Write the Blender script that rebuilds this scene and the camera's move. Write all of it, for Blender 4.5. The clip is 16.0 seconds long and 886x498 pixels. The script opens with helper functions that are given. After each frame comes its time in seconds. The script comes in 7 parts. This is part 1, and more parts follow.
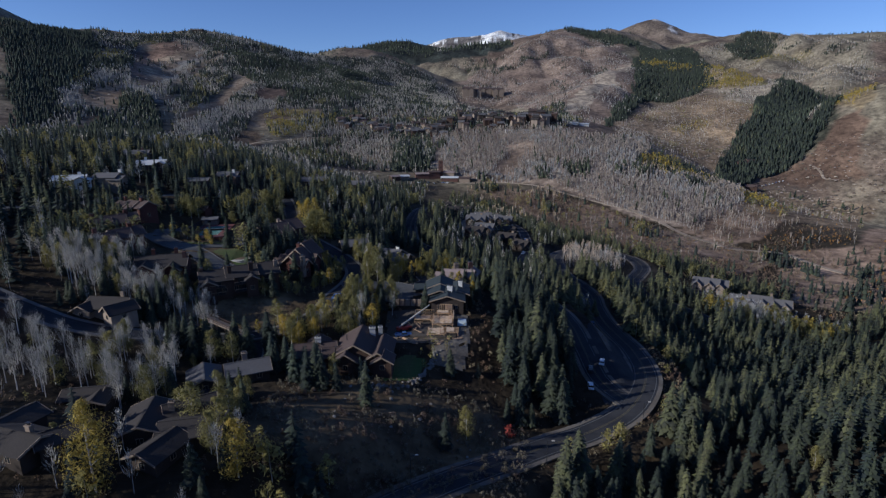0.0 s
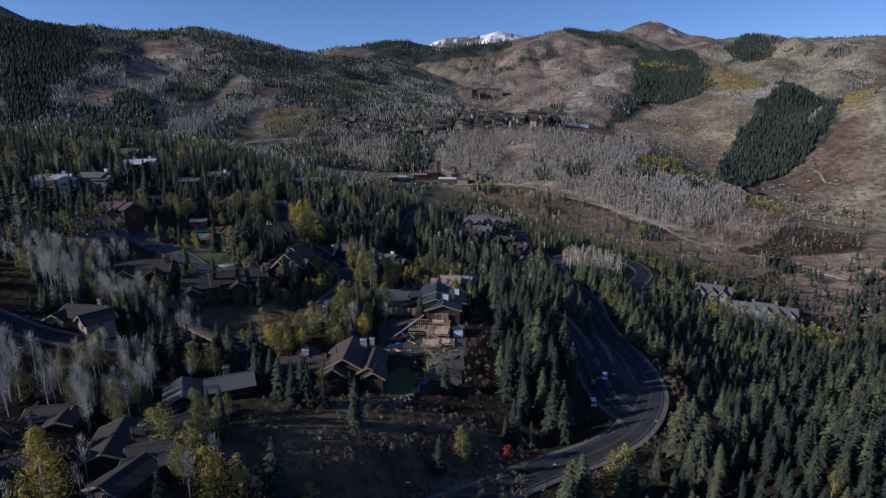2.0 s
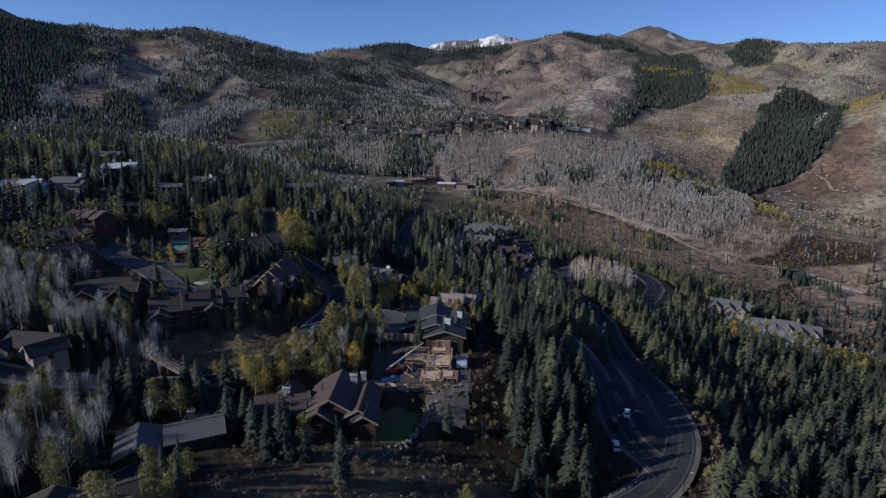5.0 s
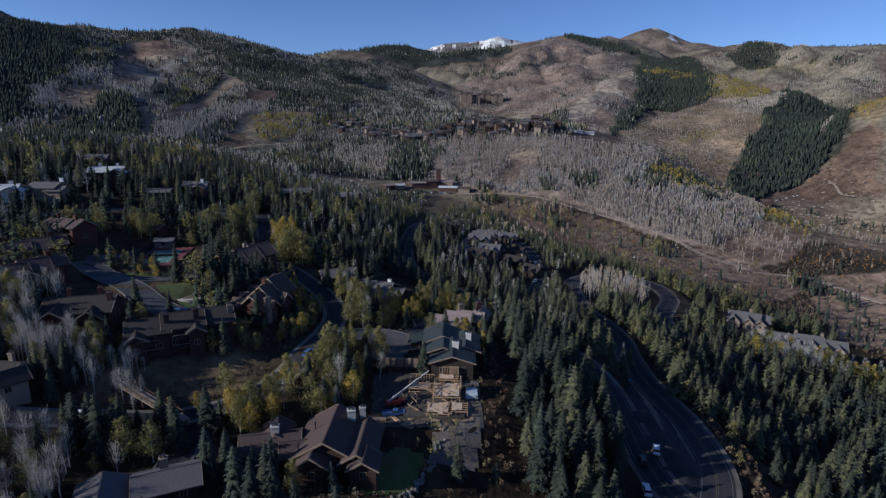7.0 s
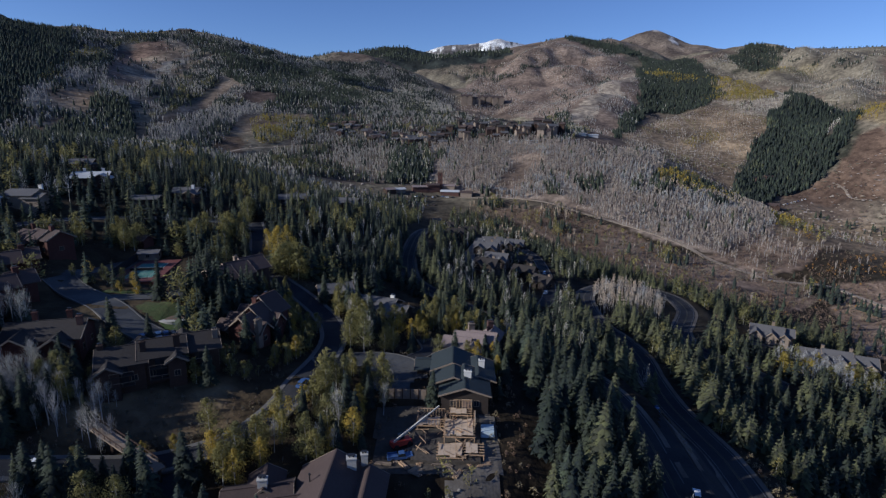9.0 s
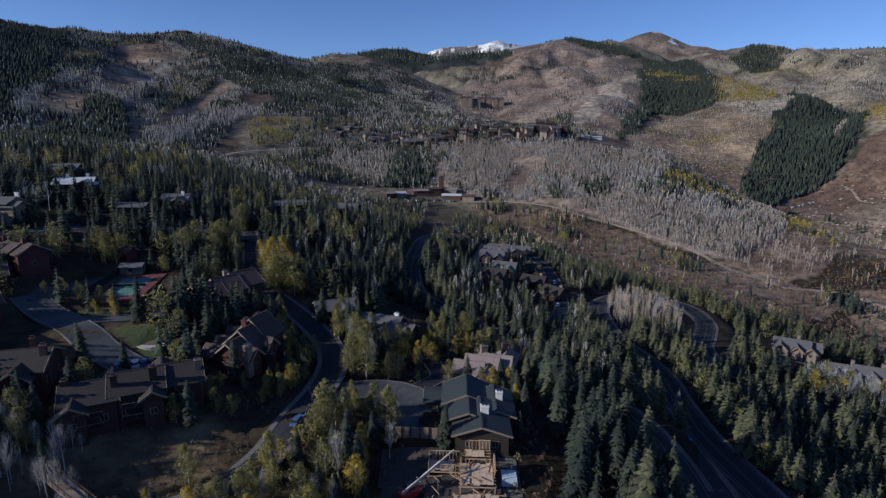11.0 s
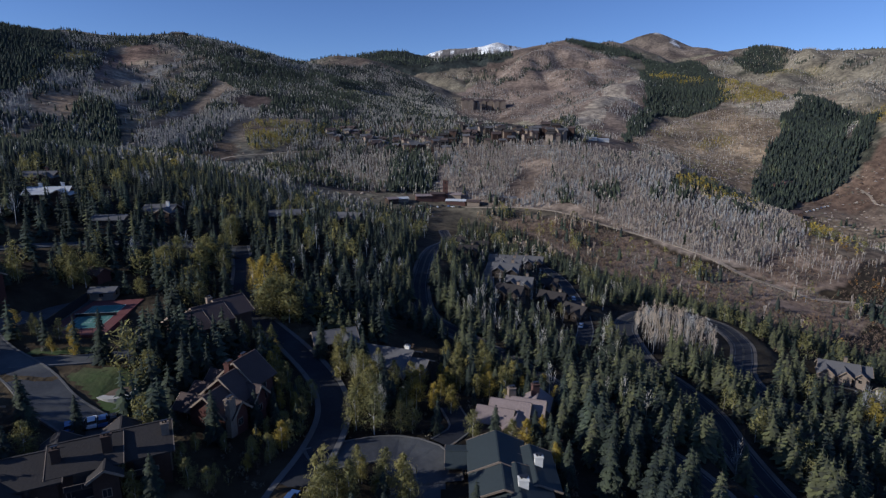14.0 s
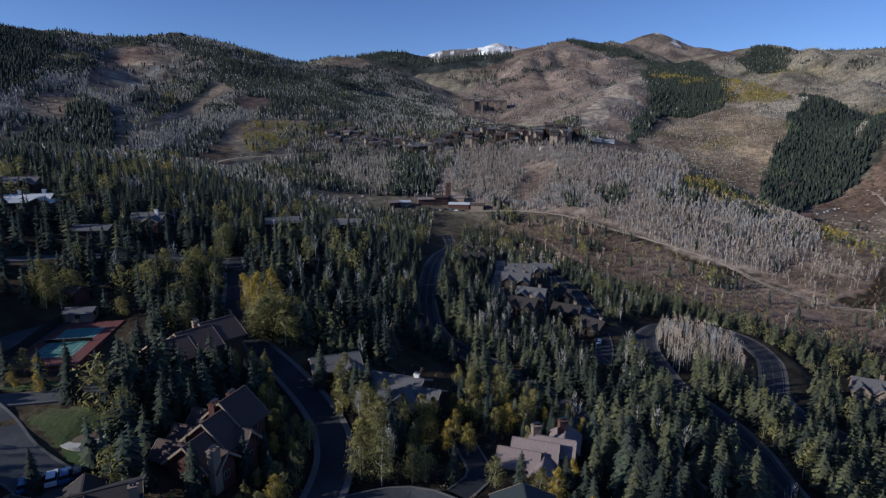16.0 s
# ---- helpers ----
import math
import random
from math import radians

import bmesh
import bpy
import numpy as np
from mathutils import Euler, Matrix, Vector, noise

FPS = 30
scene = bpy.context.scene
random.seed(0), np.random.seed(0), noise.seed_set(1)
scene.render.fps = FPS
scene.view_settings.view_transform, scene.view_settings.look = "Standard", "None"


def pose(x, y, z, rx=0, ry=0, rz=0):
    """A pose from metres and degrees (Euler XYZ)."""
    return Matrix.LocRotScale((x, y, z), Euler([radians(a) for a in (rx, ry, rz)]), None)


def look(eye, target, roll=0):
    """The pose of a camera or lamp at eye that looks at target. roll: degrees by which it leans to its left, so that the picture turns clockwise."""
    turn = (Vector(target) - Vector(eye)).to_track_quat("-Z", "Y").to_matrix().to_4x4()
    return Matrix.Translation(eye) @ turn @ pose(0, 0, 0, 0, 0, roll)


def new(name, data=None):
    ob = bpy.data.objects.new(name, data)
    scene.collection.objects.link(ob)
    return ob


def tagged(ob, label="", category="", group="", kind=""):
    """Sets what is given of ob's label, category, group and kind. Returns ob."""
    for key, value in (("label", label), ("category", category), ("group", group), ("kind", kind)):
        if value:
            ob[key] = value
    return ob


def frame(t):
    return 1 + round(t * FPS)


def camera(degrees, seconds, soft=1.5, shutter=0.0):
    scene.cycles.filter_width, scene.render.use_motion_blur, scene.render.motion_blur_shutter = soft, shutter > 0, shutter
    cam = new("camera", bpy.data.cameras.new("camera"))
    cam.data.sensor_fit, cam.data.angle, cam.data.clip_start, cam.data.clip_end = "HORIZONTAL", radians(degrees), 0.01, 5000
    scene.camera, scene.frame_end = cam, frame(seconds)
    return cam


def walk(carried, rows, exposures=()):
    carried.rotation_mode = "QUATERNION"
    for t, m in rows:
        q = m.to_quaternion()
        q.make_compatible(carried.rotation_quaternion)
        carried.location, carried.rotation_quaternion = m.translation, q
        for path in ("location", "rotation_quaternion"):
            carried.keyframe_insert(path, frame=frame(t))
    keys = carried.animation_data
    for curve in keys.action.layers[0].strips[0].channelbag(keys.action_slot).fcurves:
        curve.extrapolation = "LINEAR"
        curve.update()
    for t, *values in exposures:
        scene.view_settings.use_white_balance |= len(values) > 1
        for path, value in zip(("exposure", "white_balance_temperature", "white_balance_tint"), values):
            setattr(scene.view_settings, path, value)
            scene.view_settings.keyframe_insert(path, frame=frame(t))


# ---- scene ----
cam = camera(77.0, 16.0, soft=1.3)
PATH = [
    (0.0, pose(0.00, 0.00, 100.00, 76.120, 0.526, -0.130)),
    (0.5, pose(0.20, 2.01, 100.09, 76.078, 0.394, -0.163)),
    (1.0, pose(0.38, 4.30, 100.11, 76.074, 0.275, -0.196)),
    (1.5, pose(0.51, 6.89, 100.08, 76.096, 0.172, -0.233)),
    (2.0, pose(0.58, 9.77, 100.02, 76.133, 0.081, -0.274)),
    (2.5, pose(0.58, 12.93, 99.95, 76.179, 0.002, -0.315)),
    (3.0, pose(0.48, 16.34, 99.88, 76.230, -0.069, -0.355)),
    (3.5, pose(0.30, 19.98, 99.81, 76.283, -0.133, -0.390)),
    (4.0, pose(0.04, 23.83, 99.75, 76.338, -0.193, -0.419)),
    (4.5, pose(-0.31, 27.85, 99.70, 76.392, -0.249, -0.441)),
    (5.0, pose(-0.73, 32.02, 99.67, 76.447, -0.301, -0.456)),
    (5.5, pose(-1.23, 36.30, 99.64, 76.503, -0.347, -0.466)),
    (6.0, pose(-1.78, 40.67, 99.62, 76.559, -0.386, -0.474)),
    (6.5, pose(-2.39, 45.10, 99.61, 76.615, -0.418, -0.480)),
    (7.0, pose(-3.04, 49.56, 99.59, 76.672, -0.440, -0.489)),
    (7.5, pose(-3.73, 54.05, 99.58, 76.729, -0.453, -0.502)),
    (8.0, pose(-4.45, 58.54, 99.56, 76.786, -0.457, -0.520)),
    (8.5, pose(-5.19, 63.02, 99.54, 76.843, -0.451, -0.544)),
    (9.0, pose(-5.95, 67.49, 99.52, 76.899, -0.437, -0.573)),
    (9.5, pose(-6.72, 71.93, 99.49, 76.954, -0.416, -0.607)),
    (10.0, pose(-7.50, 76.36, 99.46, 77.007, -0.391, -0.644)),
    (10.5, pose(-8.30, 80.77, 99.43, 77.058, -0.364, -0.682)),
    (11.0, pose(-9.11, 85.16, 99.40, 77.106, -0.336, -0.718)),
    (11.5, pose(-9.92, 89.55, 99.38, 77.151, -0.308, -0.749)),
    (12.0, pose(-10.74, 93.94, 99.37, 77.194, -0.282, -0.775)),
    (12.5, pose(-11.58, 98.33, 99.37, 77.234, -0.258, -0.794)),
    (13.0, pose(-12.42, 102.74, 99.39, 77.271, -0.234, -0.806)),
    (13.5, pose(-13.27, 107.15, 99.44, 77.304, -0.208, -0.813)),
    (14.0, pose(-14.13, 111.57, 99.51, 77.335, -0.180, -0.818)),
    (14.5, pose(-14.98, 115.99, 99.60, 77.362, -0.149, -0.823)),
    (15.0, pose(-15.83, 120.39, 99.72, 77.386, -0.115, -0.833)),
    (15.5, pose(-16.66, 124.74, 99.85, 77.406, -0.083, -0.850)),
    (16.0, pose(-17.45, 129.00, 100.00, 77.422, -0.065, -0.873)),
]
walk(cam, PATH, [(0.0, -0.12, 5550, 9), (16.0, -0.12, 5550, 9)])

# ---- light ----
SUN_AZ, SUN_EL = radians(-107), radians(23)      # from +y towards +x; low in the west
sun_from = Vector((math.sin(SUN_AZ) * math.cos(SUN_EL), math.cos(SUN_AZ) * math.cos(SUN_EL), math.sin(SUN_EL)))
sun_data = bpy.data.lights.new("sun", "SUN")
sun_data.energy, sun_data.angle, sun_data.color = 5.0, radians(0.6), (1.0, 0.9, 0.76)
sun = new("sun", sun_data)
sun.matrix_world = look(sun_from * 500, (0, 0, 0))
world = bpy.data.worlds.new("sky")
scene.world = world
world.use_nodes = True
wn = world.node_tree
sky = wn.nodes.new("ShaderNodeTexSky")
sky.sky_type, sky.sun_disc = "NISHITA", False
sky.sun_elevation, sky.sun_rotation = SUN_EL, SUN_AZ
sky.altitude, sky.air_density, sky.dust_density, sky.ozone_density = 2200, 1.0, 0.3, 4.0
tone = wn.nodes.new("ShaderNodeMix")
tone.data_type, tone.blend_type = "RGBA", "MULTIPLY"
tone.inputs[0].default_value, tone.inputs[7].default_value = 1.0, (1.0, 0.94, 1.08, 1)      # clear high-altitude blue
wn.links.new(sky.outputs[0], tone.inputs[6])
wn.links.new(tone.outputs[2], wn.nodes["Background"].inputs[0])
wn.nodes["Background"].inputs[1].default_value = 0.1

# ---- materials ----


def surface(name, col, rough=0.85, vary=0.25, scale=1.0, metal=0.0, bump=0.0, second=None, island=0.0, attr=None, spec=0.3, coarse=0.08, thin=0.0):
    """A procedural surface: grain at one scale, stains at a coarser one, an optional second colour, an optional colour attribute."""
    m = bpy.data.materials.new(name)
    m.use_nodes = True
    nt = m.node_tree
    n, l = nt.nodes, nt.links
    b = n["Principled BSDF"]
    b.inputs["Roughness"].default_value, b.inputs["Metallic"].default_value = rough, metal
    b.inputs["Specular IOR Level"].default_value = spec
    geo = n.new("ShaderNodeNewGeometry")

    def noise_node(s, detail):
        t = n.new("ShaderNodeTexNoise")
        t.inputs["Scale"].default_value, t.inputs["Detail"].default_value = s, detail
        l.new(geo.outputs["Position"], t.inputs["Vector"])
        return t

    def mix(kind, f, a, c):
        x = n.new("ShaderNodeMix")
        x.data_type, x.blend_type = "RGBA", kind
        for sock, v in ((x.inputs[0], f), (x.inputs[6], a), (x.inputs[7], c)):
            if isinstance(v, bpy.types.NodeSocket):
                l.new(v, sock)
            elif isinstance(v, (int, float)):
                sock.default_value = v
            else:
                sock.default_value = (*v, 1)
        return x.outputs[2]

    fine, stains = noise_node(scale, 5), noise_node(scale * coarse, 3)
    if attr:
        a = n.new("ShaderNodeAttribute")
        a.attribute_name = attr
        base = a.outputs["Color"]
    else:
        base = col
    if second:
        ramp = n.new("ShaderNodeMapRange")
        ramp.inputs[1].default_value, ramp.inputs[2].default_value = 0.42, 0.6
        l.new(stains.outputs[0], ramp.inputs[0])
        base = mix("MIX", ramp.outputs[0], base, second)
    dark, light = (1 - vary,) * 3, (1 + vary,) * 3
    base = mix("MULTIPLY", 1.0, base, mix("MIX", fine.outputs[0], dark, light))
    base = mix("MULTIPLY", 1.0, base, mix("MIX", stains.outputs[0], (1 - vary * 0.8,) * 3, (1 + vary * 0.8,) * 3))
    if attr:
        for size in (0.11, 0.012):
            tone = n.new("ShaderNodeMapRange")
            tone.inputs[1].default_value, tone.inputs[2].default_value = 0.36, 0.64
            l.new(noise_node(size, 8).outputs[0], tone.inputs[0])
            base = mix("MULTIPLY", 1.0, base, mix("MIX", tone.outputs[0], (0.62, 0.6, 0.6), (1.3, 1.28, 1.22)))
    if island:
        info = n.new("ShaderNodeObjectInfo")
        base = mix("MULTIPLY", 1.0, base, mix("MIX", geo.outputs["Random Per Island"], (1 - island, 1 - island, 1 - island * 0.6), (1 + island, 1 + island, 1 + island * 0.3)))
        base = mix("MULTIPLY", 1.0, base, mix("MIX", info.outputs["Random"], (0.75, 0.78, 0.85), (1.25, 1.18, 1.05)))
    l.new(base, b.inputs["Base Color"])
    if thin:          # leaves let part of the light through
        glow, both = n.new("ShaderNodeBsdfTranslucent"), n.new("ShaderNodeMixShader")
        l.new(base, glow.inputs["Color"])
        both.inputs[0].default_value = thin
        l.new(b.outputs[0], both.inputs[1])
        l.new(glow.outputs[0], both.inputs[2])
        l.new(both.outputs[0], n["Material Output"].inputs[0])
    if bump:
        bn = n.new("ShaderNodeBump")
        bn.inputs["Strength"].default_value, bn.inputs["Distance"].default_value = bump, 0.4 / scale
        l.new(fine.outputs[0], bn.inputs["Height"])
        l.new(bn.outputs[0], b.inputs["Normal"])
    return m


M_GROUND = surface("hillside_cover", (0.1, 0.08, 0.06), 0.95, 0.42, 0.35, bump=0.6, attr="cover", spec=0.1, coarse=0.11)
# asphalt twice: darkened for roads in tree shade, paler for drives in the sun
M_ASPHALT = surface("asphalt", (0.03, 0.031, 0.037), 0.9, 0.25, 1.2, bump=0.15, second=(0.041, 0.041, 0.045), spec=0.15)
M_ASPHALT_PALE = surface("sunlit_worn_asphalt", (0.06, 0.061, 0.066), 0.85, 0.25, 1.0, bump=0.15, second=(0.085, 0.085, 0.085))
M_DIRT = surface("dirt_track", (0.36, 0.29, 0.22), 0.95, 0.3, 0.6, bump=0.3, second=(0.28, 0.22, 0.16))
M_GRAVEL = surface("gravel_shoulder", (0.16, 0.14, 0.12), 0.95, 0.35, 1.5, bump=0.4, second=(0.1, 0.085, 0.07))
M_MUD = surface("churned_earth", (0.085, 0.072, 0.06), 0.95, 0.4, 0.9, bump=0.6, second=(0.055, 0.046, 0.038))
M_CONCRETE = surface("concrete", (0.4, 0.38, 0.35), 0.85, 0.15, 1.0, bump=0.1)
M_COURT_LINE = surface("white_court_line", (0.5, 0.5, 0.48), 0.7, 0.2, 2.0)
M_KERB = surface("grey_kerb_concrete", (0.13, 0.122, 0.115), 0.9, 0.25, 1.0)
M_LINE_Y = surface("yellow_paint", (0.09, 0.075, 0.045), 0.7, 0.3, 2.0)
M_LINE_W = surface("white_paint", (0.12, 0.12, 0.12), 0.7, 0.3, 2.0)
M_SPRUCE = surface("spruce_needles", (0.041, 0.05, 0.04), 0.9, 0.3, 1.4, island=0.35, spec=0.15)
M_FIR = surface("fir_needles", (0.08, 0.086, 0.054), 0.9, 0.3, 1.4, island=0.4, spec=0.15)
M_BLUE = surface("blue_spruce_needles", (0.048, 0.062, 0.053), 0.9, 0.3, 1.4, island=0.35, spec=0.15)
M_BARK = surface("conifer_bark", (0.11, 0.08, 0.06), 0.95, 0.35, 3.0, bump=0.5)
M_ASPEN_BARK = surface("aspen_bark", (0.5, 0.48, 0.44), 0.85, 0.25, 2.0, second=(0.36, 0.34, 0.32))
M_TWIG = surface("bare_aspen_twigs", (0.42, 0.405, 0.385), 0.9, 0.2, 1.5, island=0.2)
M_TWIG_TAN = surface("bare_aspen_twigs_tan", (0.4, 0.335, 0.28), 0.9, 0.2, 0.3, island=0.18)
M_YELLOW = surface("yellow_aspen_leaves", (0.36, 0.28, 0.065), 0.8, 0.25, 1.5, island=0.2, thin=0.35)
M_OLIVE = surface("fading_aspen_leaves", (0.235, 0.215, 0.085), 0.8, 0.25, 1.5, island=0.2, thin=0.35)
M_ORANGE = surface("orange_oak_leaves", (0.33, 0.18, 0.05), 0.85, 0.3, 1.2, island=0.3, thin=0.3)
M_OAK = surface("rusty_scrub_leaves", (0.2, 0.14, 0.105), 0.9, 0.3, 1.2, island=0.3, thin=0.25)
M_RED = surface("red_shrub_leaves", (0.22, 0.045, 0.04), 0.85, 0.3, 1.5, island=0.3)
M_SAGE = surface("grey_scrub_leaves", (0.17, 0.145, 0.105), 0.9, 0.3, 1.2, island=0.35)
M_ROCK = surface("boulder_stone", (0.2, 0.185, 0.17), 0.9, 0.35, 1.5, bump=0.5)
M_ROOF_BROWN = surface("brown_shingle", (0.075, 0.053, 0.048), 0.9, 0.28, 2.5, bump=0.3)
M_ROOF_DARK = surface("dark_shingle", (0.04, 0.034, 0.032), 0.9, 0.28, 2.5, bump=0.3)
M_ROOF_GREEN = surface("slate_green_roofing", (0.036, 0.045, 0.047), 0.75, 0.15, 1.5)
M_ROOF_PINK = surface("weathered_pink_shingle", (0.23, 0.18, 0.17), 0.9, 0.25, 2.0, bump=0.3)
M_ROOF_GREY = surface("grey_shingle", (0.11, 0.105, 0.108), 0.9, 0.22, 2.0, bump=0.3)
M_ROOF_PALE = surface("pale_metal_roofing", (0.5, 0.5, 0.5), 0.5, 0.12, 1.0)
M_WALL_BROWN = surface("stained_timber", (0.06, 0.036, 0.027), 0.85, 0.3, 1.5, bump=0.2)
M_WALL_RED = surface("red_cedar_siding", (0.078, 0.031, 0.025), 0.85, 0.25, 1.5, bump=0.2)
M_WALL_TAN = surface("tan_stucco", (0.24, 0.19, 0.15), 0.9, 0.15, 1.5)
M_WALL_PALE = surface("pale_render", (0.46, 0.42, 0.37), 0.9, 0.15, 1.5)
M_WALL_WHITE = surface("white_stucco", (0.72, 0.69, 0.63), 0.9, 0.1, 1.5)
M_WALL_DARK = surface("dark_timber", (0.045, 0.034, 0.028), 0.85, 0.25, 1.5)
M_BRICK = surface("red_brick", (0.12, 0.062, 0.05), 0.9, 0.3, 3.0, bump=0.3, second=(0.09, 0.05, 0.042))
M_STONE = surface("pale_chimney_stone", (0.45, 0.43, 0.4), 0.9, 0.25, 3.0, bump=0.3)
M_STONE_BR = surface("brown_fieldstone", (0.22, 0.17, 0.13), 0.9, 0.35, 3.0, bump=0.4)
M_TRIM = surface("weathered_fascia", (0.26, 0.2, 0.15), 0.85, 0.2, 2.0)
M_METAL = surface("dark_flue_metal", (0.08, 0.08, 0.085), 0.45, 0.2, 3.0, metal=0.8)
M_GLASS = surface("window_glass", (0.02, 0.025, 0.03), 0.08, 0.1, 1.0, spec=0.6)
M_LUMBER = surface("raw_lumber", (0.42, 0.28, 0.17), 0.8, 0.25, 2.5, bump=0.1)
M_PLY = surface("plywood", (0.56, 0.43, 0.31), 0.8, 0.25, 1.2, second=(0.42, 0.31, 0.21))
M_COURT = surface("green_court_paint", (0.075, 0.2, 0.165), 0.75, 0.15, 0.5, second=(0.085, 0.18, 0.15))
M_COURT_RED = surface("red_court_paint", (0.15, 0.05, 0.045), 0.8, 0.2, 0.5, second=(0.12, 0.05, 0.042))
M_FABRIC = surface("black_windscreen_mesh", (0.015, 0.015, 0.016), 0.9, 0.2, 2.0)
M_LAWN = surface("mown_lawn", (0.068, 0.1, 0.03), 0.95, 0.3, 1.0, bump=0.3, second=(0.085, 0.088, 0.036))
M_RUBBER = surface("rubber", (0.02, 0.02, 0.02), 0.85, 0.1, 3.0)
M_CAR_W = surface("white_car_paint", (0.72, 0.73, 0.75), 0.25, 0.05, 1.0, spec=0.5)
M_CAR_B = surface("blue_car_paint", (0.06, 0.11, 0.25), 0.25, 0.05, 1.0, spec=0.5)
M_CAR_D = surface("dark_car_paint", (0.03, 0.03, 0.035), 0.25, 0.05, 1.0, spec=0.5)
M_CAR_R = surface("red_machine_paint", (0.4, 0.05, 0.035), 0.4, 0.1, 1.0)
M_TARP = surface("pale_blue_sheeting", (0.45, 0.53, 0.58), 0.6, 0.15, 1.0)

# ---- small building helpers ----


def mesh_of(name, verts, faces):
    me = bpy.data.meshes.new(name)
    me.from_pydata([tuple(map(float, v)) for v in verts], [], [tuple(map(int, f)) for f in faces])
    me.update()
    return me


def tri_mesh(name, V, F):
    """A mesh from arrays of corners and triangles."""
    me = bpy.data.meshes.new(name)
    me.vertices.add(len(V))
    me.vertices.foreach_set("co", np.ascontiguousarray(V, dtype=np.float32).ravel())
    me.loops.add(len(F) * 3)
    me.loops.foreach_set("vertex_index", np.ascontiguousarray(F, dtype=np.int32).ravel())
    me.polygons.add(len(F))
    me.polygons.foreach_set("loop_start", np.arange(0, len(F) * 3, 3, dtype=np.int32))
    me.polygons.foreach_set("loop_total", np.full(len(F), 3, dtype=np.int32))
    me.update(calc_edges=True)
    return me


def part(name, me, material, parent=None, label="", m=None):
    """Links a mesh as one object, under its thing if it has one."""
    if not me.materials:
        me.materials.append(material)
    ob = new(name, me)
    ob.parent = parent
    if m is not None:
        ob.matrix_basis = m
    return tagged(ob, label) if label else ob


def thing(name, m, label, category, group="", kind=""):
    ob = new(name)
    ob.empty_display_size = 0.5
    ob.matrix_basis = m
    return tagged(ob, label, category, group, kind)


class Solid:
    """Collects corners and faces of one mesh."""

    def __init__(self):
        self.v, self.f = [], []

    def add(self, verts, faces):
        k = len(self.v)
        self.v += [tuple(p) for p in verts]
        self.f += [tuple(i + k for i in f) for f in faces]
        return self

    def box(self, x0, y0, z0, x1, y1, z1, taper=0.0):
        t = taper
        return self.add([(x0, y0, z0), (x1, y0, z0), (x1, y1, z0), (x0, y1, z0), (x0 + t, y0 + t, z1), (x1 - t, y0 + t, z1), (x1 - t, y1 - t, z1), (x0 + t, y1 - t, z1)],
                        [(3, 2, 1, 0), (4, 5, 6, 7), (0, 1, 5, 4), (1, 2, 6, 5), (2, 3, 7, 6), (3, 0, 4, 7)])

    def beam(self, a, b, w=0.15, d=0.15):
        a, b = Vector(a), Vector(b)
        q = (b - a).to_track_quat("Z", "Y")
        s, u = q @ Vector((w / 2, 0, 0)), q @ Vector((0, d / 2, 0))
        return self.add([a - s - u, a + s - u, a + s + u, a - s + u, b - s - u, b + s - u, b + s + u, b - s + u],
                        [(3, 2, 1, 0), (4, 5, 6, 7), (0, 1, 5, 4), (1, 2, 6, 5), (2, 3, 7, 6), (3, 0, 4, 7)])

    def tube(self, a, b, r0, r1, n=8):
        a, b = Vector(a), Vector(b)
        q = (b - a).to_track_quat("Z", "Y")
        ring = [q @ Vector((math.cos(6.2832 * i / n), math.sin(6.2832 * i / n), 0)) for i in range(n)]
        return self.add([a + p * r0 for p in ring] + [b + p * r1 for p in ring],
                        [(i, (i + 1) % n, n + (i + 1) % n, n + i) for i in range(n)] + [tuple(range(2 * n - 1, n - 1, -1)), tuple(range(n))])

    def mesh(self, name):
        return mesh_of(name, self.v, self.f)


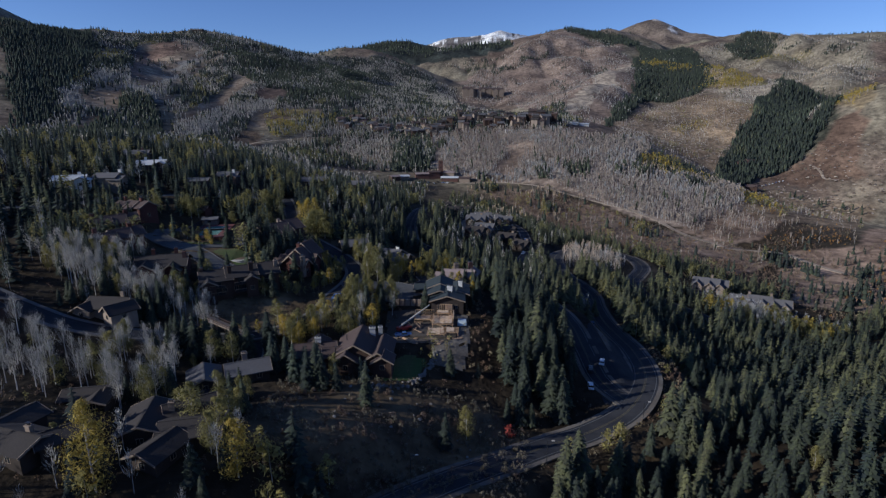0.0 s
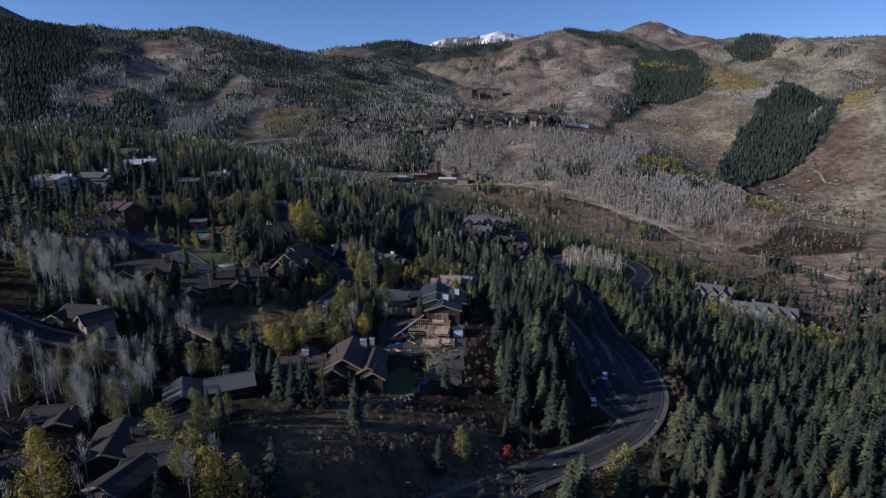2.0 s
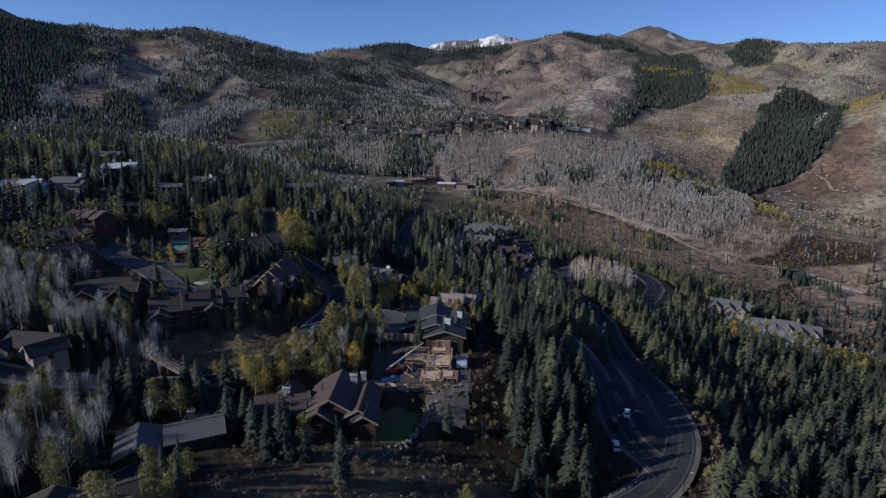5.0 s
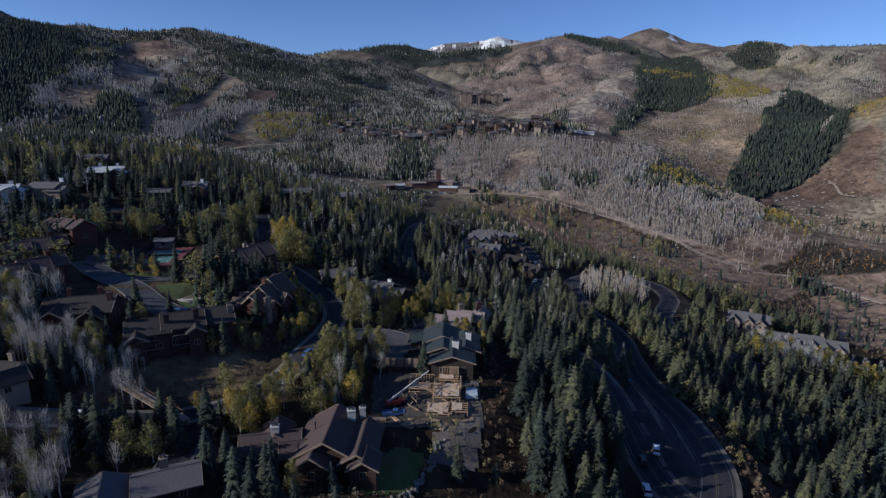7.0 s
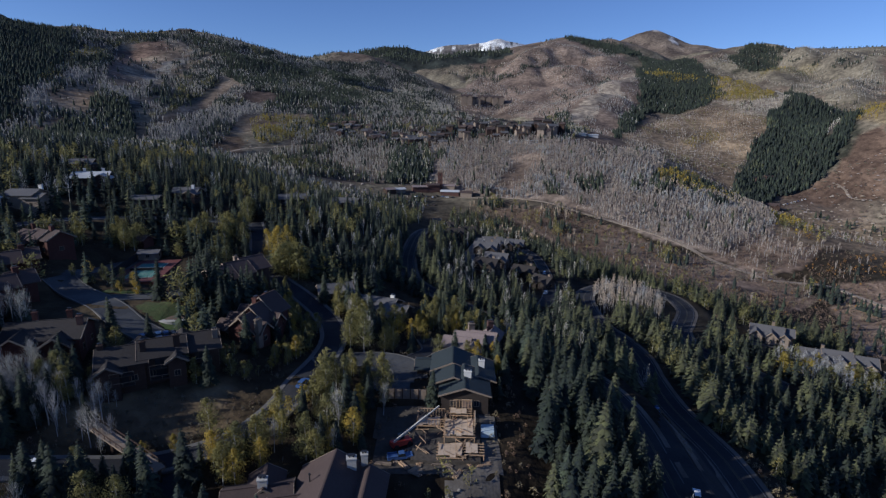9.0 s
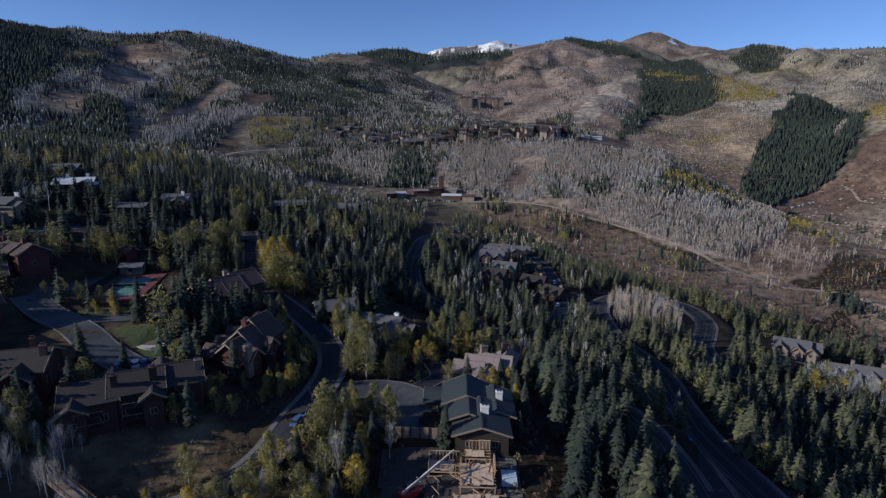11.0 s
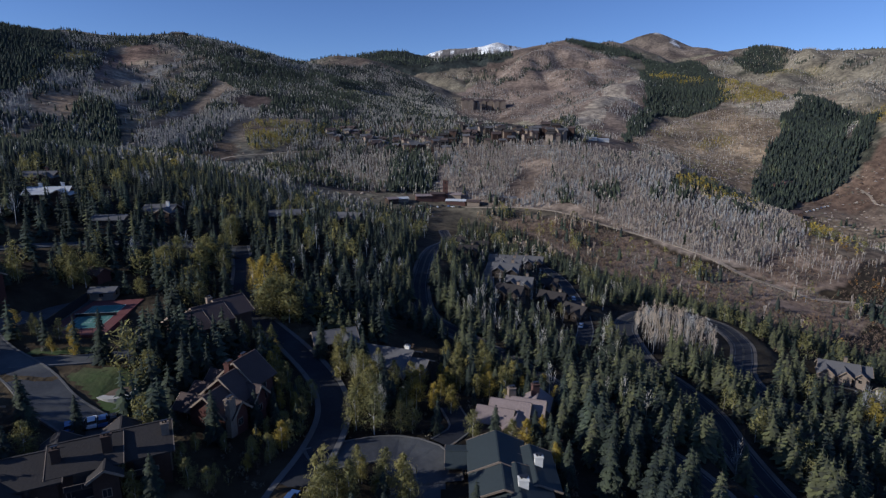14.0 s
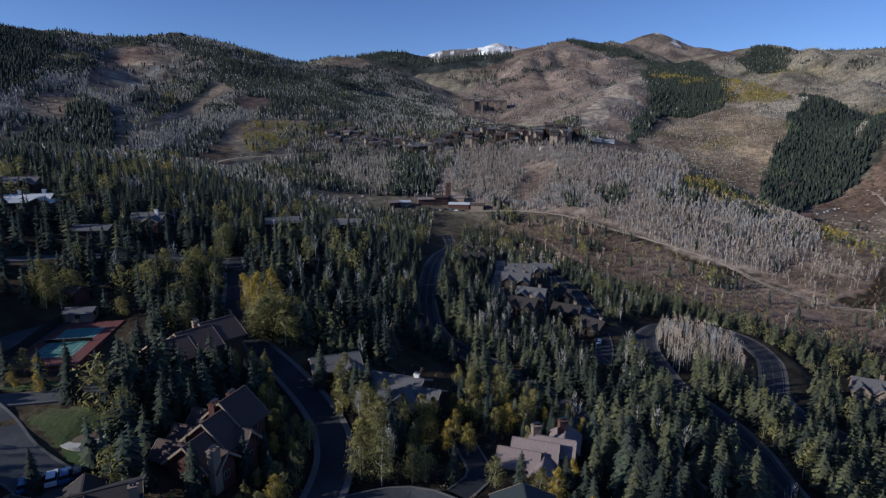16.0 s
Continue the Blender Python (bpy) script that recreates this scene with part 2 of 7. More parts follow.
# ---- land ----
RIDGES = [
    (0.36, [(-869, 1150, 278), (-882, 1250, 286), (-882, 1330, 290), (-880, 1420, 298), (-877, 1500, 310), (-818, 1540, 306), (-764, 1570, 304), (-705, 1600, 311), (-679, 1615, 317), (-633, 1640, 318), (-591, 1690, 313), (-536, 1760, 302), (-480, 1850, 290), (-418, 1960, 285), (-344, 2060, 270)]),  # left_hill
    (0.62, [(-978, 1400, 296), (-793, 1050, 178), (-579, 750, 83)]),  # shade_spur
    (0.3, [(-667, 1615, 312), (-452, 1300, 191), (-420, 1020, 116)]),  # left_spur
    (0.4, [(-448, 2050, 294), (-397, 2090, 311), (-343, 2120, 326), (-296, 2140, 323), (-248, 2150, 313), (-173, 2100, 282), (-90, 2000, 232)]),  # red_ridge
    (0.42, [(-502, 3000, 414), (-417, 3000, 418), (-350, 3040, 436), (-268, 3080, 458), (-180, 3080, 459), (-78, 3060, 435), (37, 3000, 408), (145, 2900, 388)]),  # far_dark
    (0.42, [(-296, 2560, 341), (-211, 2560, 358), (-90, 2560, 354), (31, 2560, 360), (127, 2560, 377), (188, 2560, 384), (248, 2560, 371), (295, 2540, 344)]),  # near_dark
    (0.5, [(-310, 4250, 551), (-108, 4250, 568), (-27, 4230, 589), (92, 4200, 620), (211, 4200, 618), (330, 4200, 634), (421, 4200, 657), (529, 4200, 636), (635, 4230, 614), (740, 4250, 590), (1079, 4300, 568)]),  # snow
    (0.33, [(290, 2500, 347), (386, 2600, 404), (457, 2660, 433), (567, 2710, 462), (618, 2705, 452), (679, 2690, 434), (769, 2600, 391), (786, 2300, 316), (795, 2000, 264), (817, 1750, 220), (739, 1450, 147), (700, 1350, 125)]),  # right_hill
    (0.3, [(565, 2690, 440), (545, 2050, 257), (335, 1600, 148)]),  # right_spur
    (0.3, [(778, 2600, 370), (546, 1800, 205), (357, 1350, 117)]),  # run_spur
    (0.55, [(739, 1450, 147), (828, 1420, 160), (906, 1330, 106), (852, 1250, 85), (691, 1100, 25)]),  # conifer_spur
    (0.45, [(705, 2950, 456), (759, 2950, 475), (828, 2950, 491), (885, 2950, 479), (941, 2900, 431)]),  # dark_saddle
    (0.5, [(855, 3190, 469), (958, 3190, 513), (1060, 3190, 553), (1104, 3190, 565), (1149, 3190, 571), (1196, 3190, 555), (1244, 3190, 530), (1339, 3190, 491), (1461, 3190, 483), (1682, 3200, 466)]),  # peak
    (0.33, [(839, 2200, 300), (1007, 2300, 339), (1108, 2380, 369), (1209, 2450, 396), (1331, 2507, 415), (1403, 2505, 406), (1472, 2500, 397), (1591, 2500, 400), (1675, 2450, 395), (1776, 2400, 393), (1876, 2300, 380)]),  # right_ridge
    (0.3, [(1821, 2450, 405), (1399, 1900, 270), (1118, 1450, 176)]),  # right_face
    (0.6, [(927, 1000, 197), (833, 1050, 150), (791, 1080, 125), (719, 1060, 63), (632, 1010, 22)]),  # brown_slope
    (0.52, [(-1250, 1500, 420), (-1150, 1250, 395), (-1080, 1000, 340), (-1000, 760, 235), (-900, 520, 120)]),  # west_ridge
    (0.55, [(714, 2372, 360), (605, 2216, 331), (487, 2036, 272), (362, 1879, 209), (235, 1728, 147)]),  # face_spur
    (0.55, [(532, 2541, 425), (376, 2309, 360), (249, 2331, 320), (108, 2162, 242)]),  # face_spur
    (0.55, [(614, 1901, 230), (462, 1611, 189), (353, 1419, 146), (267, 1267, 104)]),  # face_spur
    (0.55, [(616, 2395, 368), (468, 2218, 310), (312, 2020, 236), (210, 1960, 186)]),  # face_spur
    (0.55, [(835, 1653, 198), (648, 1440, 137), (521, 1356, 105), (384, 1176, 76)]),  # face_spur
    (0.55, [(1496, 2384, 375), (1197, 2027, 298), (1007, 1846, 216)]),  # face_spur
    (0.55, [(1582, 2280, 357), (1255, 1910, 278), (1139, 1832, 216)]),  # face_spur
    (0.55, [(1667, 2224, 343), (1264, 1769, 251), (986, 1455, 168)]),  # face_spur
]
LANDFORMS_A = [
    (191, 316, 18.1, 96), (40, 150, -14.2, 40), (400, -100, -70.7, 107), (480, 620, -15.7, 204), (120, 60, -70.3, 35),
    (-99, 199, 8.2, 58), (0, -200, -65.1, 52), (0, 60, -49.3, 30), (-5, 650, -71.3, 169), (-60, 40, -42.7, 30),
    (110, 180, -37.5, 55), (0, 4800, 193.9, 1200), (-600, 450, 0.6, 195), (-74, 110, -3.1, 34), (700, 300, -76.0, 198),
    (-2000, -500, 175.3, 536), (500, -500, -53.7, 184), (2500, 3500, 168.9, 1118), (60, 100, -29.4, 30), (-2500, 2500, 126.6, 919),
    (-22, 265, -13.1, 69), (802, 1000, 102.2, 333),
]
LANDFORMS_B = [
    (0, 1500, 55.6, 390), (-1000, 0, 89.1, 260), (-11, 133, 8.8, 35), (-150, 80, -11.9, 44), (2300, -300, 133.9, 603),
    (700, -200, -53.4, 189), (230, 250, -61.1, 88), (47, 363, -27.7, 95), (-1000, 2500, 59.0, 700), (-1500, -1500, 68.5, 552),
    (-150, 480, -3.0, 131), (300, 420, -74.6, 134), (1000, 2600, 49.7, 724), (-400, 100, 9.0, 107), (-220, 180, -7.0, 74),
    (-300, -100, -6.0, 82), (-276, 802, -5.1, 221), (-659, 1250, 90.2, 367), (220, 905, 108.2, 242), (1500, -1500, 31.3, 552),
    (-500, -400, 10.4, 166), (600, 800, -183.1, 260),
]
LANDFORMS_C = [
    (-250, 600, 44.2, 169), (75, 246, -20.3, 67), (-53, 146, -21.5, 40), (-900, 600, 64.2, 281), (-121, 275, -12.0, 78),
    (-300, 300, 7.7, 110), (-111, 163, -15.8, 51), (0, -1500, -12.1, 390), (58, 203, 20.6, 55), (2, 189, -8.6, 49),
    (1000, 500, 16.3, 291), (-489, 700, -39.7, 222), (-36, 955, -70.0, 248), (242, 564, -19.3, 160), (551, 1240, -79.4, 353),
    (400, 3500, 18.2, 916), (12, 128, -21.6, 33), (134, 1949, -12.2, 508), (-19, 384, 14.7, 100), (430, 500, 42.6, 171),
]


def value_noise(x, y, seed):
    """Smooth lattice noise, 0 to 1."""
    xi, yi = np.floor(x).astype(np.int64), np.floor(y).astype(np.int64)
    fx, fy = x - xi, y - yi
    fx, fy = fx * fx * (3 - 2 * fx), fy * fy * (3 - 2 * fy)

    def h(a, b):
        n = (a * 374761393 + b * 668265263 + seed * 982451653) & 0x7FFFFFFF
        n = ((n ^ (n >> 13)) * 1274126177) & 0x7FFFFFFF
        return ((n ^ (n >> 16)) & 0xFFFF) / 65535.0

    return (h(xi, yi) * (1 - fx) + h(xi + 1, yi) * fx) * (1 - fy) + (h(xi, yi + 1) * (1 - fx) + h(xi + 1, yi + 1) * fx) * fy


def fbm(x, y, size, seed, octaves=4):
    total, amp, norm = 0, 1.0, 0
    for o in range(octaves):
        total, norm = total + amp * value_noise(x / size + 7.3 * o, y / size - 3.1 * o, seed + o), norm + amp
        size, amp = size / 2.03, amp * 0.52
    return total / norm


def tents(x, y):
    """Mountain ridges: crests that fall away to both sides."""
    out = np.full(x.shape, -1e9)
    for slope, crest in RIDGES:
        best, soft = np.full(x.shape, -1e9), 8 if slope == 0.5 else 40
        for a, b in zip(crest[:-1], crest[1:]):
            dx, dy = b[0] - a[0], b[1] - a[1]
            s = np.clip(((x - a[0]) * dx + (y - a[1]) * dy) / (dx * dx + dy * dy), 0, 1)
            d = np.hypot(x - a[0] - s * dx, y - a[1] - s * dy)
            best = np.maximum(best, a[2] + s * (b[2] - a[2]) - slope * (np.sqrt(d * d + soft * soft) - soft))
        far = np.minimum(out, best) > -1e8
        out = np.maximum(out, best) + 7.2 * np.log1p(np.exp(-np.abs(out - best) / 12)) * far
    return out


def land(x, y):
    """The lie of the land before roads are cut into it."""
    a = np.full(x.shape, 60.0)
    for cx, cy, h, r in LANDFORMS_A + LANDFORMS_B + LANDFORMS_C:
        a = a + h * np.exp(-((x - cx) ** 2 + (y - cy) ** 2) / (2 * r * r))
    b = tents(x, y)
    return np.maximum(a, b) + 8.4 * np.log1p(np.exp(-np.abs(a - b) / 12))


def crest_distance(x, y):
    """How far a place lies from the nearest skyline crest."""
    d = np.full(x.shape, 1e9)
    for slope, crest in RIDGES:
        if slope in (0.62, 0.3, 0.55, 0.6):
            continue
        for a, b in zip(crest[:-1], crest[1:]):
            dx, dy = b[0] - a[0], b[1] - a[1]
            s = np.clip(((x - a[0]) * dx + (y - a[1]) * dy) / (dx * dx + dy * dy), 0, 1)
            d = np.minimum(d, np.hypot(x - a[0] - s * dx, y - a[1] - s * dy))
    return d


def relief(x, y):
    """Gullies and lumps, coarser with the distance from the village shoulder, fading out along the crests."""
    d = np.hypot(x, y - 150)
    far = np.clip((d - 500) / 1500, 0, 1)
    off = np.clip(crest_distance(x, y) / 220, 0.05, 1)
    gully = np.abs(fbm(x, y * 0.7, 330, 11) - 0.5) * 2
    big = far * ((gully - 0.25) * 90 * np.clip(far + 0.25, 0, 1) + (fbm(x, y, 110, 21) - 0.5) * 20)
    fine = np.clip((d - 450) / 300, 0, 1) * (fbm(x, y, 60, 51) - 0.5) * 7
    rock = np.clip((d - 2500) / 500, 0, 1) * (np.abs(fbm(x, y, 150, 63) - 0.5) * 70 - 8)
    return (fbm(x, y, 26, 5) - 0.5) * 1.6 + (fine + big) * off - rock * np.clip(off * 1.6, 0, 1)


def spline(points, step=3.0):
    """A smooth line through the points (Catmull-Rom), cut into even steps."""
    p = [np.array(q, float) for q in points]
    p = [2 * p[0] - p[1]] + p + [2 * p[-1] - p[-2]]
    out = []
    for a, b, c, d in zip(p[:-3], p[1:-2], p[2:-1], p[3:]):
        for t in np.linspace(0, 1, 24, endpoint=False):
            out.append(0.5 * (2 * b + (c - a) * t + (2 * a - 5 * b + 4 * c - d) * t * t + (3 * b - a - 3 * c + d) * t ** 3))
    out = np.array(out + [p[-2]])
    s = np.concatenate([[0], np.cumsum(np.hypot(*np.diff(out, axis=0).T))])
    k = np.linspace(0, s[-1], max(3, int(s[-1] / step)))
    return np.stack([np.interp(k, s, out[:, 0]), np.interp(k, s, out[:, 1])], 1)


def smoothed(z, n):
    for _ in range(n):
        z = np.concatenate([[z[0]], (z[:-2] + 2 * z[1:-1] + z[2:]) / 4, [z[-1]]])
    return z


# name, half width, surface, line paint, plan
ROADS = [
    ("canyon_road", 4.2, "asphalt", True, [(-60, 70), (-28, 88), (-11, 103), (6, 119), (27, 137), (44, 147), (57, 156), (67, 170), (73, 187), (75, 205), (74, 220), (73, 238), (75, 260), (78, 280), (76, 298), (71, 316), (71, 340), (75, 358), (84, 376), (100, 394), (124, 402), (138, 390), (136, 366), (124, 342), (117, 330), (115, 316), (124, 302), (146, 286)]),
    ("valley_road", 3.5, "asphalt", True, [(-6, 640), (-4, 580), (-13, 480), (-18, 420), (-20, 385), (-21, 349), (-17, 323), (-4, 309), (8, 297), (21, 280), (31, 262), (41, 245), (49, 229), (52, 211), (52, 190), (53, 172), (60, 160)]),
    ("curved_lane", 3.1, "asphalt", False, [(-100, 352), (-91, 329), (-83, 304), (-71, 286), (-56, 268), (-44, 250), (-38.5, 234), (-39, 217), (-42, 204), (-45, 192), (-52, 181), (-66, 173), (-82, 169), (-100, 164), (-116, 163), (-130, 166), (-152, 174), (-190, 190)]),
    ("side_drive", 3.4, "asphalt", False, [(-66, 175), (-60, 160), (-60, 140), (-66, 125)]),
    ("upper_street", 4.0, "asphalt", False, [(-230, 240), (-195, 258), (-180, 280), (-172, 302), (-158, 316), (-140, 330), (-110, 345), (-96, 346)]),
    ("row_street", 3.0, "asphalt", False, [(30, 520), (22, 450), (15, 405), (12, 375)]),
    ("terrace_street", 3.2, "asphalt", False, [(62, 500), (65, 450), (62, 409), (58, 372), (53, 345), (46, 325)]),
    ("complex_drive", 4.2, "asphalt", False, [(-132, 247), (-122, 239), (-112, 233), (-103, 227), (-95, 221), (-85, 216), (-75, 210)]),
    ("court_drive", 2.6, "asphalt", False, [(-113, 234), (-106, 237), (-98, 240), (-92, 244), (-91, 252), (-96, 262)]),
    ("courtyard_drive", 4.6, "asphalt", False, [(-40, 214), (-33, 218), (-23, 222), (-15, 219), (-13, 211)]),
    ("pool_drive", 2.4, "asphalt", False, [(-13, 226), (-8, 234), (-10, 246)]),
    ("lower_lot", 3.4, "asphalt", False, [(150, 325), (160, 338), (176, 340), (192, 328)]),
    ("dirt_track", 2.6, "dirt", False, [(20, 728), (57, 722), (82, 715), (119, 693), (140, 666), (164, 639), (183, 621), (209, 595), (225, 575), (238, 543), (259, 521), (271, 507), (312, 502), (321, 480), (326, 462), (333, 443)]),
    ("hill_track", 2.4, "dirt", False, [(-264, 687), (-264, 809), (-226, 863), (-185, 901), (-140, 938), (-73, 990)]),
    ("slope_track", 2.0, "dirt", False, [(600, 906), (598, 882), (590, 857), (606, 850)]),
]
PADS = [(-112, 264, 22, 43.8), (-3, 189, 15, 24.6), (-3, 208, 14, 26.0), (-14, 216, 9, 28.4)]    # levelled plots: x, y, radius, height
lines = []
for name, half, kind, paint, plan in ROADS:
    xy = spline(plan)
    z = smoothed(land(xy[:, 0], xy[:, 1]), 60)
    lines.append((name, half, kind, paint, xy, z))


def cut(x, y, z):
    """Levels the ground for plots and roads."""
    for px, py, r, pz in PADS:
        k = np.clip((np.hypot(x - px, y - py) - r) / 10, 0, 1)
        k = k * k * (3 - 2 * k)
        z = pz * (1 - k) + z * k
    for name, half, kind, paint, xy, rz in lines:
        sel = np.where((x > xy[:, 0].min() - 25) & (x < xy[:, 0].max() + 25) & (y > xy[:, 1].min() - 25) & (y < xy[:, 1].max() + 25))[0]
        if len(sel) == 0:
            continue
        for chunk in np.array_split(sel, max(1, len(sel) // 4000)):
            d = np.hypot(x[chunk, None] - xy[None, :, 0], y[chunk, None] - xy[None, :, 1])
            j = d.argmin(1)
            k = np.clip((d[np.arange(len(chunk)), j] - half - 4.5) / 10, 0, 1)
            k = k * k * (3 - 2 * k)
            z[chunk] = rz[j] * (1 - k) + z[chunk] * k
    return z


def warp(n0, n1, spacing, a, mid):
    return mid + a * np.sinh(np.arange(n0, n1 + 1) * spacing / a)


GX = warp(-229, 229, 4.0, 280.0, 0.0)
GY = warp(-123, 337, 4.0, 340.0, 200.0)
gx, gy = np.meshgrid(GX, GY, indexing="ij")
fx, fy = gx.ravel(), gy.ravel()
GZ = cut(fx, fy, land(fx, fy) + relief(fx, fy)).reshape(gx.shape)


def ground_at(x, y):
    """Height of the ground sheet."""
    x, y = np.atleast_1d(np.asarray(x, float)), np.atleast_1d(np.asarray(y, float))
    i = np.clip(np.searchsorted(GX, x) - 1, 0, len(GX) - 2)
    j = np.clip(np.searchsorted(GY, y) - 1, 0, len(GY) - 2)
    u, v = (x - GX[i]) / (GX[i + 1] - GX[i]), (y - GY[j]) / (GY[j + 1] - GY[j])
    return (GZ[i, j] * (1 - u) + GZ[i + 1, j] * u) * (1 - v) + (GZ[i, j + 1] * (1 - u) + GZ[i + 1, j + 1] * u) * v


def gz(x, y):
    return float(ground_at(x, y)[0])


def inside(poly, x, y):
    """Which of the places lie in a plan outline."""
    hit = np.zeros(x.shape, bool)
    for (x0, y0), (x1, y1) in zip(poly, poly[1:] + poly[:1]):
        if y0 != y1:
            hit ^= ((y0 > y) != (y1 > y)) & (x < (x1 - x0) * (y - y0) / (y1 - y0) + x0)
    return hit


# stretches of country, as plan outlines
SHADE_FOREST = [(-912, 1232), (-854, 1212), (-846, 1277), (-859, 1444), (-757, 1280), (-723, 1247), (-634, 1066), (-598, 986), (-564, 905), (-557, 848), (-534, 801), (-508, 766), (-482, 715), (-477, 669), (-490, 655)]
LEFT_FOREST = [(-852, 1453), (-794, 1496), (-663, 1572), (-569, 1627), (-506, 1663), (-399, 1871), (-329, 1970), (-223, 2013), (-149, 2033), (-13, 1939), (-23, 1349), (-187, 1114), (-319, 977), (-304, 859), (-260, 542), (-295, 430), (-472, 662), (-488, 730), (-557, 848), (-598, 991), (-723, 1247)]
RUN_A = [(-702, 1324), (-710, 1431), (-654, 1470), (-633, 1433), (-624, 1308), (-563, 1140), (-533, 1007), (-560, 1046), (-594, 1131)]
RUN_F = [(-631, 1434), (-620, 1493), (-603, 1476), (-569, 1286), (-522, 1085), (-506, 972), (-526, 984), (-563, 1153)]
RUN_B = [(-553, 1332), (-562, 1459), (-528, 1493), (-556, 1395), (-524, 1255), (-492, 1113), (-475, 1051), (-440, 927), (-394, 842), (-371, 786), (-379, 773), (-423, 859), (-440, 877), (-467, 1015)]
RUN_C = [(-435, 1251), (-421, 1336), (-398, 1256), (-398, 1156), (-392, 1078), (-388, 990), (-391, 879), (-390, 813), (-399, 898), (-416, 1047), (-420, 1169)]
RUN_D = [(-529, 885), (-529, 951), (-482, 872), (-473, 836), (-487, 827), (-507, 814), (-527, 854)]
RUN_G = [(-477, 719), (-461, 730), (-474, 774), (-464, 799), (-456, 776), (-435, 695), (-452, 682)]
OPEN_SCRUB = [(-367, 1112), (-342, 1154), (-311, 1163), (-304, 1120), (-330, 1062)]
DARK_B = [(-629, 1557), (-517, 1559), (-445, 1555), (-387, 1605), (-309, 1851), (-168, 1816), (-114, 1553), (-193, 1153), (-291, 1057), (-331, 1149), (-444, 1269), (-490, 1398), (-580, 1465)]
DARK_A = [(-467, 745), (-449, 775), (-449, 840), (-430, 873), (-379, 773), (-366, 738), (-261, 524), (-274, 459), (-329, 510), (-437, 688)]
DARK_E = [(-601, 1003), (-622, 1068), (-656, 1232), (-607, 1150), (-569, 1009)]
DARK_F = [(-481, 873), (-496, 924), (-454, 897), (-434, 871), (-447, 837), (-466, 831)]
BAND_A = [(-521, 786), (-550, 838), (-565, 923), (-602, 1044), (-605, 1138), (-565, 1052), (-544, 941), (-537, 876), (-517, 808), (-506, 777)]
BAND_B = [(-512, 960), (-520, 1086), (-564, 1280), (-601, 1451), (-579, 1448), (-536, 1262), (-485, 1059), (-464, 964), (-463, 892), (-490, 913)]
BAND_C = [(-415, 877), (-419, 937), (-467, 1120), (-429, 1216), (-416, 1183), (-419, 1050), (-404, 909), (-397, 845)]
BAND_G = [(-395, 833), (-389, 976), (-388, 1101), (-363, 1143), (-309, 1073), (-314, 992), (-336, 950), (-334, 817), (-313, 693), (-359, 737)]
BAND_F = [(-215, 1653), (-136, 1850), (-13, 1900), (41, 1900), (29, 1385), (-152, 1164)]
OLIVE_TOP = [(-642, 1074), (-725, 1278), (-722, 1348), (-633, 1135), (-628, 1055)]
YELLOW_LEFT = [(-297, 959), (-279, 998), (-237, 1018), (-212, 1032), (-182, 1037), (-175, 977), (-200, 911), (-251, 868), (-272, 895)]
BAND_D = [(-240, 992), (-173, 1031), (-56, 1020), (-18, 1017), (-17, 981), (-138, 926), (-212, 871)]
MID_ASPEN = [(-245, 634), (-221, 843), (-138, 922), (-26, 965), (-6, 756), (-58, 770), (-154, 745), (-206, 621)]
BAND_E = [(-153, 908), (-81, 965), (-51, 919), (-48, 812), (-106, 807), (-139, 826)]
MEADOW = [(-312, 847), (-284, 896), (-263, 860), (-262, 826), (-272, 731), (-239, 548), (-256, 552)]
ASPEN_HILL = [(-24, 953), (72, 938), (187, 896), (230, 860), (329, 932), (322, 874), (267, 760), (286, 716), (372, 759), (438, 821), (343, 636), (291, 586), (250, 557), (206, 584), (178, 625), (121, 705), (82, 716), (29, 753), (-2, 776)]
HILL_GAP = [(97, 850), (138, 852), (139, 819), (114, 798), (87, 725), (58, 740), (81, 774)]
FACE = [(38, 1757), (109, 2178), (268, 2305), (369, 2410), (546, 2610), (712, 2410), (636, 1960), (521, 1552), (338, 1137), (223, 1061), (196, 1669)]
RUN_E = [(662, 2014), (621, 1982), (424, 1578), (280, 1323), (231, 1120), (314, 1261), (421, 1467), (531, 1674)]
CONIFER_A = [(846, 2489), (959, 2393), (927, 2058), (804, 1730), (698, 1514), (626, 1420), (587, 1455), (527, 1474), (444, 1321), (359, 1134), (298, 1020), (382, 1279), (517, 1520), (629, 1938)]
CONIFER_D = [(553, 2640), (751, 2917), (858, 2814), (918, 2716), (746, 2301), (649, 2435), (559, 2552)]
YELLOW_A = [(802, 1775), (857, 1696), (917, 1619), (737, 1404), (695, 1502), (655, 1486), (672, 1561), (728, 1609)]
YELLOW_E = [(708, 2116), (747, 2009), (754, 1840), (816, 1799), (781, 1702), (724, 1763), (688, 1846), (652, 1917)]
SPUR = [(355, 1123), (492, 1346), (626, 1420), (662, 1331), (694, 1268), (625, 1151), (577, 1113), (507, 998), (396, 805), (326, 758), (323, 847), (336, 950), (289, 947)]
YELLOW_B = [(461, 1147), (540, 1231), (568, 1217), (546, 1178), (476, 1122)]
SPUR_TOP = [(688, 1492), (731, 1393), (1024, 1759), (812, 1379), (767, 1346), (699, 1279), (669, 1346)]
CONIFER_B = [(1030, 1746), (861, 1367), (888, 1306), (699, 1018), (646, 961), (598, 923), (567, 914), (512, 894), (467, 859), (372, 759), (456, 923), (528, 1028), (581, 1116), (625, 1151), (699, 1279), (774, 1351)]
STAND_GAP = [(819, 1271), (728, 1105), (673, 1031), (660, 1030)]
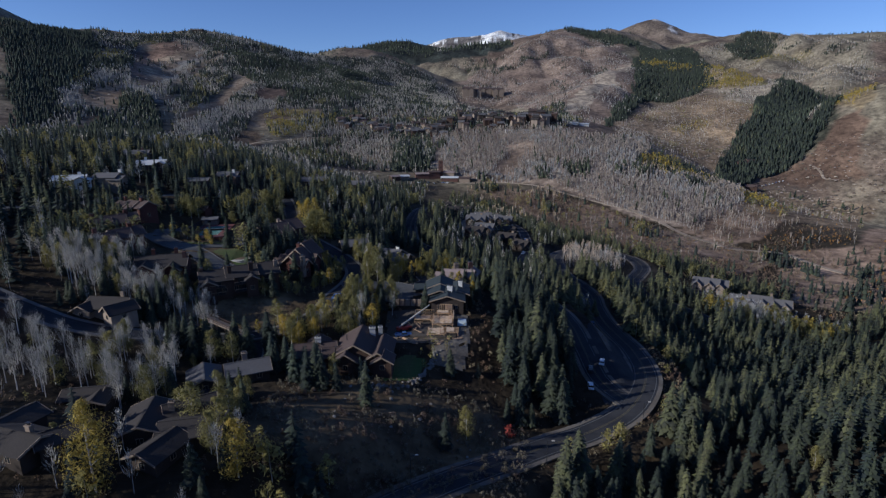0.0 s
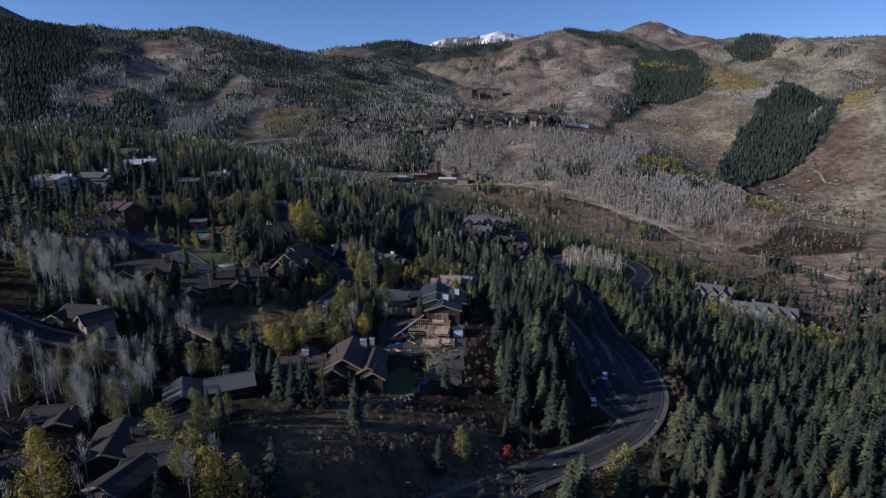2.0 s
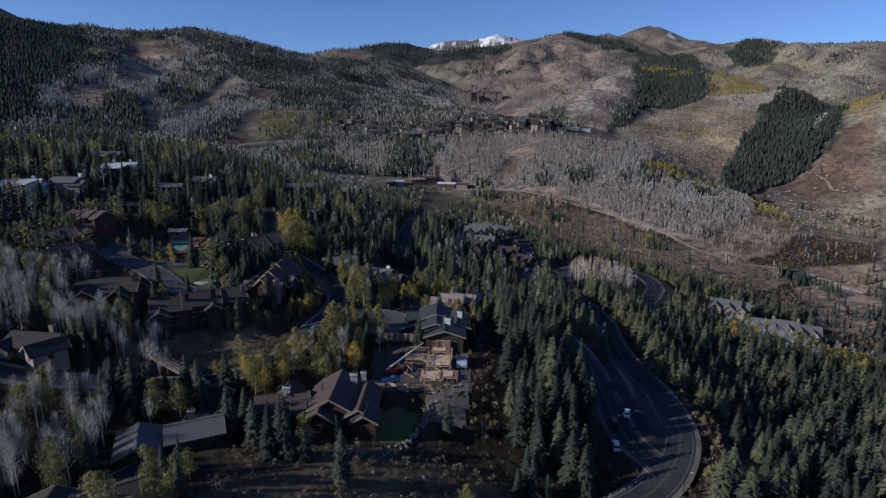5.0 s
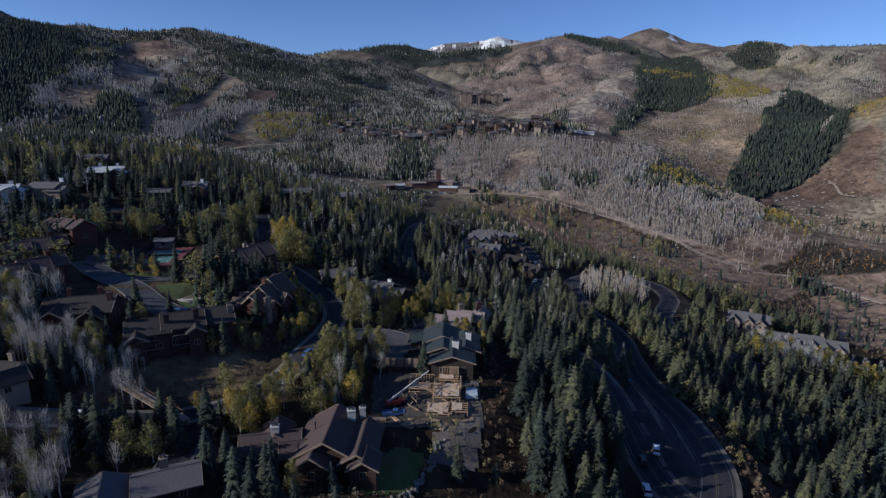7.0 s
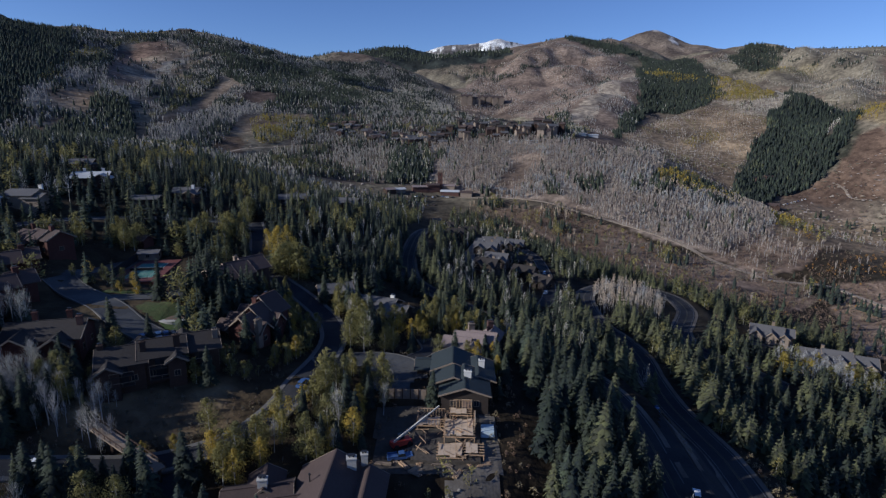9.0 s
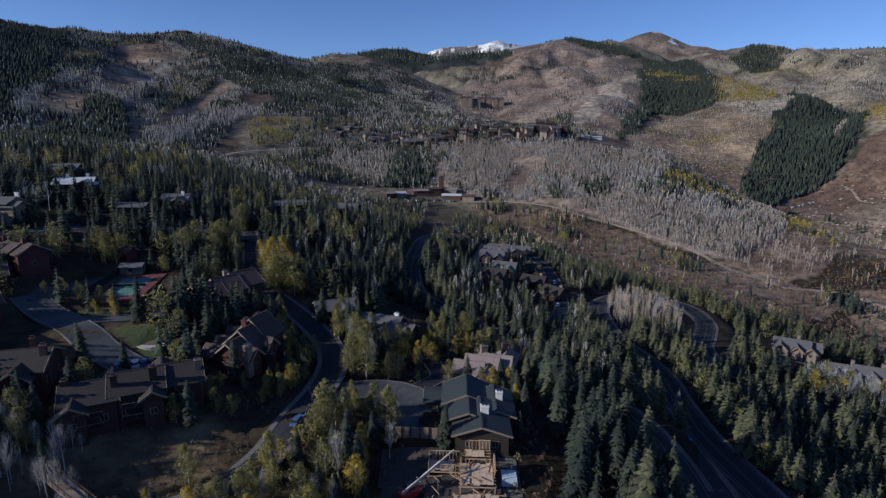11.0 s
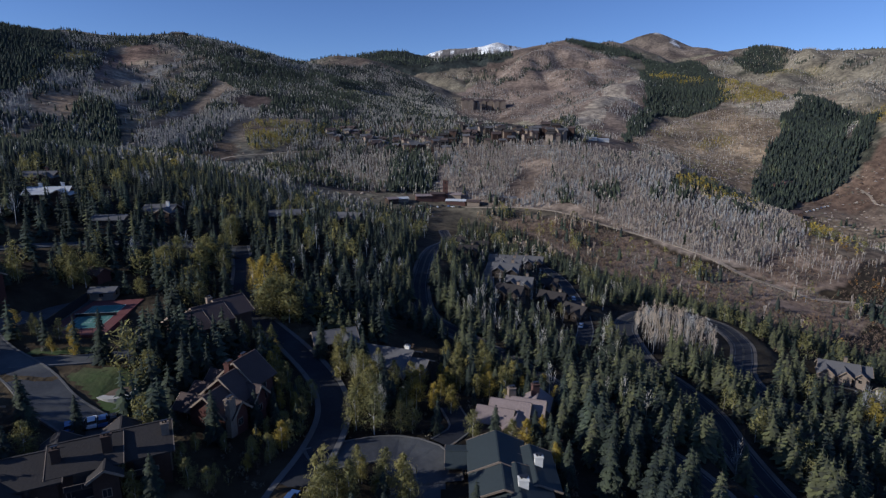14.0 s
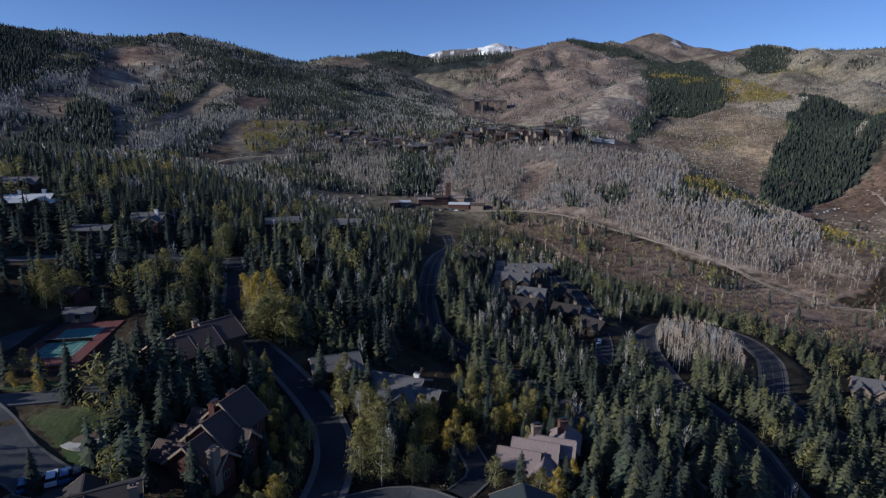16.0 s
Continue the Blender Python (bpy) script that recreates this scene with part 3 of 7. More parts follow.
UPPER_RIGHT = [(934, 2150), (1172, 2375), (1312, 2231), (1730, 2313), (765, 1028), (740, 1082), (939, 1488), (1036, 1756), (1009, 1918), (942, 2013)]
YELLOW_C = [(932, 1357), (972, 1358), (1026, 1366), (744, 999), (726, 1008), (724, 1059)]
YELLOW_F = [(1081, 2025), (1204, 1973), (1207, 1915), (1122, 1894), (1029, 1924)]
CONIFER_C = [(1142, 2312), (1257, 2410), (1282, 2325), (1232, 2192), (1063, 1954), (1017, 2011), (1021, 2078)]
BROWN_SLOPE = [(694, 1002), (740, 992), (633, 830), (578, 850), (531, 882), (510, 891), (564, 910), (600, 922), (647, 960)]
OAK_ORANGE = [(314, 539), (345, 563), (371, 578), (390, 565), (421, 558), (380, 505), (354, 514), (317, 510)]
OAK_HILL = [(55, 697), (110, 681), (174, 609), (201, 571), (243, 541), (276, 525), (298, 502), (293, 480), (232, 437), (176, 408), (155, 417), (131, 496), (105, 557), (74, 646)]
VILLAGE_TREES = [(-215, 1051), (-23, 1361), (280, 1323), (243, 981), (185, 888), (-17, 953), (-164, 975)]
YELLOW_GULLY = [(279, 791), (315, 824), (324, 766), (375, 761), (325, 695), (286, 716), (260, 735)]
DARK_D = [(157, 753), (193, 753), (191, 716), (160, 700)]
DARK_G = [(-68, 918), (-23, 920), (-14, 780), (-65, 772)]
VALLEY_FLOOR = [(414, 779), (510, 847), (602, 782), (426, 563), (373, 582), (341, 584), (339, 629)]
YELLOW_G = [(368, 712), (414, 760), (388, 614), (360, 589), (343, 629)]
GULLY_DARK = [(308, 849), (338, 849), (396, 790), (347, 710), (305, 769)]
RUN_FEET = [[(-538, 1300), (-542, 1412), (-513, 1457), (-532, 1341), (-507, 1219), (-476, 1081), (-461, 1023), (-426, 902), (-383, 821), (-362, 768), (-365, 748), (-415, 845), (-432, 864), (-456, 994)], [(-418, 1207), (-406, 1295), (-378, 1200), (-388, 1130), (-382, 1056), (-376, 964), (-382, 862), (-380, 795), (-390, 880), (-401, 1015), (-408, 1140)], [(-609, 1388), (-607, 1466), (-591, 1452), (-555, 1258), (-501, 1047), (-496, 956), (-512, 960), (-532, 1093)], [(-518, 869), (-516, 930), (-472, 855), (-463, 819), (-478, 814), (-498, 801), (-513, 834)], [(-650, 1231), (-689, 1393), (-639, 1443), (-611, 1387), (-602, 1266), (-533, 1084), (-515, 977), (-544, 1019), (-574, 1097)]]
RUST_FLAT = [(242, 551), (291, 586), (343, 636), (346, 584), (371, 578), (343, 561), (313, 536), (275, 523)]
RUST_BANK = [(240, 362), (300, 346), (420, 392), (540, 520), (450, 570), (380, 505), (317, 509), (293, 480)]
GULLY_ROWS = [[(1217, 1885), (1270, 1900), (1245, 1851), (1206, 1855)], [(1243, 1843), (1306, 1849), (1293, 1820), (1236, 1819)], [(1202, 1969), (1250, 1979), (1242, 1952), (1197, 1945)], [(1193, 2053), (1219, 2030), (1216, 2010), (1188, 2029)], [(245, 2101), (405, 2223), (410, 2202), (250, 2074)], [(168, 2130), (246, 2117), (250, 2081), (171, 2071)], [(475, 1770), (557, 1953), (551, 1905), (443, 1630)]]

CLEARINGS = [
    [(-92, 176), (-56, 186), (-54, 205), (-66, 196), (-90, 190)],
    [(-48, 106), (-12, 112), (22, 136), (18, 150), (-12, 152), (-46, 146)],
    [(-128, 247), (-100, 247), (-100, 288), (-130, 288)],
    [(-136, 218), (-103, 216), (-84, 222), (-82, 234), (-92, 238), (-103, 242), (-136, 242)],
    [(48, 160), (66, 168), (72, 215), (66, 232), (52, 214)],
    [(-73, 133), (-48, 134), (-46, 150), (-75, 151)],
    [(-134, 156), (-104, 146), (-98, 166), (-112, 172), (-132, 172)],
    [(4, 160), (12, 164), (14, 200), (8, 200)],
    [(-4, 231), (14, 229), (16, 236), (-6, 236)],
]

# ground cover, by country
cover = np.empty((len(fx), 3))
n1, n2 = fbm(fx, fy, 60, 31), fbm(fx, fy, 240, 41)
zf = GZ.ravel()
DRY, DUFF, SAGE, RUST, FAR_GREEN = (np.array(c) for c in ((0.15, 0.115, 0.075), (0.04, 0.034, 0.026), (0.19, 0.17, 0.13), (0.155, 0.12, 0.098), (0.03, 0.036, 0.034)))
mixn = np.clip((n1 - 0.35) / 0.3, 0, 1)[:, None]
# near duff and dry grass darkened in colour for the shade between the trees
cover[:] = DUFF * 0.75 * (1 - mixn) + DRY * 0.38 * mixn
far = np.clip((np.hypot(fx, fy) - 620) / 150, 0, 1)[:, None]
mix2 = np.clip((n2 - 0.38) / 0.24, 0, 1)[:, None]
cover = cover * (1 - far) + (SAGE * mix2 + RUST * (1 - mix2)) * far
# SHADE_FOREST's near-black ground has the mountain's shade put into its colour
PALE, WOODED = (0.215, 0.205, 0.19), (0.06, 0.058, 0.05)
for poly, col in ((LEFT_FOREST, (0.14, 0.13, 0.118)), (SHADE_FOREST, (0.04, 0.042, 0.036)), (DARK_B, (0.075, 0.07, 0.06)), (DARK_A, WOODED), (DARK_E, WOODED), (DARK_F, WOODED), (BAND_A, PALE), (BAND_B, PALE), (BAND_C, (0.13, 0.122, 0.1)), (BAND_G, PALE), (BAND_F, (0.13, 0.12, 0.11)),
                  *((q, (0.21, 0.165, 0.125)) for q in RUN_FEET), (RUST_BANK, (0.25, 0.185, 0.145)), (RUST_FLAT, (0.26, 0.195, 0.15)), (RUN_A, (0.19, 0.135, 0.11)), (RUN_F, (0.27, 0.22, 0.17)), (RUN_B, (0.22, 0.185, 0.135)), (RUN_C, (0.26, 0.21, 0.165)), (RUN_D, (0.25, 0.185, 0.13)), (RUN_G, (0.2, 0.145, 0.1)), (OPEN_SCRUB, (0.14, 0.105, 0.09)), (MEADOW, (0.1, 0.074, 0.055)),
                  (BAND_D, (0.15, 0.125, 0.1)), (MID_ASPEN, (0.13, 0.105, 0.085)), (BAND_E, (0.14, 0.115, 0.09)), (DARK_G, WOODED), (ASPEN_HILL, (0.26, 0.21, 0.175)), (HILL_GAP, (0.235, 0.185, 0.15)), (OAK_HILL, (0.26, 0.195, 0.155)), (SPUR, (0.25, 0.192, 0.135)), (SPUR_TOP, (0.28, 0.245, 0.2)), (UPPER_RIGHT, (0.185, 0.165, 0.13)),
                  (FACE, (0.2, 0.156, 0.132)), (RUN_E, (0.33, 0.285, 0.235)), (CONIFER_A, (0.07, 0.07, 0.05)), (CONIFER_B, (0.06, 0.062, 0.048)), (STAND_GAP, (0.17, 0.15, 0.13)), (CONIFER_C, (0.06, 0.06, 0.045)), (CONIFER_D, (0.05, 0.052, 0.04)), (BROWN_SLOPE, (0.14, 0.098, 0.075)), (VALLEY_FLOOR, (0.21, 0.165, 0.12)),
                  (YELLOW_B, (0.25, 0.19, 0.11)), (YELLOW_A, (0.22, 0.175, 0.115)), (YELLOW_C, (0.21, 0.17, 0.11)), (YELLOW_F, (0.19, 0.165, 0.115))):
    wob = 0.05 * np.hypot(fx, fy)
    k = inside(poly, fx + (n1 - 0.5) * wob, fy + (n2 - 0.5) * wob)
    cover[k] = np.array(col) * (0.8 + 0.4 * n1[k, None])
# dry grass; the second, lower bank is coloured darker for the shadow across it
for poly in CLEARINGS[:2]:
    k = inside(poly, fx, fy)
    cover[k] = DRY * (0.5 + 0.9 * n1[k, None]) * (0.95 if poly is CLEARINGS[0] else 0.75)
k = (fy > 2330) & (fx < 300) & (fy > 2330 + 0.35 * np.abs(fx))
cover[k] = FAR_GREEN * (0.75 + 0.7 * n1[k, None])
k = (fy > 2850) & (fx > 600)
cover[k] = np.array((0.17, 0.14, 0.12)) * (0.6 + 0.8 * n1[k, None])
snow_line = 578 + (n1 - 0.5) * 260 + (fbm(fx, fy, 45, 61) - 0.5) * 470 - 40 * np.exp(-((fx - 470) / 130) ** 2)
k = (fy > 3600) & (fx > -300) & (fx < 1100)
cover[k] = np.array((0.16, 0.15, 0.15)) * (0.6 + 0.8 * n1[k, None])
k = (fy > 3700) & (zf > snow_line)
cover[k] = (0.75, 0.77, 0.8)
k = (fy > 3000) & (fy < 3400) & (fx > 1130) & (zf > 500 + (n1 - 0.5) * 120) & (fbm(fx, fy, 50, 71) > 0.55)
cover[k] = (0.62, 0.63, 0.66)
ni, nj = gx.shape
idx = np.arange(ni * nj).reshape(ni, nj)
a, b, c, d = (q.ravel() for q in (idx[:-1, :-1], idx[1:, :-1], idx[1:, 1:], idx[:-1, 1:]))
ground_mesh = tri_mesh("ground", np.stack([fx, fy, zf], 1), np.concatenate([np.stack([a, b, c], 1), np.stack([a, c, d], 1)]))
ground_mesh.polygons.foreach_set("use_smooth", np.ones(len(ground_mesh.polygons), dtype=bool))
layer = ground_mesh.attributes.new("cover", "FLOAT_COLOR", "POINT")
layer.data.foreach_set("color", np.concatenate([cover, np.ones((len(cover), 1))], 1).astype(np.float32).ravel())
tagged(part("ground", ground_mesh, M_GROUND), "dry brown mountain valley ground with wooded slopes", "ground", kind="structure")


def ribbon(name, xy, z, off0, off1, lift, drop=0.0):
    """A strip along a line, from one side offset to another; with drop it gets a turned-down edge."""
    t = np.gradient(xy, axis=0)
    t /= np.hypot(t[:, 0], t[:, 1])[:, None] + 1e-9
    nrm = np.stack([t[:, 1], -t[:, 0]], 1)
    rows = [(off0, lift), (off1, lift)] if not drop else [(off0, lift - drop), (off0, lift), (off1, lift), (off1, lift - drop)]
    V = np.concatenate([np.column_stack([xy + nrm * o, z + h]) for o, h in rows])
    n, q = len(xy), len(rows)
    F = [(r * n + i, r * n + i + 1, (r + 1) * n + i + 1, (r + 1) * n + i) for r in range(q - 1) for i in range(n - 1)]
    return mesh_of(name, V, [f[::-1] for f in F])


def across(xy, half):
    """Height of a road bed: the highest ground under its width, evened along the way."""
    t = np.gradient(xy, axis=0)
    t /= np.hypot(t[:, 0], t[:, 1])[:, None] + 1e-9
    side = np.stack([t[:, 1], -t[:, 0]], 1)
    z = np.max([ground_at(*(xy + side * half * o).T) for o in (-1, -0.5, 0, 0.5, 1)], axis=0)
    z = np.maximum(z, smoothed(z, 12))
    return smoothed(z, 5) + 0.05


for name, half, kind, paint, xy, z in lines:
    if kind == "dirt":
        zz = ground_at(xy[:, 0], xy[:, 1])
        tagged(part(name, ribbon(name, xy, smoothed(zz, 6), -half, half, 0.35, 0.8), M_DIRT), "pale dirt track cut across the brushy slope", "track", kind="structure")
        continue
    z = across(xy, half)
    road = tagged(part("road", ribbon(name, xy, z, -half, half, 0.16, 1.0), M_ASPHALT_PALE if name in ("complex_drive", "court_drive", "upper_street", "courtyard_drive", "row_street") else M_ASPHALT), "dark grey asphalt road winding through the trees", "road", kind="structure")
    for side in (-1, 1):
        a, b = sorted((side * (half - 0.1), side * (half + (1.4 if paint else 1.2 if name == "curved_lane" else 0.35))))
        part("shoulder", ribbon("shoulder", xy, z, a, b, 0.12 if paint else 0.26, 0.6), M_GRAVEL if paint else M_KERB, road, "pale gravel shoulder" if paint else "low concrete kerb")
        if paint:
            o = side * (half - 0.7)
            part("edge_line", ribbon("edge_line", xy, z, o - 0.09, o + 0.09, 0.175), M_LINE_W, road, "worn white edge line")
    if paint:
        for o in (-0.22, 0.22):
            part("centre_line", ribbon("centre_line", xy, z, o - 0.1, o + 0.1, 0.175), M_LINE_Y, road, "worn yellow centre line")

# ---- buildings ----


def gable_roof(length, span, eave, rise, over=0.8, thick=0.28):
    """A gable roof along local x: two thick slopes."""
    k = rise / (span / 2)
    h, L = span / 2 + over, length / 2 + over
    prof = [(-h, eave - over * k), (0, eave + rise), (h, eave - over * k), (h, eave - over * k + thick), (0, eave + rise + thick * 1.15), (-h, eave - over * k + thick)]
    v = [(x, y, z) for x in (-L, L) for y, z in prof]
    return Solid().add(v, [(0, 1, 4, 5), (1, 2, 3, 4), (11, 10, 7, 6), (10, 9, 8, 7), (5, 4, 10, 11), (4, 3, 9, 10), (0, 6, 7, 1), (1, 7, 8, 2), (3, 2, 8, 9), (0, 5, 11, 6)])


def gable_wall(length, span, eave, rise, foot):
    L, h = length / 2, span / 2
    v = [(x, y, z) for x in (-L, L) for y, z in ((-h, -foot), (-h, eave), (0, eave + rise), (h, eave), (h, -foot))]
    return Solid().add(v, [(0, 1, 2, 3, 4), (9, 8, 7, 6, 5), (0, 5, 6, 1), (1, 6, 7, 2), (2, 7, 8, 3), (3, 8, 9, 4), (4, 9, 5, 0)])


FRAME_MESH = Solid().box(-0.75, -0.05, -0.1, 0.75, 0.07, 0).box(-0.75, -0.05, 1.4, 0.75, 0.07, 1.52).box(-0.75, -0.05, 0, -0.64, 0.07, 1.4).box(0.64, -0.05, 0, 0.75, 0.07, 1.4).box(-0.04, -0.05, 0, 0.04, 0.06, 1.4).mesh("window_frame")
PANE_MESH = Solid().box(-0.64, -0.04, 0, 0.64, 0.02, 1.4).mesh("pane")
FRAME_MESH.materials.append(M_TRIM)
PANE_MESH.materials.append(M_GLASS)


def add_windows(parent, length, span, eave, m, others):
    """Windows on all four sides of a wing, storey by storey, but for those that another wing covers."""
    rows = [0.9 + 2.8 * i for i in range(max(1, int((eave - 0.6) // 2.8)))]
    for side, run, off in ((0, length, span / 2), (180, length, span / 2), (90, span, length / 2), (270, span, length / 2)):
        n = max(1, int(run / 5.0))
        for i in range(n):
            for z in rows:
                s = (i + 0.5 - n / 2) * run / n
                spot = m @ pose(0, 0, 0, 0, 0, side) @ Vector((s, -off - 0.3, z))
                if any(abs(q.x) < a / 2 and abs(q.y) < b / 2 for q, a, b in ((o.inverted() @ spot, a, b) for o, a, b in others)):
                    continue
                w = part("window", FRAME_MESH, M_TRIM, parent, "", m @ pose(0, 0, 0, 0, 0, side) @ pose(s, -off, z))
                part("pane", PANE_MESH, M_GLASS, w)


def chimney(parent, x, y, z0, z1, w, d, mat, label, m=None):
    c = part("chimney", Solid().box(-w / 2, -d / 2, z0, w / 2, d / 2, z1 - 0.25).box(-w / 2 - 0.12, -d / 2 - 0.12, z1 - 0.25, w / 2 + 0.12, d / 2 + 0.12, z1).mesh("chimney"), mat, parent, label, (m or Matrix()) @ pose(x, y, 0))
    part("flue", Solid().tube((-w * 0.2, 0, z1), (-w * 0.2, 0, z1 + 0.45), 0.16, 0.16).tube((w * 0.2, 0, z1), (w * 0.2, 0, z1 + 0.45), 0.16, 0.16).box(-w * 0.42, -d * 0.32, z1 + 0.45, w * 0.42, d * 0.32, z1 + 0.55).mesh("flue"), M_METAL, c, "dark metal flue cap")


FOOTPRINTS = [(-112, 264, 20), (-131, 268, 16), (-2, 189, 15), (-12, 183, 9), (-15, 212, 9)]    # places kept clear of trees


def house(x, y, turn, wings, roof, wall, label, chimneys=(), windows=True, fascia=True, lift=0.0, foot=4.0, category="house", name="house", group="houses"):
    """wings: (cx, cy, turn, length, span, eave, rise); chimneys: (cx, cy, top, width, material)."""
    z = gz(x, y) + lift
    h = thing(name, pose(x, y, z, 0, 0, turn), label, category, group)
    wings = [(cx, cy, t, length, span, eave * 0.76, rise * 0.8) for cx, cy, t, length, span, eave, rise in wings]
    boxes = [(pose(cx, cy, 0, 0, 0, t), length, span) for cx, cy, t, length, span, eave, rise in wings]
    for cx, cy, t, length, span, eave, rise in wings:
        m = pose(cx, cy, 0, 0, 0, t)
        place = pose(x, y, 0, 0, 0, turn) @ Vector((cx, cy, 0))
        FOOTPRINTS.append((place.x, place.y, max(length, span) / 2 + 1.5))
        w = part("wall", gable_wall(length, span, eave, rise, foot).mesh("wall"), wall, h, "", m)
        r = part("roof", gable_roof(length, span, eave, rise).mesh("roof"), roof, h, "", m @ pose(0, 0, 0.02))
        if name == "house":
            part("ridge_cap", Solid().beam((-length / 2 - 0.8, 0, eave + rise + 0.34), (length / 2 + 0.8, 0, eave + rise + 0.34), 0.34, 0.1).mesh("ridge_cap"), roof, r)
        if fascia:
            k, L = rise / (span / 2), length / 2 + 0.84
            for sx in (-L, L):
                for sy in (-1, 1):
                    part("fascia", Solid().beam((sx, 0, eave + rise + 0.12), (sx, sy * (span / 2 + 0.85), eave - 0.85 * k + 0.12), 0.12, 0.42).mesh("fascia"), M_TRIM, r, "weathered pale fascia board")
        if windows:
            add_windows(h, length, span, eave, m, [b for i, b in enumerate(boxes) if wings[i][:3] != (cx, cy, t)])
    for cx, cy, top, cw, mat in chimneys:
        chimney(h, cx, cy, -0.5, top * 0.82, cw, cw * 0.72, mat, "masonry chimney stack")
    return h


# big brown-roofed lodge
house(-28, 160.5, 8, [(1.5, 2.5, 80, 15, 13, 5.2, 4.6), (-2, -4, 82, 7, 6.5, 4.8, 2.8), (8.4, 0, 80, 14, 6.5, 4.7, 2.4), (8.8, -6.5, 80, 5, 5.5, 4.3, 2.0), (-12, 3.5, 4, 12, 8, 4.6, 2.4), (-11, 6.5, 92, 7, 6, 5.0, 2.2), (-6, 0.5, 4, 6, 6, 4.4, 2.0)],
      M_ROOF_BROWN, M_WALL_BROWN, "large lodge house with brown shingle roofs and stone chimneys", [(6, 7, 10.0, 1.9, M_STONE), (8.6, 9, 9.2, 1.4, M_STONE), (-11, 3.6, 9.0, 1.8, M_STONE)], lift=0.4)
for x, y, z in ((-30.5, 163.5, 8.0), (-33, 157.5, 6.6), (-37, 161.5, 4.7), (-25, 167.5, 7.3)):
    vent = thing("roof_vent", pose(x, y, gz(-28, 160.5) + z - 1.3), "small dark metal vent pipe on the lodge roof", "vent", "roof vents")
    part("pipe", Solid().tube((0, 0, -1.4), (0, 0, 1.2), 0.14, 0.14).mesh("pipe"), M_METAL, vent)
    part("cowl", Solid().tube((0, 0, 1.2), (0, 0, 1.45), 0.26, 0.2).mesh("cowl"), M_METAL, vent)
# slate-green roofed house with a forecourt
house(1, 208, -2, [(0.8, -4.5, 90, 13, 12, 5.2, 2.4), (-2, 0.5, 90, 12, 11.5, 5.5, 2.6), (-2.4, 7.5, 90, 10, 11, 5.8, 2.8), (4.6, 3.5, 90, 12, 8, 5.0, 1.8), (-9, 9, 0, 7, 7, 4.2, 1.2)],
      M_ROOF_GREEN, M_WALL_DARK, "long house with stepped slate-green roofs and white chimneys", [(1.6, -4.5, 9.3, 1.9, M_WALL_WHITE), (5.6, 3.4, 8.8, 1.6, M_WALL_WHITE)])
# pale pink shingled house
house(6, 240, 12, [(-5, 0, -30, 8, 6, 4.4, 2.6), (-0.5, 1.5, -30, 9, 6, 5.0, 2.8), (4, 2.5, -30, 9, 6, 4.6, 2.6), (8, 4.5, 60, 7, 6, 4.2, 2.4), (-1, -4, 60, 6, 5, 3.8, 2.2)],
      M_ROOF_PINK, M_WALL_TAN, "house with weathered pinkish shingle roofs and brick chimneys", [(1, 5, 9.8, 2.0, M_STONE_BR), (8, 6, 9.6, 1.9, M_BRICK)], lift=-0.4)
# grey-roofed pair
house(-29, 268, -20, [(0, 0, 0, 17, 12, 4.8, 3.4), (6, -6, 90, 10, 8, 4.4, 2.6), (10, -2, 0, 8, 8, 4.2, 2.4)], M_ROOF_GREY, M_WALL_DARK, "low house with grey hipped shingle roofs among trees", [(7, 0.5, 9.4, 1.4, M_WALL_WHITE)])
house(-45, 273, 20, [(0, 0, 0, 12, 9, 4.2, 2.6), (3, -4, 90, 7, 6, 4.0, 2.0)], M_ROOF_GREY, M_WALL_DARK, "small low house with a grey shingle roof")
# dark condominium building on the grass bank
condo = house(-77, 201, 26, [(-8, 0, 0, 10, 11, 7.0, 3.2), (1, 0.8, 0, 10, 11, 7.6, 3.2), (9.5, 1.6, 0, 9, 11, 7.2, 3.4), (-11, -5, 90, 5, 5, 6.0, 1.8), (4, -5, 90, 4, 4, 6.4, 1.6), (-4, 5, 90, 6, 5, 7.0, 2.0), (6, 6, 90, 6, 5, 7.0, 2.0)],
      M_ROOF_DARK, M_WALL_BROWN, "long condominium building with dark roofs and chimneys", [(-12.5, 0, 11.2, 1.3, M_WALL_BROWN), (-3.2, -2.5, 11.6, 1.3, M_WALL_BROWN), (4.4, -2.5, 12.2, 1.5, M_WALL_BROWN), (13.6, -1, 11.4, 1.3, M_STONE_BR)], group="condominiums")
for cx, z in ((-8, 0.6), (-8, 3.2), (0.5, 0.6), (0.5, 3.4), (9.5, 0.4), (9.5, 3.0)):
    deck = part("balcony", Solid().box(-2.6, -1.5, -0.2, 2.6, 0, 0).mesh("balcony"), M_WALL_DARK, condo, "dark timber balcony", pose(cx, -5.45 + cx * 0.09, z))
    part("balcony_rail", Solid().box(-2.6, -1.5, 0.92, 2.6, -1.42, 1.02).box(-2.6, -1.46, 0.0, -2.54, -1.4, 0.95).box(2.54, -1.46, 0.0, 2.6, -1.4, 0.95).box(-0.03, -1.46, 0.0, 0.03, -1.4, 0.95).mesh("balcony_rail"), M_TRIM, deck, "weathered rail")
    part("glass_door", Solid().box(-1.3, -0.06, 0.02, 1.3, 0.03, 2.05).mesh("glass_door"), M_GLASS, deck, "sliding glass door")
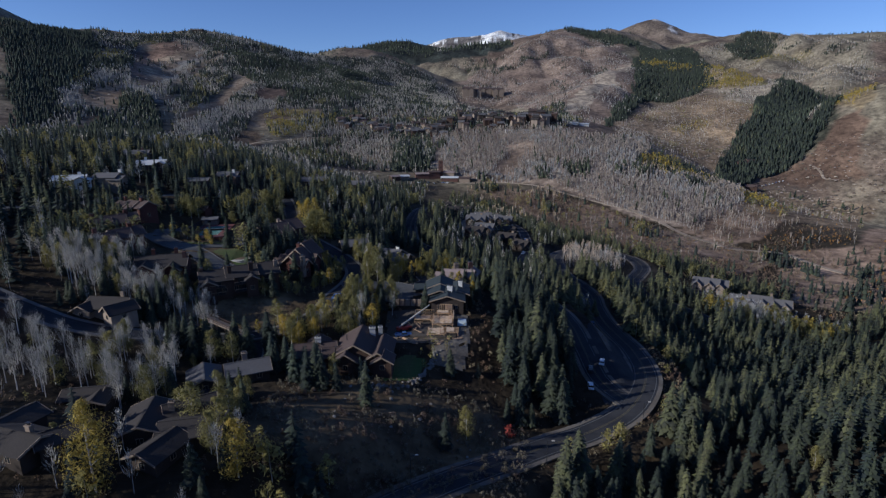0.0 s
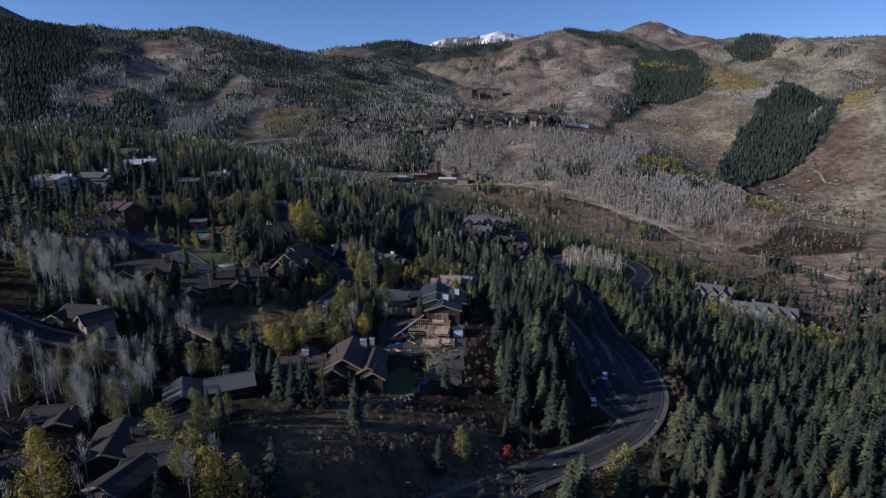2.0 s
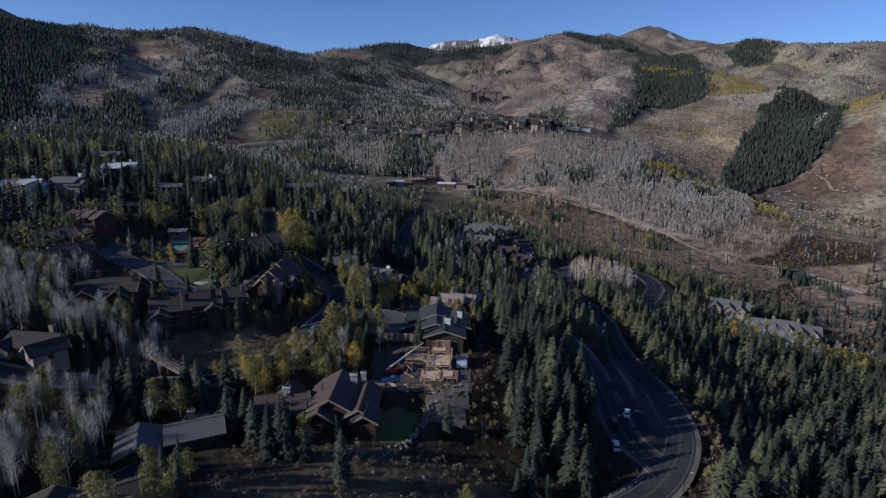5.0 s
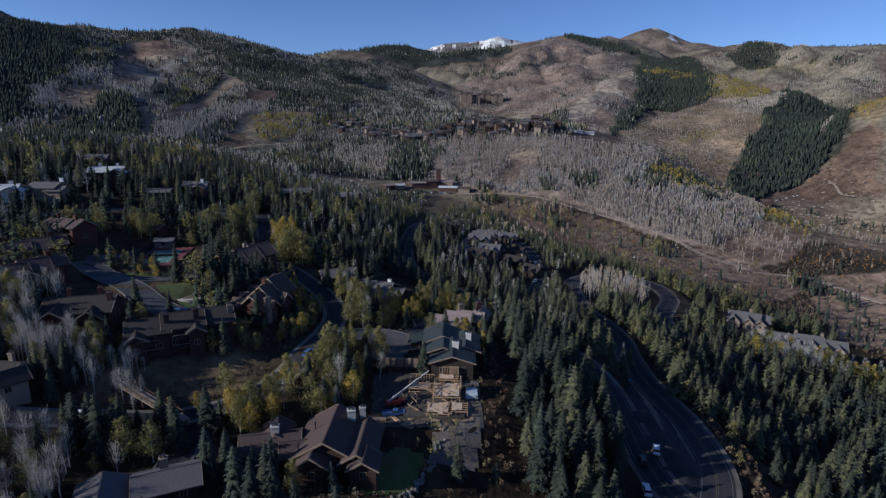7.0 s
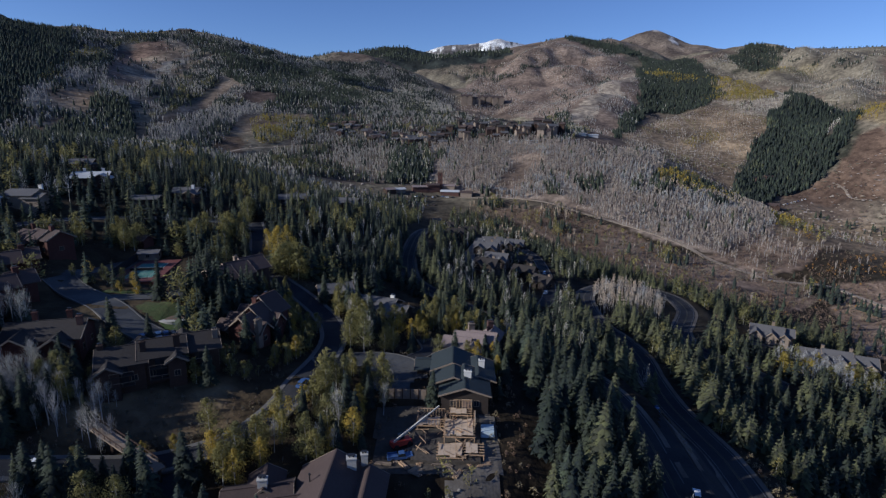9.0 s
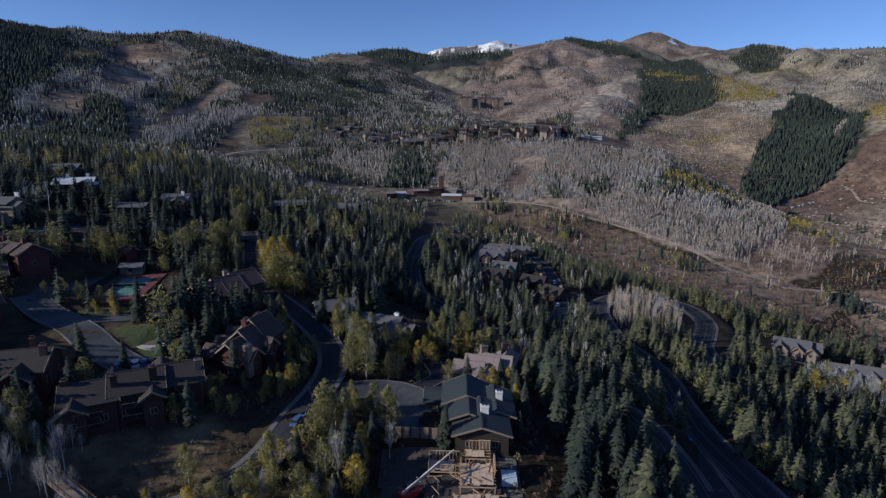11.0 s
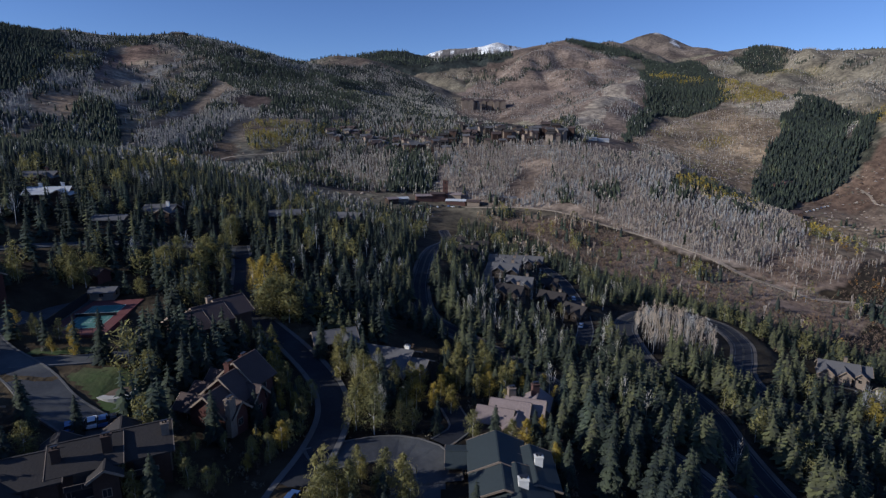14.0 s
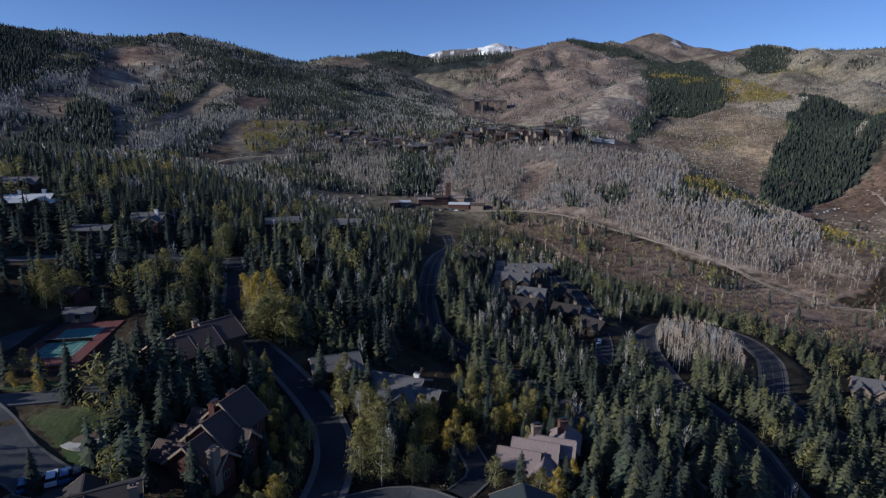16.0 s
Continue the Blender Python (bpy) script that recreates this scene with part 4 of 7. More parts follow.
house(-106, 204, 14, [(0, 0, 0, 17, 12, 6.4, 3.6), (-5, -5, 90, 7, 7, 5.6, 2.8), (4, -5.5, 90, 6, 6, 5.2, 2.4)], M_ROOF_DARK, M_WALL_RED, "condominium building with dark brown roof and red siding", [(-3.5, 2, 12.0, 1.2, M_WALL_RED), (4.5, 2, 12.0, 1.2, M_WALL_RED), (8, -2, 11.4, 1.4, M_BRICK)], group="condominiums")
house(-60, 229, 70, [(-6.4, -0.8, 0, 6, 9, 5.8, 4.6), (-0.6, 0, 0, 6, 10, 7.0, 5.2), (5.4, 0.8, 0, 6.4, 10, 8.2, 5.6), (-6, -4, 90, 5, 4.5, 5.4, 2.6), (0.5, -4.4, 90, 4.5, 4, 6.2, 2.6), (-6, 5, 90, 7, 4.6, 4.6, 2.4), (-1, 5.6, 90, 7, 4.6, 5.2, 2.4), (4.5, 6, 90, 7, 4.6, 5.8, 2.6)],
      M_ROOF_BROWN, M_WALL_RED, "tall condominium with steep brown roofs and red cedar walls", [(2, 2.4, 12.8, 2.0, M_WALL_RED), (7, 2.4, 12.6, 1.8, M_WALL_RED), (-8.5, -6.2, 10.0, 1.9, M_STONE_BR)], group="condominiums")
house(-80, 265, 48, [(-6, 0, 0, 8, 12, 6.0, 4.2), (1, 1.2, 0, 8, 12, 6.8, 4.2), (8, 2.4, 0, 8, 12, 7.4, 4.2)], M_ROOF_BROWN, M_WALL_BROWN, "stepped row building with sloping brown shingle roofs", [(3, 4, 12.0, 1.5, M_STONE_BR)], group="condominiums")
for x, y, t, s in ((-133, 222, 48, 1.0), (-146, 242, 40, 1.0), (-152, 268, -30, 1.0)):
    house(x, y, t, [(-4.5, 0, 0, 7, 9, 6.0, 3.4), (1.5, 1.5, 0, 7, 9, 6.6, 3.4), (7, 3, 0, 6, 9, 7.0, 3.2), (-2, -4.5, 90, 5, 5, 5.4, 2.2)], M_ROOF_BROWN, M_WALL_RED, "condominium with stepped brown roofs and tall red brick chimneys",
          [(-7, 2.5, 11.2, 1.6, M_WALL_RED), (6, 2.5, 11.6, 1.6, M_WALL_RED)], group="condominiums")
# lower-left houses
house(-61, 144, 24, [(5.5, 1, 0, 11, 8, 3.8, 2.2), (-6, 0, 90, 10, 8, 3.6, 2.0)], M_ROOF_GREY, M_WALL_DARK, "small house with two grey-brown shingle roofs", [(5, 2.6, 8.2, 1.5, M_STONE_BR)])
house(-60, 109, 12, [(-5, 2, 90, 12, 9, 4.6, 2.2), (3, 6, 20, 10, 7, 4.6, 2.0), (5, -2, 0, 12, 9, 4.0, 1.6), (0, -9, 60, 9, 7, 3.8, 1.8)], M_ROOF_DARK, M_WALL_DARK, "sprawling dark house with pale fascia boards on its roofs", [(0, 3, 8.0, 1.2, M_STONE_BR)])
house(-84, 97, -18, [(0, 0, 0, 13, 8, 4.0, 1.8), (7, 4, 60, 8, 6, 3.8, 1.6), (-7, 5, 90, 8, 7, 3.8, 1.8)], M_ROOF_DARK, M_WALL_DARK, "low dark timber house with pale fascia boards", [(3, 1, 7.2, 1.2, M_STONE_BR)])
house(-88, 124, 10, [(0, 0, 0, 8, 6, 3.0, 1.4), (4, -3, 90, 6, 5, 2.8, 1.2)], M_ROOF_DARK, M_WALL_DARK, "small dark outbuilding under the trees")
house(-110, 175, -8, [(0, 0, 0, 13, 9, 4.6, 2.6), (-6, -3, 90, 7, 6, 4.0, 2.0), (6, -4, 60, 8, 6, 4.2, 2.4)], M_ROOF_DARK, M_WALL_TAN, "house with shallow grey roofs beside bare aspens", [(3, 2, 8.8, 1.2, M_STONE_BR)])
house(-140, 160, -20, [(0, 0, 0, 15, 10, 4.6, 2.4), (6, -4, 90, 8, 7, 4.2, 2.0)], M_ROOF_DARK, M_WALL_BROWN, "dark-roofed house on the wooded bank", [(2, 2, 8.6, 1.2, M_STONE_BR)])
# white and pale houses up the slope
house(-203, 305, 20, [(0, 0, 0, 15, 11, 5.2, 2.4), (6, -4, 90, 8, 7, 4.8, 2.0)], M_ROOF_PALE, M_WALL_WHITE, "white house with a pale metal roof", [(4, 2, 9.0, 1.4, M_WALL_WHITE)])
house(-188, 315, 0, [(0, 0, 0, 12, 11, 7.2, 2.4), (6, -2, 0, 7, 8, 5.6, 2.0)], M_ROOF_GREY, M_WALL_TAN, "tall pale stucco house with a grey roof", [(5, 3, 11.2, 1.5, M_WALL_WHITE)])
house(-190, 368, 14, [(0, 0, 0, 17, 11, 5.2, 3.0), (6, -4, 90, 8, 8, 4.8, 2.4)], M_ROOF_PALE, M_WALL_BROWN, "house with a pale sunlit roof in dark trees", [(-4, 2, 10, 1.3, M_WALL_WHITE), (5, 2, 10, 1.3, M_WALL_WHITE)])
house(-142, 372, 0, [(0, 0, 0, 13, 10, 5.0, 2.6), (4, -5, 90, 7, 6, 4.6, 2.0)], M_ROOF_GREY, M_WALL_BROWN, "timber house with a grey roof in dark trees", [(4, -2, 9.4, 1.4, M_WALL_WHITE)])
house(-152, 348, 8, [(0, 0, 0, 12, 9, 4.2, 1.6)], M_ROOF_GREY, M_WALL_DARK, "flat-looking dark house in the trees")
house(-216, 400, 10, [(0, 0, 0, 16, 11, 5.2, 2.6), (5, -4, 90, 8, 7, 4.8, 2.2)], M_ROOF_GREY, M_WALL_BROWN, "grey-roofed house high on the wooded bank", [(3, 2, 9.6, 1.3, M_BRICK)])
house(-70, 458, -10, [(0, 0, 0, 18, 12, 8.0, 2.6), (-5, -6, 90, 8, 7, 7.0, 2.2), (6, -6, 90, 8, 7, 7.0, 2.2)], M_ROOF_GREY, M_WALL_DARK, "large grey lodge half hidden by conifers", [(0, 3, 13, 1.6, M_STONE_BR)])
house(-95, 410, 15, [(0, 0, 0, 15, 10, 6.0, 2.6)], M_ROOF_GREY, M_WALL_DARK, "grey-roofed house in the conifers", [(3, 2, 10.4, 1.3, M_STONE_BR)])
# sunlit pair in the lower valley
house(172, 348, -28, [(0, 0, 0, 15, 10, 5.0, 4.4), (8, 2.5, 0, 9, 8, 4.6, 3.4), (-5, -4.5, 90, 6, 6, 4.8, 3.2), (2, -5, 90, 5, 5, 5.0, 3.0), (8, -3, 90, 5, 4.5, 4.4, 2.6)], M_ROOF_GREY, M_WALL_TAN, "chalet with steep grey shingle roofs and tan gables", [(3, 3, 11, 1.3, M_STONE_BR)], lift=1.0, foot=7)
house(195, 327, -26, [(-10, 0, 0, 11, 9.5, 5.0, 4.0), (1, 0.6, 0, 12, 9.5, 5.6, 4.2), (12, 0, 0, 11, 9, 4.8, 3.8), (-12, -5, 90, 5, 5, 4.8, 2.8), (-5, -5.5, 90, 5, 5, 5.2, 3.0), (2, -5.5, 90, 5, 5, 5.4, 3.0), (8, -5, 90, 5, 5, 5.0, 2.8), (14, -4.6, 90, 5, 5, 4.6, 2.6)],
      M_ROOF_GREY, M_WALL_PALE, "long chalet terrace with steep grey roofs and pale gables", [(-5, 2.5, 11, 1.3, M_STONE_BR), (7, 2.5, 11.4, 1.3, M_STONE_BR)], lift=1.0, foot=7)
# row of grey lodges along the spur
ROW = [(33, 448, 80, 1.0), (29, 428, 78, 1.05), (25, 408, 74, 1.05), (30, 389, 68, 1.0), (22, 366, 60, 0.95), (45, 378, 60, 0.95), (53, 363, 40, 0.85), (44, 474, 84, 0.97), (57, 500, 70, 1.0), (8, 478, 85, 0.9), (2, 520, 85, 0.9), (22, 545, 80, 0.9), (49, 412, 70, 0.85)]
for x, y, t, s in ROW:
    s *= 0.82
    house(x, y, t - 90, [(0, 0, 0, 16 * s, 10 * s, 6.4 * s, 3.0), (-4 * s, -4 * s, 90, 8 * s, 7 * s, 5.8 * s, 2.4), (5 * s, -5 * s, 90, 7 * s, 6 * s, 5.4 * s, 2.2)], M_ROOF_GREY if s > 0.78 else M_ROOF_DARK, M_WALL_DARK,
          "timber lodge with grey shingle roofs in a stepped row", [(4 * s, 2, 11.6 * s, 1.4, M_STONE_BR)], group="lodges on the spur", fascia=False, lift=0.6, foot=6)

# brick tower and the sheds round it
tz = gz(-2, 756)
tower = thing("brick_tower", pose(-2, 756, tz), "tall square red brick tower at the roadside yard", "tower")
part("shaft", Solid().box(-3.2, -3.2, -3, 3.2, 3.2, 22, 0.35).mesh("shaft"), M_BRICK, tower)
part("cap", Solid().box(-3.1, -3.1, 22, 3.1, 3.1, 23.4).box(-2.3, -2.3, 23.4, 2.3, 2.3, 24.6, 0.5).mesh("cap"), M_STONE_BR, tower, "stone cap")
for s in range(3):
    part("louvre", Solid().box(-0.9, -3.12 + s * 0.08, 5 + 6.5 * s, 0.9, -2.6, 7.4 + 6.5 * s).mesh("louvre"), M_WALL_DARK, tower, "dark louvred opening")
YARD = [(-11, 752, 10, 15, 11, 10, M_ROOF_BROWN, M_BRICK), (-27, 748, 10, 18, 9, 7, M_ROOF_PINK, M_BRICK), (10, 742, -8, 22, 9, 4.5, M_ROOF_PALE, M_BRICK), (9, 756, -14, 16, 10, 7, M_ROOF_PINK, M_STONE_BR), (-50, 738, 20, 11, 7, 4.5, M_ROOF_PALE, M_WALL_TAN), (30, 738, -14, 14, 9, 5, M_ROOF_BROWN, M_WALL_TAN), (56, 744, -10, 16, 10, 5, M_ROOF_GREY, M_WALL_TAN), (72, 738, -20, 12, 8, 4, M_ROOF_GREY, M_STONE_BR), (-62, 728, 30, 12, 9, 6, M_ROOF_PINK, M_WALL_BROWN)]
for x, y, t, w, d, e, r, wl in YARD:
    house(x, y, t, [(0, 0, 0, w, d, e, 2.0)], r, wl, "low commercial building in the yard below the tower", fascia=False, windows=False, category="building", name="building", group="yard buildings")

# hillside village
rv = np.random.default_rng(5)
for k in range(150):
    u = k / 149 if k % 3 else 0.45 + 0.55 * rv.random()
    x = -170 + 350 * u + rv.normal(0, 8)
    y = 905 + 70 * (1 - u) + (60 + 330 * np.exp(-((u - 0.68) / 0.22) ** 2)) * rv.random() ** 1.3
    s = 0.55 + 0.4 * rv.random()
    tall = 1.0 if 0.55 < u and y < 1080 else 0.55
    e = (11 + 11 * rv.random()) * tall
    turn = rv.uniform(-35, 35)
    house(x, y, turn, [(0, 0, 0, 15 * s, 11 * s, e, 4.2 * s), (4 * s, -4 * s, 90, 8 * s, 7 * s, e * 0.85, 3.4 * s), (-5 * s, 3 * s, 90, 9 * s, 6 * s, e * 1.1, 3.0 * s)][:2 + k % 2], (M_ROOF_DARK, M_ROOF_GREY, M_ROOF_BROWN)[k % 3], (M_WALL_BROWN, M_STONE_BR, M_WALL_TAN, M_WALL_DARK, M_WALL_BROWN)[k % 5],
          "mountain village lodge with steep dark roofs", windows=False, fascia=False, group="village lodges", category="building", name="lodge")
for x, y, w in ((108, 908, 14), (136, 900, 18), (222, 962, 12), (240, 966, 16)):
    house(x, y, 4, [(0, 0, 0, w, 9, 4, 1.2)], M_ROOF_PALE, M_WALL_WHITE, "low white-roofed pavilion at the village edge", windows=False, fascia=False, category="building", name="pavilion")
for x, y, w, e in ((82, 1806, 34, 22), (108, 1812, 28, 18), (178, 1830, 36, 20), (140, 1845, 40, 12)):
    house(x, y, 0, [(0, 0, 0, w, 24, e, 8), (-w * 0.25, -10, 90, 20, 16, e * 0.9, 6), (w * 0.25, -10, 90, 20, 16, e * 0.9, 6)], M_ROOF_BROWN, M_STONE_BR, "large tan resort hotel on the far slope", windows=False, fascia=False, category="hotel", name="hotel", foot=12)
for x, y, t in ((-440, 668, 0), (-425, 672, 10), (-455, 660, -10), (-410, 655, 0)):
    house(x, y, t, [(0, 0, 0, 15, 10, 6, 3)], M_ROOF_GREY, M_WALL_TAN, "distant house at the foot of the shaded slope", fascia=False)
for x, y, t in ((532, 970, 20), (512, 960, 10)):
    house(x, y, t, [(0, 0, 0, 18, 10, 6, 3)], M_ROOF_BROWN, M_BRICK, "isolated building where the side valley opens", fascia=False)
for x in (-672, -655):
    house(x, 1608, 0, [(0, 0, 0, 9, 6, 4, 1.5)], M_ROOF_DARK, M_WALL_DARK, "small ridge-top lift hut", fascia=False, windows=False, category="hut", name="hut")

for x, y, t in ((-464, 656, 10), (-453, 658, -15), (-438, 666, 20), (-410, 644, 5)):
    house(x, y, t, [(0, 0, 0, 15, 9, 6, 3.0), (4, -4, 90, 7, 6, 5, 2.4)], M_ROOF_GREY, M_WALL_WHITE, "pale house in the trees at the mountain foot", windows=False, fascia=False, category="house", name="house", group="mountain foot houses")
house(-651, 1584, -4, [(0, 0, 0, 34, 12, 8, 3.0), (-20, 2, 0, 14, 9, 5, 2.0), (19, 1, 0, 10, 8, 6, 2.0)], M_ROOF_GREY, M_WALL_DARK, "long dark lodge on the mountain summit", windows=False, fascia=False, category="lodge", name="lodge", foot=8)
house(470, 846, -30, [(0, 0, 0, 16, 10, 6, 4.0), (6, -4, 90, 8, 6, 5, 3.0)], M_ROOF_BROWN, M_WALL_BROWN, "brown farm building at the mouth of the side valley", windows=False, fascia=False, category="building", name="building")

# tennis court, its hut and screens
cz = 44.1
court = thing("tennis_court", pose(-113.6, 268.2, cz, 0, 0, 9.5) @ Matrix.Diagonal((0.88, 0.86, 1, 1)), "green tennis court with a red surround", "tennis court")
part("surround", Solid().box(-9.2, -18.3, -1.5, 9.2, 18.3, 0).mesh("surround"), M_COURT_RED, court, "red painted surround")
part("playing_surface", Solid().box(-5.5, -11.9, -0.5, 5.5, 11.9, 0.012).mesh("playing_surface"), M_COURT, court, "green painted playing surface")
for x0, y0, x1, y1 in ((-5.5, -11.9, -5.4, 11.9), (5.4, -11.9, 5.5, 11.9), (-4.16, -11.9, -4.06, 11.9), (4.06, -11.9, 4.16, 11.9), (-5.4, -11.9, 5.4, -11.8), (-5.4, 11.8, 5.4, 11.9), (-4.06, -6.45, 4.06, -6.35), (-4.06, 6.35, 4.06, 6.45), (-0.05, -6.35, 0.05, 6.35)):
    part("court_line", Solid().box(x0, y0, 0.0, x1, y1, 0.02).mesh("court_line"), M_COURT_LINE, court)
net = thing("tennis_net", pose(-113.6, 268.2, cz, 0, 0, 9.5) @ Matrix.Diagonal((0.88, 0.86, 1, 1)), "dark tennis net across the court", "net")
part("post", Solid().tube((-6.4, 0, 0), (-6.4, 0, 1.1), 0.06, 0.06).mesh("post"), M_METAL, net)
part("post", Solid().tube((6.4, 0, 0), (6.4, 0, 1.1), 0.06, 0.06).mesh("post"), M_METAL, net)
part("mesh_band", Solid().box(-6.4, -0.02, 0.08, 6.4, 0.02, 0.98).mesh("mesh_band"), M_FABRIC, net)
part("tape", Solid().box(-6.4, -0.03, 0.98, 6.4, 0.03, 1.06).mesh("tape"), M_COURT_LINE, net)
screen = thing("court_fence", pose(-113.6, 268.2, cz, 0, 0, 9.5) @ Matrix.Diagonal((0.88, 0.86, 1, 1)), "black windscreen fence along the tennis court", "fence")
part("windscreen", Solid().box(-9.5, -18.3, 0, -9.4, 18.3, 3.0).mesh("windscreen"), M_FABRIC, screen)
for i in range(13):
    part("fence_post", Solid().tube((-9.45, -18.3 + i * 3.05, -0.3), (-9.45, -18.3 + i * 3.05, 3.2), 0.05, 0.05).mesh("fence_post"), M_METAL, screen)
for i in range(7):
    part("fence_post", Solid().tube((-9.2 + i * 3.06, -18.4, -0.3), (-9.2 + i * 3.06, -18.4, 3.0), 0.05, 0.05).mesh("fence_post"), M_METAL, screen)
hard = thing("hard_court", pose(-130.6, 269, cz + 0.1, 0, 0, 4.5), "worn grey hard court beside the tennis court", "court")
part("slab", Solid().box(-9, -16, -1.5, 9, 15, 0).mesh("slab"), M_ASPHALT_PALE, hard, "worn grey slab")
house(-121, 286, 6, [(0, 0, 0, 7, 5, 3.2, 1.1)], M_ROOF_GREY, M_WALL_TAN, "small square hut at the end of the tennis court", windows=True, category="hut", name="hut", group="", fascia=False)

house(-127, 294, -30, [(0, 0, 0, 6, 4.5, 3.6, 1.8)], M_ROOF_BROWN, M_WALL_RED, "small red cedar hut among trees behind the court", windows=False, category="hut", name="hut", group="", fascia=False)

# round flower bed and lawns
bz = gz(-86, 229)
bed = thing("planter", pose(-86, 229, bz), "round planter ringed with pale concrete paving", "planter")
ring = []
for i in range(28):
    a = 6.2832 * i / 28
    ring.append((math.cos(a), math.sin(a)))
s = Solid()
n = len(ring)
s.add([(p[0] * r * 1.3, p[1] * r, z) for r, z in ((2.6, 0.35), (4.2, 0.35), (4.2, -0.8)) for p in ring], [(i, (i + 1) % n, n + (i + 1) % n, n + i)[::-1] for i in range(n)] + [(n + i, n + (i + 1) % n, 2 * n + (i + 1) % n, 2 * n + i)[::-1] for i in range(n)])
part("paving", s.mesh("paving"), M_CONCRETE, bed, "pale concrete ring")
part("soil", Solid().add([(p[0] * 2.62 * 1.3, p[1] * 2.62, 0.3) for p in ring] + [(0, 0, 0.6)], [(i, (i + 1) % n, n) for i in range(n)]).mesh("soil"), M_OAK, bed, "brown autumn bedding")


def patch(name, outline, mat, label, category, lift=0.14, kind="structure"):
    """A thin sheet that follows the ground inside an outline."""
    xs, ys = [p[0] for p in outline], [p[1] for p in outline]
    X, Y = np.meshgrid(np.arange(min(xs), max(xs), 1.0), np.arange(min(ys), max(ys), 1.0), indexing="ij")
    keep = inside(outline, X, Y)
    ids = np.full(X.shape, -1)
    Z = ground_at(X.ravel(), Y.ravel()).reshape(X.shape) + lift
    quads = keep[:-1, :-1] & keep[1:, :-1] & keep[1:, 1:] & keep[:-1, 1:]
    used = np.zeros(X.shape, bool)
    for i, j in ((0, 0), (1, 0), (1, 1), (0, 1)):
        used[i:i + quads.shape[0], j:j + quads.shape[1]] |= quads
    ids[used] = np.arange(used.sum())
    F = np.stack([ids[:-1, :-1][quads], ids[1:, :-1][quads], ids[1:, 1:][quads], ids[:-1, 1:][quads]], 1)
    ob = part(name, mesh_of(name, np.stack([X[used], Y[used], Z[used]], 1), F), mat)
    return tagged(ob, label, category, kind=kind)


patch("car_park", [(-136, 258), (-136, 270), (-127, 278), (-124, 276), (-123, 255), (-126, 243), (-131, 244)], M_ASPHALT_PALE, "worn grey asphalt car park beside the tennis court", "car park", 0.16)
patch("lawn", [(-99, 230), (-93, 227), (-86, 222), (-79, 217), (-77, 226), (-82, 235), (-90, 237), (-97, 235)], M_LAWN, "mown green lawn beside the drive", "lawn")
patch("lawn", [(-114, 239), (-106, 241), (-97, 244), (-97, 249), (-106, 247), (-114, 244)], M_LAWN, "mown green lawn strip by the court", "lawn")
patch("lawn", [(-20, 150), (-8, 153), (-5, 166), (-12, 168), (-19, 162)], M_LAWN, "mown green lawn behind the lodge", "lawn")
patch("forecourt", [(-24, 205), (-14, 200), (-10, 216), (-20, 226), (-26, 218)], M_ASPHALT_PALE, "grey asphalt forecourt", "forecourt", 0.2)
patch("pull_out", [(50, 160), (60, 157), (69, 178), (72, 205), (71, 224), (62, 222), (55, 205), (51, 180)], M_ASPHALT, "wide dark asphalt pull-out beside the road", "road", 0.14)
patch("traffic_island", [(60, 192), (63, 192), (67, 212), (67, 228), (62, 222)], M_GRAVEL, "narrow gravel island with dry scrub", "traffic island", 0.22)
patch("gravel_apron", [(-4, 163), (7, 164), (10, 180), (10, 196), (5, 197), (4, 178), (-4, 172)], M_GRAVEL, "pale dusty gravel apron beside the building plot", "gravel apron", 0.16)
patch("building_plot", [(-20, 174), (9, 172), (9, 199), (-22, 199)], M_MUD, "churned dark earth of a building plot", "building plot", 0.1)

# house under construction
kz = gz(-3, 189) + 0.1
site = thing("timber_frame_house", pose(-4.4, 186.4, kz, 0, 0, -3) @ Matrix.Diagonal((1.12, 1.38, 0.95, 1)), "half-built timber house with plywood decks and loose framing", "construction")
part("foundation", Solid().box(-6, -6.5, -3, 8, 7, 0.2).mesh("foundation"), M_MUD, site, "earth-stained concrete foundation")
DECKS = ((0.5, -1.5, 6.8, 4.6, 2.2), (-0.6, -6.2, 4.4, -1.8, 0.9), (1.5, 4.8, 6.2, 7.4, 2.9), (5.0, -5.6, 8.6, -2.0, 1.3), (-5.6, 2.6, 0.2, 5.8, 1.5))
rs = np.random.default_rng(9)
for x0, y0, x1, y1, z in DECKS:
    for i in range(int((x1 - x0) / 1.22)):      # one sheet beside another, some not yet laid
        if rs.random() < 0.95:
            a = x0 + 1.22 * i
            part("plywood_sheet", Solid().box(a + 0.02, y0 + rs.uniform(0, 0.7), z - 0.04, a + 1.2, y1 - rs.uniform(0, 0.7), z + rs.uniform(0, 0.03)).mesh("plywood_sheet"), M_PLY, site, "bright plywood deck sheet")
    for i in range(int((y1 - y0) / 0.8) + 1):
        y = min(y0 + 0.8 * i, y1)
        part("joist", Solid().beam((x0 - 0.3, y, z - 0.2), (x1 + 0.2, y, z - 0.2), 0.1, 0.26).mesh("joist"), M_LUMBER, site)
    for x, y in ((x0, y0), (x1, y0), (x0, y1), (x1, y1)):
        part("post", Solid().beam((x, y, -0.2), (x, y, z - 0.1), 0.2, 0.2).mesh("post"), M_LUMBER, site)
